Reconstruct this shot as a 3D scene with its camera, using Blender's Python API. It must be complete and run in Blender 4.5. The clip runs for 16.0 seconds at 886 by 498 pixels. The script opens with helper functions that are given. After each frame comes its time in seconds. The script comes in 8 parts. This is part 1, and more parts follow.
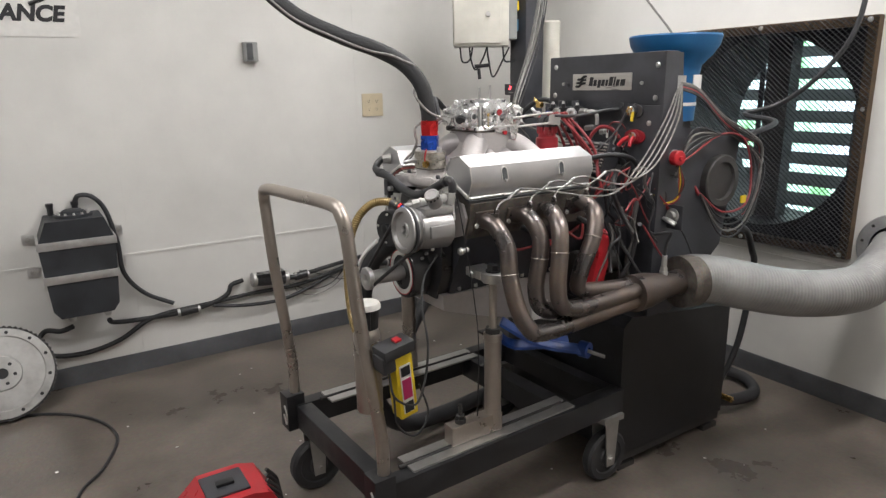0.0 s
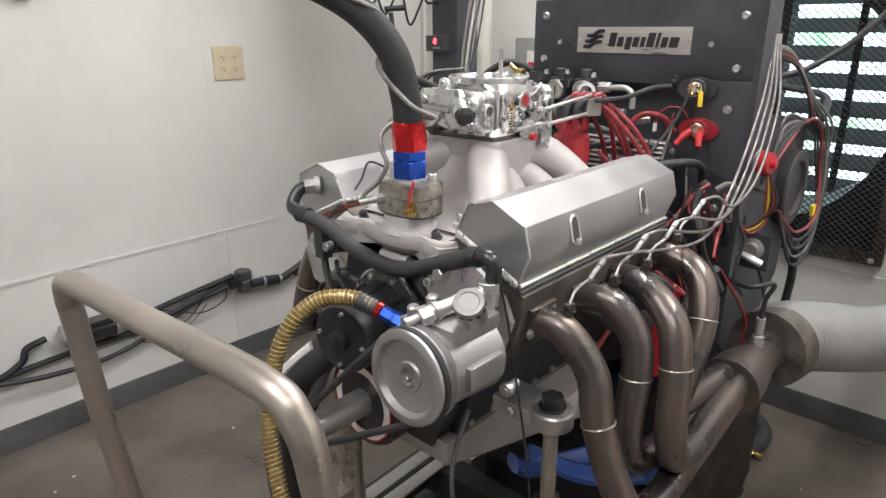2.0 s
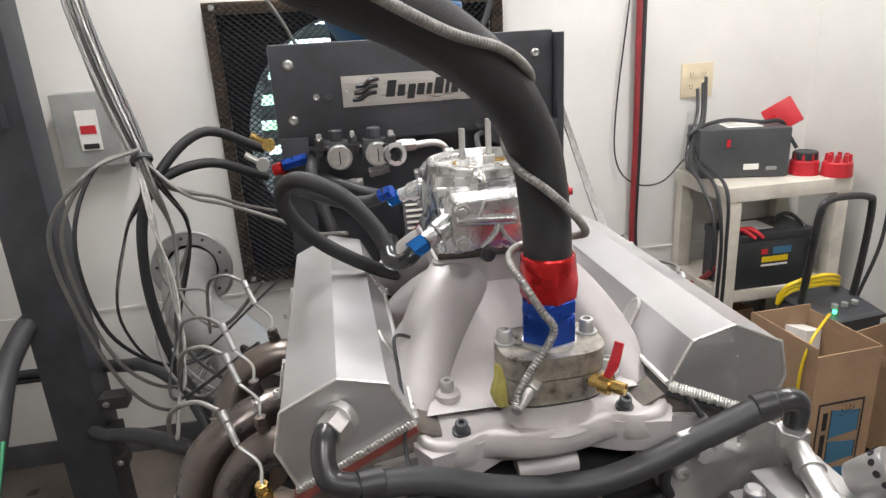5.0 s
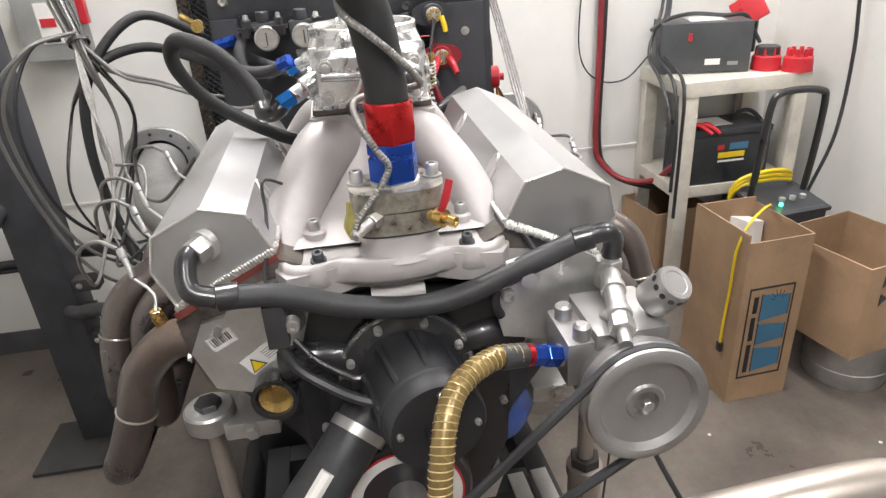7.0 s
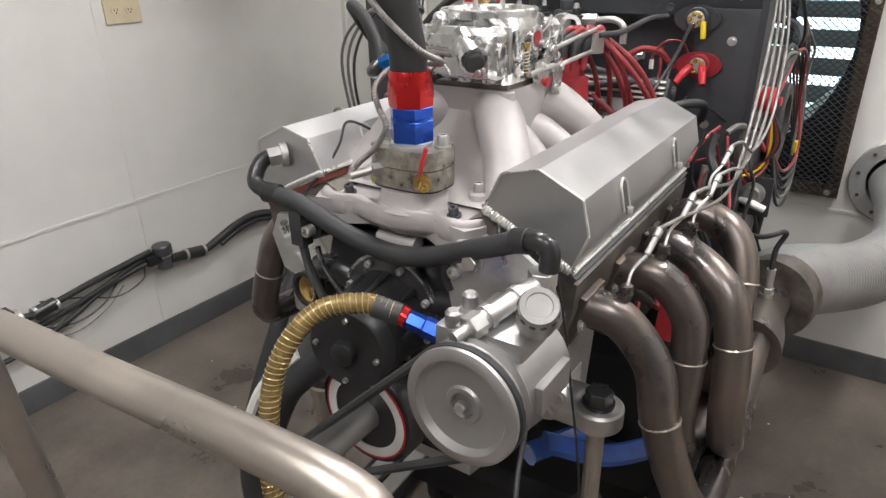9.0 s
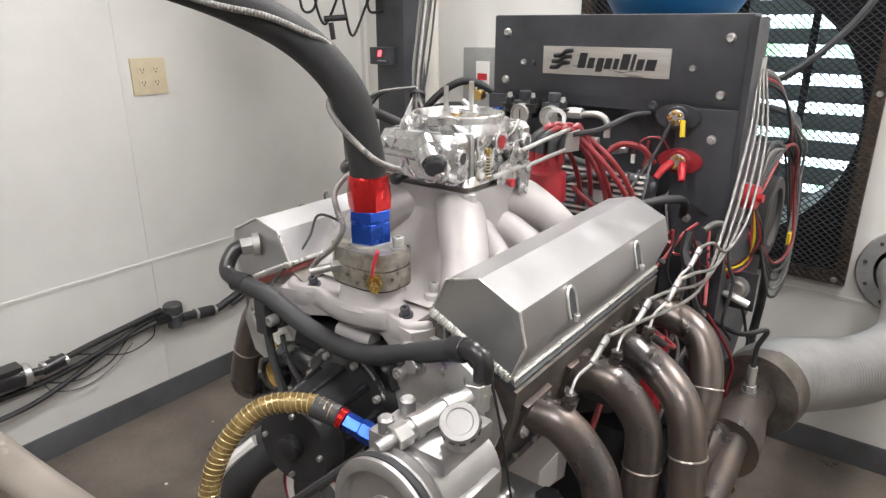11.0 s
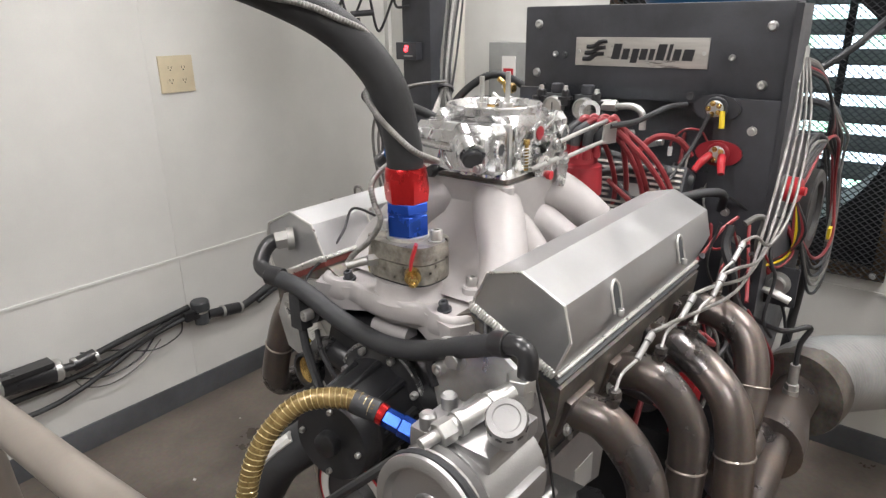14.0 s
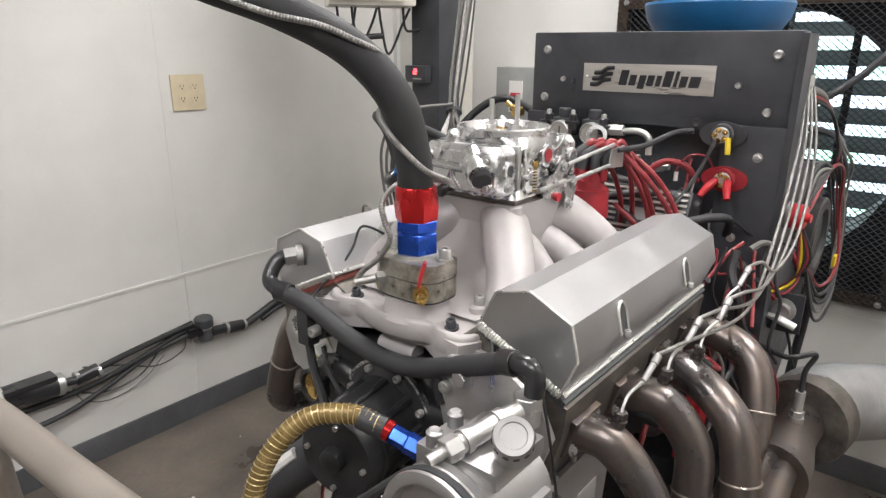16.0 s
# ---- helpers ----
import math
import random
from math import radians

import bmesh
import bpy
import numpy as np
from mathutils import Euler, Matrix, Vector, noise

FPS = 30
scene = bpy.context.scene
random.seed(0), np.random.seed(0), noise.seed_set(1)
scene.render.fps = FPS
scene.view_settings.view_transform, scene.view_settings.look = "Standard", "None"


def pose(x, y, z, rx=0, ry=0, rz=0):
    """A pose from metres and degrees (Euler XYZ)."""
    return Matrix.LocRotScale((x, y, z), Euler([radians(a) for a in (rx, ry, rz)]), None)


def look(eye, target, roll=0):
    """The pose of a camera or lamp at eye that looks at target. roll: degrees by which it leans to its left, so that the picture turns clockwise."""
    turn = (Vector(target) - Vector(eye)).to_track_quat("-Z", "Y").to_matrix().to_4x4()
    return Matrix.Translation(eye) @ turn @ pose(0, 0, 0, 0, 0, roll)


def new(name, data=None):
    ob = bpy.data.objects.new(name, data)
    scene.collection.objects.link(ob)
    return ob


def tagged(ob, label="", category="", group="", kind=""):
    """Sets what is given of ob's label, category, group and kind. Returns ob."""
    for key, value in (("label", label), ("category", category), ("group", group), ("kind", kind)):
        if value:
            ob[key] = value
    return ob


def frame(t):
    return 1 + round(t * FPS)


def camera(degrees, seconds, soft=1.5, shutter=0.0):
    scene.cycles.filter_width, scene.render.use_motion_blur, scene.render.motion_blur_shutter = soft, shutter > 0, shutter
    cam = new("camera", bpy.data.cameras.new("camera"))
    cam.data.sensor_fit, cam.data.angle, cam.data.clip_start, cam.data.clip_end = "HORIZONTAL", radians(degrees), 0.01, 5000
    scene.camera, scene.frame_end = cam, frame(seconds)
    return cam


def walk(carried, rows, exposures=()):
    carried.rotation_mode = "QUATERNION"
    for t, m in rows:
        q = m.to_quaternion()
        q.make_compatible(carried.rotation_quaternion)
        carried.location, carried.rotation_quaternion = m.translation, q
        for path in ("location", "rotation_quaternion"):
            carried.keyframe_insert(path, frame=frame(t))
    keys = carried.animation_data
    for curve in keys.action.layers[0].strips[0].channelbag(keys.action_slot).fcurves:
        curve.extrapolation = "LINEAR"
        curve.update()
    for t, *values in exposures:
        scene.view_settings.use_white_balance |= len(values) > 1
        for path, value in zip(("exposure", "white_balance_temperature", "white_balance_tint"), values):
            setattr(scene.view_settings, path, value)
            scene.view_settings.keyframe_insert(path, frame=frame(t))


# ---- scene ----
cam = camera(68.8, 16.0, 1.4)
PATH = [
    (0, (0.91, 1.105, 1.31), (1.959, 2.737, 0.822), -1.0),
    (0.5, (0.964, 1.312, 1.307), (2.029, 2.921, 0.778), -0.1),
    (1, (0.972, 1.576, 1.343), (2.225, 3.032, 0.784), -1.2),
    (1.5, (1.07, 1.789, 1.333), (2.381, 3.168, 0.715), -1.3),
    (2, (1.234, 2.031, 1.35), (2.622, 3.313, 0.695), -0.3),
    (2.5, (1.236, 2.215, 1.399), (2.796, 3.275, 0.732), 0.7),
    (3, (1.184, 2.419, 1.44), (2.873, 3.226, 0.737), 0.1),
    (3.2, (1.175, 2.481, 1.425), (2.904, 3.238, 0.763), 1.4),
    (5.3, (1.389, 2.935, 1.403), (3.227, 2.543, 0.717), -3.3),
    (5.5, (1.388, 2.941, 1.389), (3.205, 2.538, 0.658), -3.0),
    (6, (1.371, 2.941, 1.355), (3.133, 2.546, 0.495), -2.1),
    (6.5, (1.344, 2.916, 1.338), (3.076, 2.52, 0.42), -1.9),
    (7, (1.253, 2.77, 1.361), (3.036, 2.521, 0.49), -3.7),
    (7.5, (1.18, 2.563, 1.381), (2.989, 2.642, 0.532), -5.2),
    (8, (1.247, 2.456, 1.372), (3.097, 2.701, 0.651), -5.4),
    (8.5, (1.273, 2.391, 1.372), (3.03, 3.011, 0.645), -5.4),
    (9, (1.292, 2.261, 1.333), (2.8, 3.287, 0.511), -1.1),
    (9.5, (1.318, 2.198, 1.342), (2.783, 3.338, 0.599), -0.8),
    (10, (1.331, 2.187, 1.385), (2.829, 3.334, 0.721), 0.2),
    (10.2, (1.338, 2.18, 1.392), (2.838, 3.324, 0.726), 0.1),
    (12.5, (1.352, 2.197, 1.388), (2.868, 3.329, 0.739), -0.1),
    (13, (1.355, 2.202, 1.39), (2.872, 3.328, 0.733), -0.1),
    (13.5, (1.351, 2.207, 1.385), (2.863, 3.338, 0.725), 0.0),
    (14, (1.344, 2.21, 1.379), (2.811, 3.396, 0.713), -0.7),
    (14.5, (1.344, 2.21, 1.378), (2.806, 3.397, 0.705), -0.3),
    (15, (1.339, 2.21, 1.38), (2.799, 3.398, 0.706), -0.4),
    (15.5, (1.336, 2.211, 1.38), (2.798, 3.415, 0.739), -0.0),
    (16, (1.333, 2.21, 1.377), (2.811, 3.416, 0.777), 0.3),
]
EXPOSURES = [(0.0, 0.17), (1.0, 0.29), (2.0, 0.41), (3.0, 0.37), (5.5, 0.39), (6.3, 0.71), (7.2, 0.77), (8.0, 0.66), (9.0, 0.35), (10.0, 0.59), (12.5, 0.41), (16.0, 0.41)]
walk(cam, [(t, look(eye, target, roll)) for t, eye, target, roll in PATH], EXPOSURES)

# ---- light: a closed room under ceiling tubes, daylight behind the fan louvres ----
world = bpy.data.worlds.new("world")
scene.world = world
world.use_nodes = True
wn = world.node_tree.nodes
wl = world.node_tree.links
sky = wn.new("ShaderNodeTexSky")
sky.sky_type = "NISHITA"
sky.sun_disc = False
sky.sun_elevation = radians(40)
sky.sun_rotation = radians(120)
wl.new(sky.outputs[0], wn["Background"].inputs[0])
wn["Background"].inputs[1].default_value = 0.12


def tube_lamp(x, y, z, length, power):
    data = bpy.data.lights.new("ceiling_lamp", "AREA")
    data.shape = "RECTANGLE"
    data.size, data.size_y = length, 0.16
    data.energy = power
    data.color = (1.0, 0.975, 0.985)
    ob = new("ceiling_lamp", data)
    ob.matrix_world = pose(x, y, z)
    return ob


LAMPS = [(0.5, 1.7, 2.58), (0.5, 2.9, 2.58), (2.75, 1.7, 2.58), (2.75, 3.00, 2.58)]
for (lx, ly, lz), power in zip(LAMPS, (15.0, 16.0, 20.0, 21.0)):
    tube_lamp(lx, ly, lz, 1.15, power)

# ---- materials ----
MATS = {}


def mat(name, col, rough=0.5, metal=0.0, var=0.12, scale=6.0, fine=120.0, bump=0.02, spec=0.5, col2=None, stretch=(1, 1, 1), rvar=0.12,
        emit=None, alpha=1.0, trans=0.0, island=0.0, coat=0.0):
    """A surface with variation at two scales, in object space."""
    m = bpy.data.materials.new(name)
    m.use_nodes = True
    nt = m.node_tree
    n, l = nt.nodes, nt.links
    b = n["Principled BSDF"]
    tc = n.new("ShaderNodeTexCoord")
    mp = n.new("ShaderNodeMapping")
    mp.inputs["Scale"].default_value = stretch
    l.new(tc.outputs["Object"], mp.inputs[0])
    big = n.new("ShaderNodeTexNoise")
    big.inputs["Scale"].default_value = scale
    big.inputs["Detail"].default_value = 6
    big.inputs["Roughness"].default_value = 0.62
    l.new(mp.outputs[0], big.inputs["Vector"])
    small = n.new("ShaderNodeTexNoise")
    small.inputs["Scale"].default_value = fine
    small.inputs["Detail"].default_value = 3
    l.new(mp.outputs[0], small.inputs["Vector"])
    c2 = col2 or tuple(max(0.0, c * (1 - 2.2 * var)) for c in col)
    c1 = tuple(min(1.0, c * (1 + 0.6 * var)) for c in col)
    ramp = n.new("ShaderNodeValToRGB")
    ramp.color_ramp.elements[0].position, ramp.color_ramp.elements[1].position = 0.3, 0.66
    ramp.color_ramp.elements[0].color, ramp.color_ramp.elements[1].color = (*c2, 1), (*c1, 1)
    l.new(big.outputs["Fac"], ramp.inputs[0])
    mix = n.new("ShaderNodeMix")
    mix.data_type = "RGBA"
    mix.blend_type = "MULTIPLY"
    mix.inputs[0].default_value = min(1.0, var * 1.6)
    l.new(ramp.outputs[0], mix.inputs[6])
    l.new(small.outputs["Color"], mix.inputs[7])
    gain = n.new("ShaderNodeMix")
    gain.data_type = "RGBA"
    gain.blend_type = "MULTIPLY"
    gain.inputs[0].default_value = 1.0
    gain.inputs[7].default_value = (1 + var * 0.8,) * 3 + (1,)
    l.new(mix.outputs[2], gain.inputs[6])
    l.new(gain.outputs[2], b.inputs["Base Color"])
    mr = n.new("ShaderNodeMapRange")
    mr.inputs["From Min"].default_value, mr.inputs["From Max"].default_value = 0.3, 0.7
    mr.inputs["To Min"].default_value, mr.inputs["To Max"].default_value = max(0.03, rough - rvar), min(1.0, rough + rvar)
    l.new(big.outputs["Fac"], mr.inputs[0])
    l.new(mr.outputs[0], b.inputs["Roughness"])
    b.inputs["Metallic"].default_value = metal
    b.inputs["Specular IOR Level"].default_value = spec
    b.inputs["Coat Weight"].default_value = coat
    if bump:
        bp = n.new("ShaderNodeBump")
        bp.inputs["Strength"].default_value = 0.35
        bp.inputs["Distance"].default_value = bump
        l.new(small.outputs["Fac"], bp.inputs["Height"])
        l.new(bp.outputs[0], b.inputs["Normal"])
    if emit:
        b.inputs["Emission Color"].default_value = (*emit[:3], 1)
        b.inputs["Emission Strength"].default_value = emit[3]
    if trans:
        b.inputs["Transmission Weight"].default_value = trans
        b.inputs["IOR"].default_value = 1.15
    MATS[name] = m
    return m


WALL = mat("wall_paint", (0.69, 0.682, 0.652), 0.5, var=0.05, scale=2.2, fine=260, bump=0.0015)
FLOOR = mat("concrete_floor", (0.165, 0.140, 0.118), 0.40, var=0.26, scale=3.0, fine=70, bump=0.002, rvar=0.2)
CEIL = mat("ceiling_paint", (0.75, 0.74, 0.70), 0.8, var=0.05, scale=3, fine=200, bump=0.002)
BASE = mat("vinyl_baseboard", (0.105, 0.108, 0.115), 0.45, var=0.18, scale=5, fine=90, bump=0.001)
CAST = mat("cast_aluminium", (0.52, 0.495, 0.487), 0.56, metal=0.38, var=0.08, scale=14, fine=900, bump=0.0008)
SHEET = mat("sheet_aluminium", (0.55, 0.55, 0.555), 0.38, metal=0.86, var=0.06, scale=9, fine=400, bump=0.0003, rvar=0.09)
MACH = mat("machined_aluminium", (0.68, 0.68, 0.67), 0.38, metal=0.88, var=0.10, scale=18, fine=300, bump=0.0004)
WELD = mat("weld_bead", (0.74, 0.73, 0.70), 0.34, metal=0.8, var=0.06, scale=60, fine=600, bump=0.0006)
NECKM = mat("blotched_zinc_steel", (0.50, 0.475, 0.415), 0.36, metal=0.8, var=0.1, scale=70, fine=400, bump=0.0004, col2=(0.20, 0.185, 0.16))
PUMPM = mat("satin_pump_casting", (0.40, 0.395, 0.39), 0.40, metal=0.82, var=0.05, scale=22, fine=500, bump=0.0006)
CHROME = mat("bright_zinc_casting", (0.70, 0.70, 0.70), 0.25, metal=0.96, var=0.12, scale=40, fine=400, bump=0.0006)
STEEL = mat("zinc_steel", (0.55, 0.545, 0.53), 0.4, metal=0.85, var=0.08, scale=25, fine=300, bump=0.0004)
HEADER = mat("heat_tinted_steel", (0.195, 0.152, 0.124), 0.34, metal=0.82, var=0.2, scale=7, fine=240, bump=0.0005, col2=(0.118, 0.120, 0.130), rvar=0.2)
HANDLE = mat("bare_steel_tube", (0.44, 0.395, 0.35), 0.34, metal=0.78, var=0.07, scale=8, fine=260, bump=0.0004)
BLACK = mat("black_powder_coat", (0.050, 0.052, 0.060), 0.46, var=0.2, scale=10, fine=420, bump=0.0006)
MESHM = mat("dull_black_steel", (0.016, 0.017, 0.020), 0.6, var=0.2, scale=12, fine=300, bump=0.0004, spec=0.3)
GLOSSBLK = mat("gloss_black_paint", (0.020, 0.020, 0.022), 0.34, var=0.1, scale=12, fine=200, bump=0.0002, coat=0.3)
CARTBLK = mat("worn_black_enamel", (0.020, 0.0205, 0.023), 0.42, var=0.25, scale=9, fine=260, bump=0.0006)
RUBBER = mat("black_rubber", (0.038, 0.039, 0.042), 0.52, var=0.2, scale=16, fine=300, bump=0.0008)
BRAIDBLK = mat("black_nylon_braid", (0.024, 0.0245, 0.026), 0.6, var=0.25, scale=30, fine=900, bump=0.003)
CABLE = mat("black_cable", (0.026, 0.026, 0.028), 0.45, var=0.1, scale=20, fine=200, bump=0.0002)
GREYCAB = mat("grey_cable", (0.15, 0.145, 0.135), 0.5, var=0.1, scale=20, fine=200, bump=0.0002)
WIRE = mat("braided_steel_lead", (0.33, 0.32, 0.305), 0.42, metal=0.75, var=0.2, scale=60, fine=1400, bump=0.002)
REDWIRE = mat("red_silicone_lead", (0.27, 0.030, 0.036), 0.42, var=0.12, scale=20, fine=200, bump=0.0004)
REDAN = mat("red_anodised", (0.55, 0.022, 0.024), 0.26, metal=0.75, var=0.08, scale=18, fine=300, bump=0.0002)
BLUEAN = mat("blue_anodised", (0.018, 0.075, 0.42), 0.24, metal=0.7, var=0.08, scale=18, fine=300, bump=0.0002)
CYANAN = mat("light_blue_anodised", (0.02, 0.20, 0.62), 0.25, metal=0.65, var=0.08, scale=18, fine=300, bump=0.0002)
REDPL = mat("red_plastic", (0.50, 0.022, 0.032), 0.36, var=0.08, scale=14, fine=300, bump=0.0004)
REDCAP = mat("dull_red_cap", (0.34, 0.020, 0.030), 0.45, var=0.1, scale=20, fine=300, bump=0.0005)
GRIMESHADE = mat("grimy_shaded_steel", (0.19, 0.17, 0.15), 0.5, metal=0.6, var=0.3, scale=18, fine=160, bump=0.001)
BLUEPL = mat("blue_moulded_plastic", (0.012, 0.12, 0.30), 0.42, var=0.12, scale=6, fine=200, bump=0.0006)
BLUEPT = mat("blue_paint", (0.016, 0.06, 0.26), 0.4, var=0.2, scale=14, fine=200, bump=0.0006)
YELLOW = mat("yellow_plastic", (0.72, 0.52, 0.015), 0.4, var=0.08, scale=12, fine=200, bump=0.0004)
GOLD = mat("amber_hose", (0.24, 0.165, 0.060), 0.24, metal=0.3, var=0.16, scale=30, fine=400, bump=0.0004)
AMBERWIRE = mat("amber_wire", (0.62, 0.50, 0.26), 0.3, metal=0.6, var=0.05, bump=0)
BRASS = mat("brass", (0.62, 0.42, 0.15), 0.24, metal=0.95, var=0.12, scale=40, fine=300, bump=0.0003)
DUCT = mat("silver_duct", (0.36, 0.36, 0.355), 0.42, metal=0.45, var=0.12, scale=10, fine=160, bump=0.0012)
CARD = mat("cardboard", (0.36, 0.235, 0.14), 0.78, var=0.14, scale=5, fine=160, bump=0.0008)
CARDD = mat("cardboard_edge", (0.30, 0.19, 0.10), 0.8, var=0.1, scale=9, fine=160, bump=0.0008)
IVORY = mat("ivory_plastic", (0.66, 0.57, 0.40), 0.4, var=0.05, scale=16, fine=200, bump=0.0002)
CREAM = mat("cream_paint", (0.60, 0.585, 0.52), 0.42, var=0.07, scale=7, fine=200, bump=0.0006)
GREYBOX = mat("grey_enamel", (0.30, 0.305, 0.295), 0.42, var=0.1, scale=9, fine=200, bump=0.0006)
SHELFP = mat("worn_white_paint", (0.62, 0.585, 0.51), 0.5, var=0.14, scale=7, fine=120, bump=0.001)
DARKGREY = mat("dark_grey_plastic", (0.062, 0.066, 0.07), 0.45, var=0.12, scale=9, fine=300, bump=0.0006)
TANKM = mat("black_polyethylene", (0.030, 0.033, 0.038), 0.5, var=0.2, scale=8, fine=220, bump=0.001)
RUST = mat("brown_steel_edge", (0.13, 0.085, 0.05), 0.6, metal=0.4, var=0.25, scale=20, fine=150, bump=0.001)
GASKET = mat("red_gasket", (0.20, 0.045, 0.035), 0.6, var=0.15, scale=30, fine=300, bump=0.0004)
WHITE = mat("white_label", (0.74, 0.73, 0.70), 0.45, var=0.04, scale=20, fine=200, bump=0.0002)
PLATE = mat("brushed_name_plate", (0.52, 0.50, 0.465), 0.36, metal=0.6, var=0.08, scale=10, fine=400, bump=0.0003, stretch=(1, 1, 12))
TAPE = mat("dull_yellow_tape", (0.42, 0.37, 0.10), 0.5, var=0.15, scale=60, fine=300, bump=0.001)
DARKINK = mat("dark_ink", (0.016, 0.016, 0.018), 0.5, var=0.05, bump=0)
PINKINK = mat("magenta_ink", (0.42, 0.02, 0.10), 0.5, var=0.05, bump=0)
BLUEINK = mat("blue_ink", (0.045, 0.16, 0.27), 0.6, var=0.1, bump=0)
DIRTY = mat("grimy_black_floor_steel", (0.045, 0.043, 0.042), 0.6, var=0.25, scale=14, fine=160, bump=0.001)
GREENTAPE = mat("green_tape", (0.05, 0.30, 0.14), 0.5, var=0.05, bump=0)
CLEAR = mat("clear_plastic_guard", (0.9, 0.92, 0.92), 0.08, var=0.02, bump=0, trans=1.0)
TUBEGLOW = mat("fluorescent_tube", (0.9, 0.9, 0.88), 0.4, var=0.0, bump=0, emit=(1.0, 0.975, 0.95, 9.0))
LED = mat("red_led", (0.3, 0.0, 0.0), 0.4, var=0.0, bump=0, emit=(1.0, 0.03, 0.04, 12.0))
LEDG = mat("green_led", (0.0, 0.3, 0.0), 0.4, var=0.0, bump=0, emit=(0.05, 1.0, 0.3, 6.0))


def outdoor():
    m = bpy.data.materials.new("daylight_outside")
    m.use_nodes = True
    n, l = m.node_tree.nodes, m.node_tree.links
    out = n["Material Output"]
    em = n.new("ShaderNodeEmission")
    tc = n.new("ShaderNodeTexCoord")
    no = n.new("ShaderNodeTexNoise")
    no.inputs["Scale"].default_value = 3.2
    no.inputs["Detail"].default_value = 4
    r = n.new("ShaderNodeValToRGB")
    e = r.color_ramp.elements
    e[0].position, e[0].color = 0.36, (0.16, 0.42, 0.20, 1)
    e[1].position, e[1].color = 0.56, (0.70, 0.84, 1.0, 1)
    l.new(tc.outputs["Object"], no.inputs["Vector"])
    l.new(no.outputs["Fac"], r.inputs[0])
    l.new(r.outputs[0], em.inputs[0])
    em.inputs[1].default_value = 3.6
    l.new(em.outputs[0], out.inputs[0])
    return m


OUTDOOR = outdoor()

# ---- mesh helpers ----
ROOTS = {}


def thing(name, at, label, category, group="", kind="thing"):
    ob = new(name)
    ob.location = at
    ob.empty_display_size = 0.05
    ROOTS[ob] = Vector(at)
    return tagged(ob, label, category, group, kind if kind != "thing" else "")


def part(name, bm, material, parent, label="", smooth=True, bevel=0.0, angle=38):
    if bevel:
        sharp = [e for e in bm.edges if len(e.link_faces) == 2 and e.calc_face_angle(0) > radians(30)]
        bmesh.ops.bevel(bm, geom=sharp, offset=bevel, segments=2, profile=0.7, affect="EDGES", clamp_overlap=True)
    origin = ROOTS.get(parent)
    if origin is not None:
        bmesh.ops.translate(bm, verts=bm.verts, vec=-origin)
    bmesh.ops.recalc_face_normals(bm, faces=bm.faces)
    if smooth:
        for f in bm.faces:
            f.smooth = True
        for e in bm.edges:
            if len(e.link_faces) == 2 and e.calc_face_angle(0) > radians(angle):
                e.smooth = False
    me = bpy.data.meshes.new(name)
    bm.to_mesh(me)
    bm.free()
    me.materials.append(material)
    ob = new(name, me)
    if parent:
        ob.parent = parent
        ROOTS[ob] = origin if origin is not None else Vector((0, 0, 0))
    if label:
        ob["label"] = label
    return ob


def solo(name, bm, material, label, category, group="", kind="", bevel=0.0, smooth=True):
    """A thing of one mesh, with its origin at its base."""
    lo = Vector([min(v.co[i] for v in bm.verts) for i in range(3)])
    hi = Vector([max(v.co[i] for v in bm.verts) for i in range(3)])
    at = Vector(((lo.x + hi.x) / 2, (lo.y + hi.y) / 2, lo.z))
    bmesh.ops.translate(bm, verts=bm.verts, vec=-at)
    ob = part(name, bm, material, None, "", smooth, bevel)
    ob.location = at
    return tagged(ob, label, category, group, kind)


def B():
    return bmesh.new()


def box(bm, lo, hi, m=None):
    g = bmesh.ops.create_cube(bm, size=1.0)["verts"]
    c = [(a + b) / 2 for a, b in zip(lo, hi)]
    d = [abs(b - a) for a, b in zip(lo, hi)]
    for v in g:
        v.co = Vector((c[0] + v.co.x * d[0], c[1] + v.co.y * d[1], c[2] + v.co.z * d[2]))
        if m:
            v.co = m @ v.co
    return bm


def frame_of(axis):
    a = Vector(axis).normalized()
    u = a.orthogonal().normalized()
    return a, u, a.cross(u)


def lathe(bm, at, axis, profile, seg=24, squash=None):
    """Turns (distance along the axis, radius) pairs round the axis."""
    a, u, w = frame_of(axis)
    at = Vector(at)
    rings = []
    for d, r in profile:
        if r < 1e-6:
            rings.append([bm.verts.new(at + a * d)])
        else:
            rings.append([bm.verts.new(at + a * d + (u * math.cos(2 * math.pi * k / seg) + w * math.sin(2 * math.pi * k / seg)) * r) for k in range(seg)])
    for p, q in zip(rings, rings[1:]):
        for k in range(seg):
            j = (k + 1) % seg
            if len(p) == 1 and len(q) == 1:
                continue
            if len(p) == 1:
                bm.faces.new((p[0], q[j], q[k]))
            elif len(q) == 1:
                bm.faces.new((p[k], p[j], q[0]))
            else:
                bm.faces.new((p[k], p[j], q[j], q[k]))
    return bm


def cyl(bm, p0, p1, r, r1=None, seg=20, cham=0.0):
    p0, p1 = Vector(p0), Vector(p1)
    n = (p1 - p0).length
    r1 = r if r1 is None else r1
    c = min(cham, n * 0.4, min(r, r1) * 0.5)
    prof = [(0, 0), (0, r - c), (c, r), (n - c, r1), (n, r1 - c), (n, 0)] if c else [(0, 0), (0, r), (n, r1), (n, 0)]
    return lathe(bm, p0, p1 - p0, prof, seg)


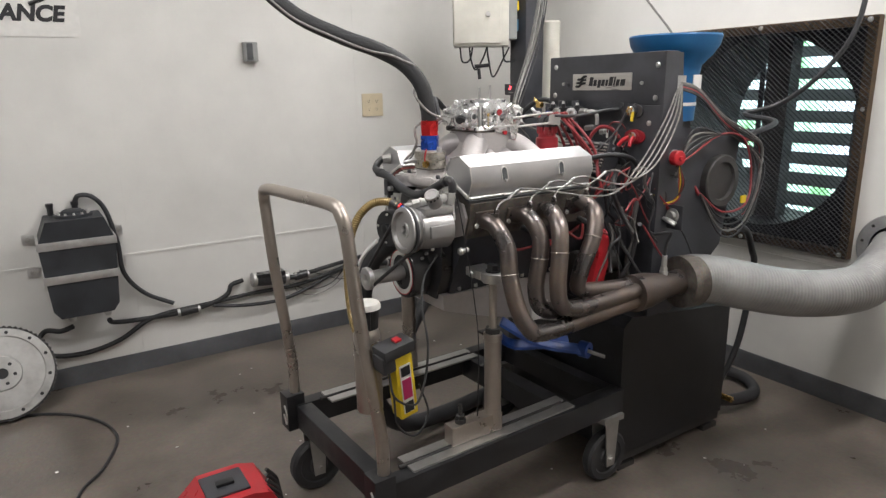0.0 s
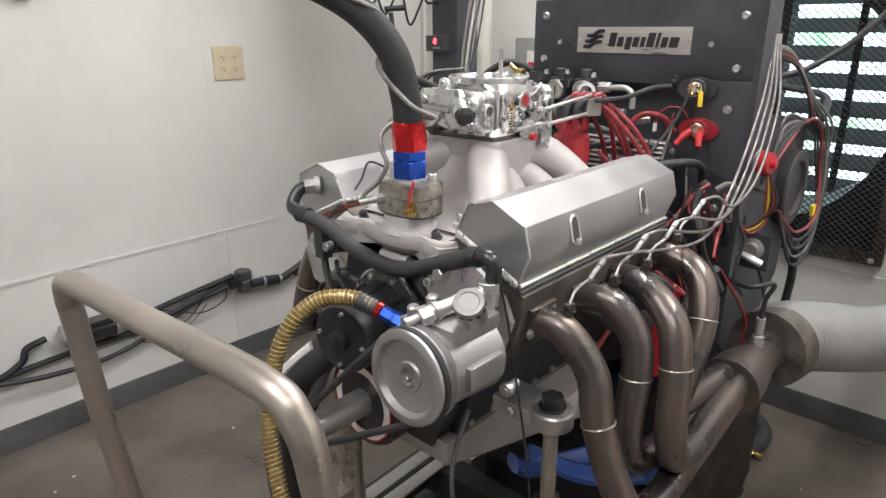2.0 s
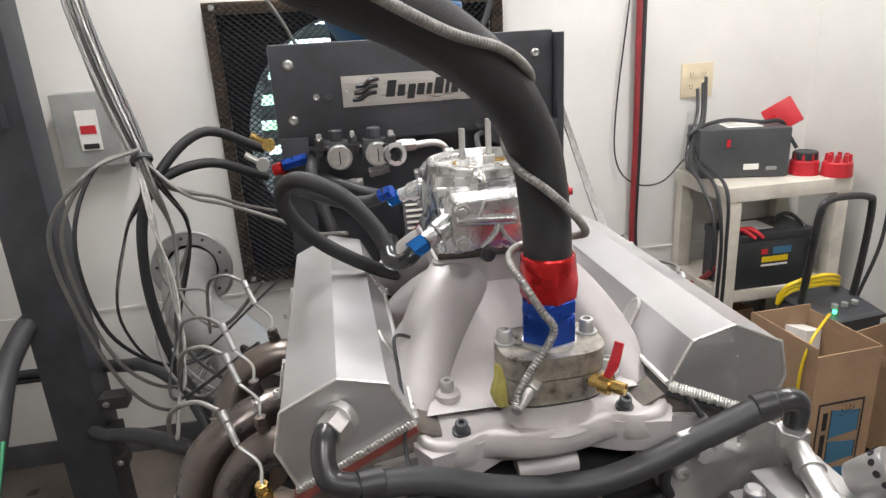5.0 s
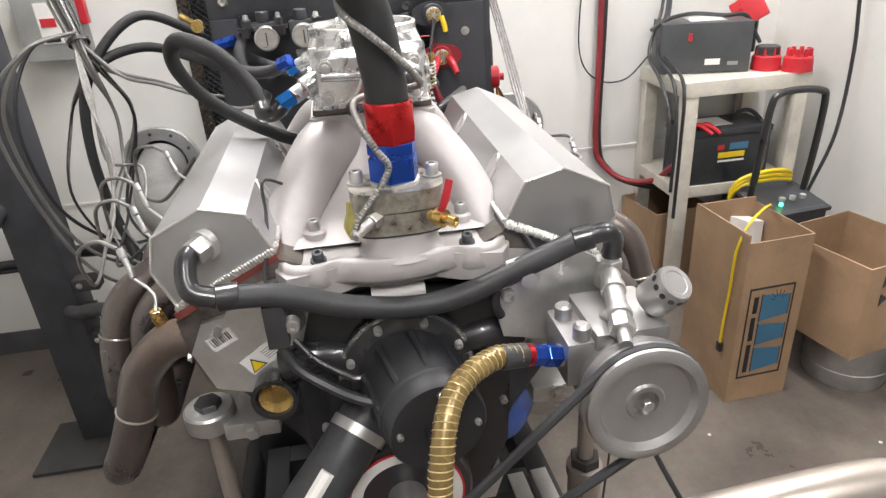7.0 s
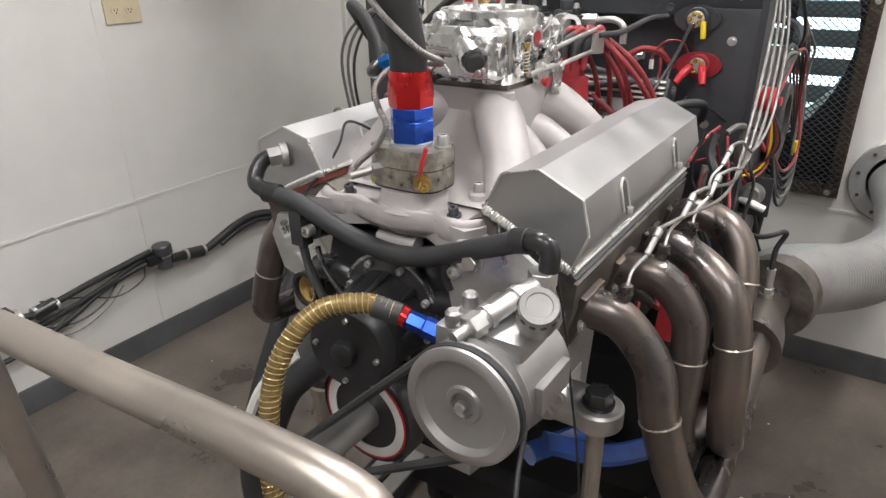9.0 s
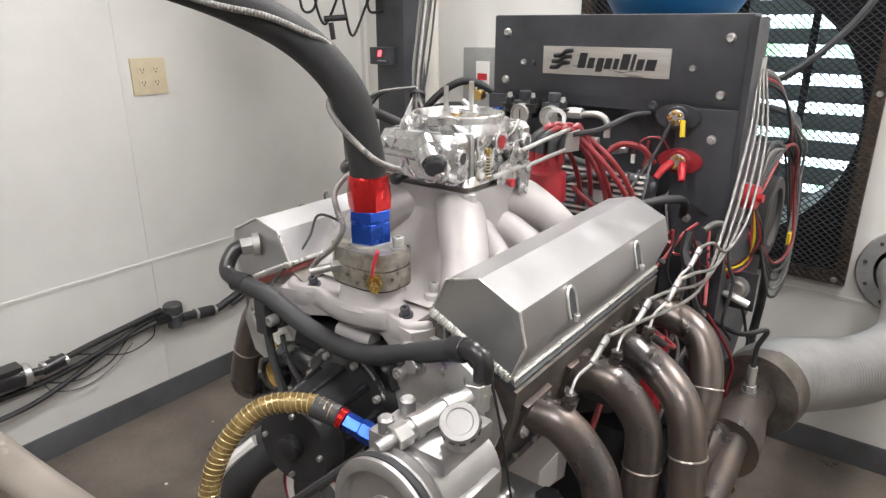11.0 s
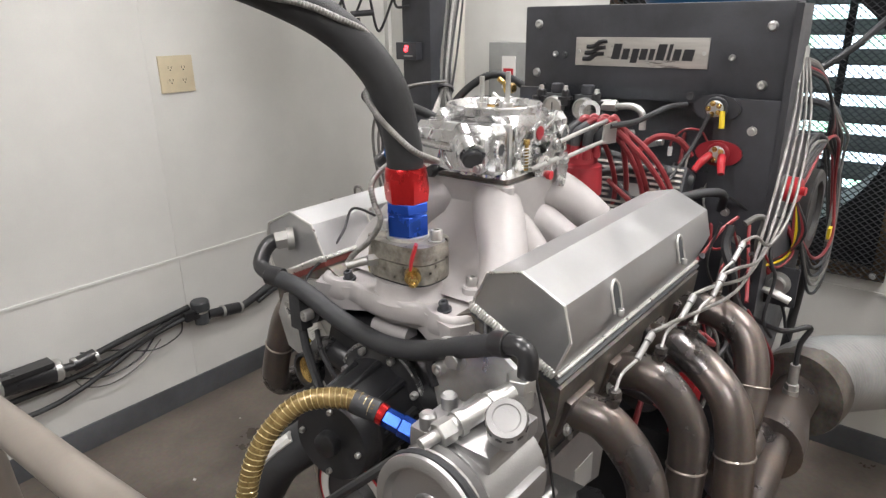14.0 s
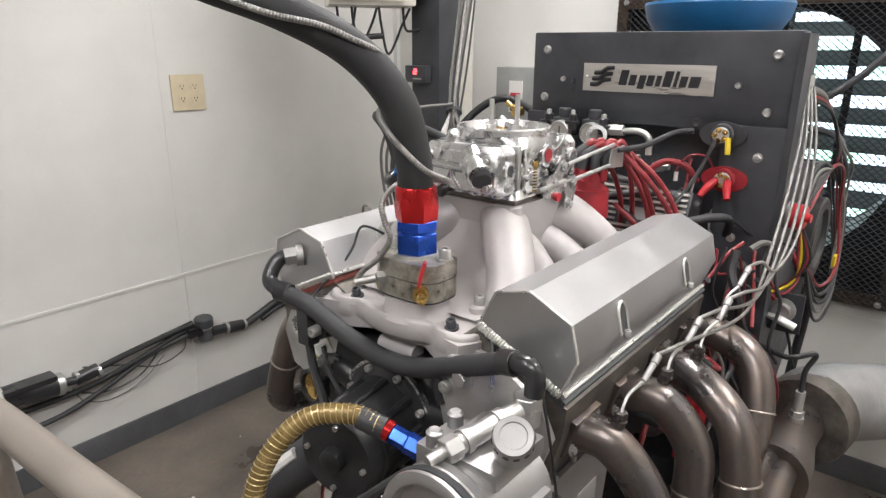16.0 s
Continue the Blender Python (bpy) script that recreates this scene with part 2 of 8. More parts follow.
def hexa(bm, p0, p1, r):
    return cyl(bm, p0, p1, r, seg=6, cham=0.0008)


def smooth_line(pts, steps=8):
    """A smooth line through the points (Catmull-Rom)."""
    p = [Vector(q) for q in pts]
    if len(p) < 3:
        return p
    p = [p[0] * 2 - p[1]] + p + [p[-1] * 2 - p[-2]]
    out = []
    for i in range(1, len(p) - 2):
        a, b, c, d = p[i - 1:i + 3]
        for s in range(steps):
            t = s / steps
            out.append(0.5 * (2 * b + (c - a) * t + (2 * a - 5 * b + 4 * c - d) * t * t + (3 * b - a - 3 * c + d) * t ** 3))
    out.append(p[-2])
    return out


def sweep(bm, pts, r, seg=10, steps=8, ripple=None, caps=True, raw=False, flat=1.0):
    """A tube along a smooth line. r: a radius, or one for each given point. ripple: (height, pitch) of rings round it."""
    line = [Vector(q) for q in pts] if raw else smooth_line(pts, steps)
    if ripple:
        dense, pitch = [line[0]], ripple[1] / 4
        for a, b in zip(line, line[1:]):
            k = max(1, round((b - a).length / pitch))
            dense += [a.lerp(b, (j + 1) / k) for j in range(k)]
        line = dense
    n = len(line)
    radii = [r] * n if not isinstance(r, (list, tuple)) else list(np.interp(np.linspace(0, len(r) - 1, n), range(len(r)), r))
    t0 = (line[1] - line[0]).normalized()
    u = t0.orthogonal().normalized()
    rings = []
    for i, c in enumerate(line):
        t = (line[min(i + 1, n - 1)] - line[max(i - 1, 0)]).normalized()
        u = (u - t * u.dot(t)).normalized()
        w = t.cross(u)
        rr = radii[i]
        if ripple:
            rr += ripple[0] * (0.0, 0.7, 1.0, 0.7)[i % 4]
        rings.append([bm.verts.new(c + (u * math.cos(2 * math.pi * k / seg) + w * math.sin(2 * math.pi * k / seg) * flat) * rr) for k in range(seg)])
    for p, q in zip(rings, rings[1:]):
        for k in range(seg):
            j = (k + 1) % seg
            bm.faces.new((p[k], p[j], q[j], q[k]))
    if caps:
        bm.faces.new(rings[0][::-1])
        bm.faces.new(rings[-1])
    return bm


def prism(bm, poly, depth, m=None):
    """A flat outline (x, y) pulled up by depth along z, then placed by m."""
    m = m or Matrix()
    lo = [bm.verts.new(m @ Vector((x, y, 0))) for x, y in poly]
    hi = [bm.verts.new(m @ Vector((x, y, depth))) for x, y in poly]
    n = len(poly)
    bm.faces.new(lo[::-1])
    bm.faces.new(hi)
    for k in range(n):
        j = (k + 1) % n
        bm.faces.new((lo[k], lo[j], hi[j], hi[k]))
    return bm


def loft(bm, loops):
    rings = [[bm.verts.new(Vector(v)) for v in lp] for lp in loops]
    for p, q in zip(rings, rings[1:]):
        n = len(p)
        for k in range(n):
            j = (k + 1) % n
            bm.faces.new((p[k], p[j], q[j], q[k]))
    bm.faces.new(rings[0][::-1])
    bm.faces.new(rings[-1])
    return bm


def axes(at, x, y):
    """A placing matrix with these x and y axes (z their cross product)."""
    x = Vector(x).normalized()
    y = (Vector(y) - x * Vector(y).dot(x)).normalized()
    z = x.cross(y)
    return Matrix(((x.x, y.x, z.x, at[0]), (x.y, y.y, z.y, at[1]), (x.z, y.z, z.z, at[2]), (0, 0, 0, 1)))


def bolt(parent, at, axis, r=0.007, material=None, name="bolt", washer=True):
    bm = B()
    a = Vector(axis).normalized()
    at = Vector(at)
    if washer:
        cyl(bm, at, at + a * r * 0.25, r * 1.45, seg=14)
    hexa(bm, at + a * r * 0.25, at + a * r * 1.1, r)
    return part(name, bm, material or STEEL, parent)


def caphead(parent, at, axis, r=0.005, material=None, name="bolt"):
    a = Vector(axis).normalized()
    return part(name, lathe(B(), at, a, [(0, 0), (0, r), (r * 1.5, r), (r * 1.7, r * 0.85), (r * 1.7, r * 0.5), (r * 1.1, r * 0.45), (r * 1.1, 0)], 14), material or STEEL, parent)


def cable(name, pts, r, material, label, category="cable", seg=8, group="", ripple=None, steps=8):
    return solo(name, sweep(B(), pts, r, seg, steps, ripple), material, label, category, group)


# fan wall: x outwards from the room, y along it
FW = pose(3.604, 2.342, 0)


def fw(x, y, z):
    return FW @ Vector((x, y, z))


YC = 2.735
WY = 4.345

# ---- the room ----
def wall_sheet(name, lo, hi, material, label, m=None, holes=()):
    bm = B()
    box(bm, lo, hi, m)
    return tagged(part(name, bm, material, None, smooth=False), label, "wall", "", "structure")


fl = B()
box(fl, (-1.6, -0.9, -0.12), (4.3, 4.6, 0.0))
tagged(part("floor", fl, FLOOR, None, smooth=False), "stained and sealed bare concrete floor", "floor", "", "structure")
cb = B()
box(cb, (-1.6, -0.9, 2.7), (4.3, 4.6, 2.8))
tagged(part("ceiling", cb, CEIL, None, smooth=False), "plain off-white ceiling", "ceiling", "", "structure")
wall_sheet("wall_north", (-1.6, WY, 0), (4.3, WY + 0.12, 2.7), WALL, "off-white painted panel wall with a low seam")
# west and south walls are out of view, added to close the room
wall_sheet("wall_west", (-1.6, -0.9, 0), (-1.48, WY, 2.7), WALL, "off-white painted panel wall")
wall_sheet("wall_south", (-1.48, -0.9, 0), (4.3, -0.78, 2.7), WALL, "plain off-white wall, unseen, added to close the room")
# short wall from the fan wall's end, perpendicular to it
wall_sheet("wall_nook", (-1.95, -1.36, 0), (0.0, -1.24, 2.7), WALL, "off-white painted panel wall beside the shelf", FW)
# added return wall, out of view, closing the gap to the south wall
wall_sheet("wall_nook_end", (-1.95, -3.1, 0), (-1.83, -1.36, 2.7), WALL, "plain off-white return wall, unseen, added to close the room", FW)
# fan wall round its opening
F0, F1, G0, G1 = 0.0, 0.89, 0.645, 1.51
for nm, lo, hi in (("wall_east_low", (0, -1.44, 0), (0.14, 2.1, G0)), ("wall_east_high", (0, -1.44, G1), (0.14, 2.1, 2.7)),
                   ("wall_east_side_a", (0, -1.44, G0), (0.14, F0, G1)), ("wall_east_side_b", (0, F1, G0), (0.14, 2.1, G1))):
    wall_sheet(nm, lo, hi, WALL, "off-white painted panel wall holding the exhaust fan", FW)

# panel joints: thin raised strips
seam = B()
box(seam, (-1.48, WY - 0.004, 0.572), (3.6, WY + 0.001, 0.582))
tagged(part("trim", seam, WALL, None), "thin painted strip along the wall panels", "trim", "", "structure")
for x in (0.105, 1.27, 2.462):
    s = B()
    box(s, (x - 0.004, WY - 0.003, 0.095), (x + 0.004, WY + 0.001, 0.574))
    tagged(part("trim", s, WALL, None), "thin painted strip between wall panels", "trim", "", "structure")
for x in (0.105, 1.27, 2.455):
    s = B()
    box(s, (x - 0.003, WY - 0.0015, 0.58), (x + 0.003, WY + 0.001, 2.7))
    tagged(part("trim", s, WALL, None), "thin painted strip between wall panels", "trim", "", "structure")
s = B()
box(s, (-0.004, -1.24, 0.566), (0.001, 1.98, 0.575), FW)
tagged(part("trim", s, WALL, None), "thin painted strip along the wall panels", "trim", "", "structure")
for y in (-0.30, 1.2):
    s = B()
    box(s, (-0.003, y - 0.003, 0.095), (0.001, y + 0.003, 0.567), FW)
    tagged(part("trim", s, WALL, None), "thin painted strip between wall panels", "trim", "", "structure")
s = B()
box(s, (-0.02, 1.98, 0), (0.0, 2.003, 2.7), FW)
tagged(part("trim", s, WALL, None), "painted corner strip", "trim", "", "structure")
for lo, hi, m in (((-1.48, WY - 0.008, 0), (3.584, WY + 0.001, 0.092), None), ((-0.008, -1.24, 0), (0.001, 1.98, 0.092), FW), ((-1.83, -1.241, 0), (-0.008, -1.232, 0.092), FW)):
    s = B()
    box(s, lo, hi, m)
    tagged(part("baseboard", s, BASE, None, bevel=0.003), "dark grey vinyl baseboard", "baseboard", "", "structure")

# ceiling lamps, housing and tubes
for lx, ly, lz in LAMPS:
    th = thing("ceiling_light", (lx, ly, 2.62), "white twin-tube fluorescent ceiling light", "ceiling light", "ceiling lights")
    b = B()
    box(b, (lx - 0.62, ly - 0.09, 2.63), (lx + 0.62, ly + 0.09, 2.70))
    part("housing", b, CREAM, th, bevel=0.006)
    for d in (-0.045, 0.045):
        part("tube", cyl(B(), (lx - 0.6, ly + d, 2.61), (lx + 0.6, ly + d, 2.61), 0.016, seg=12), TUBEGLOW, th)

# ---- exhaust fan with its screen ----
fan = thing("exhaust_fan", fw(-0.03, 0.42, 0.6), "wall exhaust fan behind a black expanded-metal screen, louvres letting in daylight", "fan")
b = B()
FA0, FA1, FB0, FB1 = -0.032, 0.913, 0.62, 1.535
for lo, hi in (((-0.035, FA0, FB0), (0.0, FA0 + 0.035, FB1)), ((-0.035, FA1 - 0.035, FB0), (0.0, FA1, FB1)), ((-0.035, FA0 + 0.035, FB0), (0.0, FA1 - 0.035, FB0 + 0.035)), ((-0.035, FA0 + 0.035, FB1 - 0.035), (0.0, FA1 - 0.035, FB1))):
    box(b, lo, hi, FW)
part("frame", b, RUST, fan, "rusty brown steel angle frame", smooth=False)
# expanded metal: wavy strands that meet at diamonds
b = B()
cw, ch = 0.0225, 0.0096
ny, nz = int((FA1 - FA0) / cw), int((FB1 - FB0) / ch)
for r in range(nz):
    z0 = FB0 + r * ch
    prev = None
    for k in range(2 * ny + 1):
        y = FA0 + k * cw / 2
        z = z0 + (ch * 0.92 if (k + r) % 2 else ch * 0.08)
        cur = [b.verts.new(fw(-0.0395, y, z - 0.0017)), b.verts.new(fw(-0.0355, y, z + 0.0017))]
        if prev:
            b.faces.new((prev[0], cur[0], cur[1], prev[1]))
        prev = cur
tagged(part("screen", b, MESHM, fan, "black expanded-metal mesh", smooth=False), kind="stuff")
# black board with a round opening
b = B()
CY, CZ, CR = 0.425, 1.09, 0.41
seg = 48
inn, out = [], []
for k in range(seg):
    a = 2 * math.pi * k / seg
    c, s_ = math.cos(a), math.sin(a)
    f = min((0.47 / abs(c)) if abs(c) > 1e-6 else 9, ((0.47) / abs(s_)) if abs(s_) > 1e-6 else 9)
    inn.append((CY + CR * c, CZ + CR * s_))
    out.append((CY + f * c, CZ + f * s_))
for x0 in (0.03, 0.05):
    vi = [b.verts.new(fw(x0, y, z)) for y, z in inn]
    vo = [b.verts.new(fw(x0, max(F0, min(F1, y)), max(G0, min(G1, z)))) for y, z in out]
    for k in range(seg):
        j = (k + 1) % seg
        b.faces.new((vi[k], vi[j], vo[j], vo[k]))
part("fan_board", b, MESHM, fan, smooth=False)
part("shroud", lathe(B(), fw(0.05, CY, CZ), FW.to_3x3() @ Vector((1, 0, 0)), [(0, CR), (0.45, CR), (0.45, CR + 0.004), (0, CR + 0.004)], 48), DIRTY, fan)
for k in range(14):
    z = G0 - 0.10 + k * 0.102
    s = B()
    box(s, (-0.045, F0 - 0.1, -0.001), (0.045, F1 + 0.2, 0.001), FW @ pose(0.56, 0, z - 0.02, 0, -36, 0))
    part("louvre", s, DIRTY, fan, smooth=False)
for y in (CY - 0.17, CY + 0.30):
    s = B()
    box(s, (0.508, y - 0.013, G0 - 0.1), (0.516, y + 0.013, G1 + 0.1), FW)
    part("louvre_bar", s, BLACK, fan, smooth=False)
s = B()
box(s, (0.22, 0.42, CZ - CR + 0.01), (0.30, 0.53, CZ + CR - 0.01), FW)
part("motor_mount", s, DIRTY, fan, "dark steel motor mount", smooth=False)
for y in (FA0 + 0.03, 0.42, FA1 - 0.03):
    for z in (FB0 + 0.015, FB1 - 0.015):
        bolt(fan, fw(-0.036, y, z), FW.to_3x3() @ Vector((-1, 0, 0)), 0.007)
bolt(fan, fw(-0.036, FA0 + 0.015, 1.2), FW.to_3x3() @ Vector((-1, 0, 0)), 0.006)
b = B()
box(b, (1.2, -1.6, -0.4), (1.22, 2.6, 3.2), FW)
tagged(part("backdrop", b, OUTDOOR, None, smooth=False), "bright daylight and green outside the louvres", "backdrop", "", "structure")

# ---- outlets, switch boxes ----
def outlet(m, label, plug=False):
    """A four-socket wall plate, at m: x to the right, y up, z out of the wall."""
    at = m.translation
    th = thing("wall_outlet", at, label, "outlet", "wall outlets")
    b = B()
    box(b, (-0.062, -0.0605, 0), (0.062, 0.0605, 0.007), m)
    part("cover_plate", b, IVORY, th, bevel=0.003)
    for x in (-0.024, 0.024):
        for y in (-0.021, 0.021):
            s = B()
            prism(s, [(x + 0.0165 * math.cos(a) * (1 if abs(math.sin(a)) < 0.8 else 0.95), y + 0.0135 * max(-0.88, min(0.88, math.sin(a) * 1.1))) for a in [2 * math.pi * k / 16 for k in range(16)]], 0.002, m @ pose(0, 0, 0.007))
            so = part("socket", s, IVORY, th)
            sl = B()
            for dx in (-0.006, 0.005):
                box(sl, (x + dx - 0.001, y - 0.002, 0.009), (x + dx + 0.001, y + 0.006, 0.0094), m)
            cyl(sl, m @ Vector((x, y - 0.007, 0.009)), m @ Vector((x, y - 0.007, 0.0094)), 0.0025, seg=8)
            part("slots", sl, DARKINK, so, smooth=False)
    return th


WN = axes((0, WY, 0), (1, 0, 0), (0, 0, 1))
outlet(Matrix.Translation((2.55, WY, 1.218)) @ WN.to_3x3().to_4x4(), "ivory four-socket outlet plate on the white wall")
WE = FW @ axes((0, 0, 0), (0, -1, 0), (0, 0, 1))
outlet(Matrix.Translation(fw(0, -0.762, 1.197)) @ WE.to_3x3().to_4x4(), "ivory outlet plate above the shelf, cords plugged in")
WS = FW @ axes((0, 0, 0), (-1, 0, 0), (0, 0, 1))
outlet(Matrix.Translation(fw(-0.446, -1.24, 1.175)) @ WS.to_3x3().to_4x4(), "ivory outlet plate with one black plug")

sw = thing("switch_box", (1.9, WY, 1.44), "small grey steel box screwed to the wall", "switch box")
b = B()
box(b, (1.868, WY - 0.045, 1.44), (1.93, WY, 1.53))
part("body", b, GREYBOX, sw, bevel=0.004)
b = B()
box(b, (1.876, WY - 0.050, 1.447), (1.905, WY - 0.0452, 1.523))
part("cover", b, DARKGREY, sw, bevel=0.002)

FWD = FW @ pose(0, -0.085, -0.022)
dis = thing("disconnect_switch", FWD @ Vector((0, 1.375, 1.1)), "grey steel disconnect switch box with an off label", "switch box")
b = B()
box(b, (-0.09, 1.285, 1.10), (0, 1.465, 1.32), FWD)
part("body", b, GREYBOX, dis, bevel=0.006)
b = B()
box(b, (-0.094, 1.34, 1.15), (-0.0902, 1.40, 1.27), FWD)
part("label_plate", b, WHITE, dis, smooth=False)
b = B()
box(b, (-0.0965, 1.348, 1.20), (-0.0942, 1.392, 1.225), FWD)
part("red_bar", b, REDPL, dis, smooth=False)
b = B()
box(b, (-0.0965, 1.348, 1.155), (-0.0942, 1.392, 1.17), FWD)
part("dark_bar", b, DARKINK, dis, smooth=False)
b = B()
box(b, (-0.075, 1.262, 1.20), (-0.045, 1.285, 1.30), FWD)
part("lever", b, REDPL, dis, bevel=0.004)

# poster
po = thing("poster", (0.8, WY, 1.53), "white vinyl banner with dark lettering pinned to the wall", "poster")
b = B()
box(b, (-0.1, WY - 0.004, 1.535), (1.195, WY - 0.001, 2.25))
part("sheet", b, WHITE, po, smooth=False)


def letters(text, size, m, material, parent, name="lettering", shear=0.0, bold=0.0, align="LEFT"):
    cu = bpy.data.curves.new(name, "FONT")
    cu.body, cu.size, cu.shear, cu.offset, cu.extrude, cu.align_x = text, size, shear, bold, 0.0006, align
    tmp = bpy.data.objects.new(name, cu)
    scene.collection.objects.link(tmp)
    bpy.context.view_layer.update()
    me = bpy.data.meshes.new_from_object(tmp.evaluated_get(bpy.context.evaluated_depsgraph_get()))
    bpy.data.objects.remove(tmp)
    bm = bmesh.new()
    bm.from_mesh(me)
    bmesh.ops.transform(bm, matrix=m, verts=bm.verts)
    return part(name, bm, material, parent, smooth=False)


letters("MANCE", 0.085, axes((0.845, WY - 0.006, 1.598), (1, 0, 0), (0, 0, 1)), DARKINK, po, shear=0.2, bold=0.004)
for k, (x0, x1, z) in enumerate(((0.2, 0.83, 1.60), (0.1, 1.1, 1.75))):
    b = B()
    box(b, (x0, WY - 0.006, z), (x1, WY - 0.0045, z + (0.06 if k == 0 else 0.1)))
    part("bar", b, DARKINK, po, smooth=False)
b = sweep(B(), [(1.02, WY - 0.006, 1.66), (1.1, WY - 0.006, 1.70), (1.15, WY - 0.006, 1.78)], 0.008, 8)
part("swoosh", b, DARKINK, po)

# ---- the engine ----
engine = thing("engine", (2.15, YC, 0.60), "bare aluminium and black V8 engine on its test cart", "engine")
EX0, EX1 = 1.89, 2.325


# block, front cover, pan
b = B()
prism(b, [(-0.10, 0.70), (0.10, 0.70), (0.135, 0.80), (0.215, 0.915), (0.115, 0.985), (0.05, 1.02), (-0.05, 1.02), (-0.115, 0.985), (-0.215, 0.915), (-0.135, 0.80)], 0.50,
      axes((EX0 + 0.02, YC, 0), (0, 1, 0), (0, 0, 1)))
part("block", b, BLACK, engine, "black painted cast block", bevel=0.006)
b = B()
prism(b, [(-0.085, 0.70), (0.085, 0.70), (0.12, 0.78), (0.125, 0.92), (0.10, 1.0), (-0.10, 1.0), (-0.125, 0.92), (-0.12, 0.78)], 0.035, axes((EX0 - 0.015, YC, 0), (0, 1, 0), (0, 0, 1)))
part("front_cover", b, GLOSSBLK, engine, "gloss black timing cover", bevel=0.008)
b = B()
loft(b, [[(EX0 - 0.01, YC - 0.115, 0.715), (EX1 + 0.03, YC - 0.115, 0.715), (EX1 + 0.03, YC + 0.115, 0.715), (EX0 - 0.01, YC + 0.115, 0.715)],
         [(EX0 + 0.0, YC - 0.105, 0.665), (EX1 + 0.03, YC - 0.105, 0.665), (EX1 + 0.03, YC + 0.105, 0.665), (EX0 + 0.0, YC + 0.105, 0.665)],
         [(EX0 + 0.12, YC - 0.10, 0.625), (EX1 + 0.02, YC - 0.10, 0.535), (EX1 + 0.02, YC + 0.10, 0.535), (EX0 + 0.12, YC + 0.10, 0.625)]])
part("oil_pan", b, CAST, engine, "fabricated aluminium oil pan", bevel=0.008)
b = B()
box(b, (2.23, YC - 0.105, 0.56), (2.30, YC - 0.102, 0.62))
part("pan_label", b, WHITE, engine, smooth=False)
for k in range(7):
    caphead(engine, (EX0 + 0.05 + k * 0.06, YC - 0.113, 0.722), (0, 0, 1), 0.006)
    caphead(engine, (EX0 + 0.05 + k * 0.07, YC + 0.113, 0.722), (0, 0, 1), 0.006)

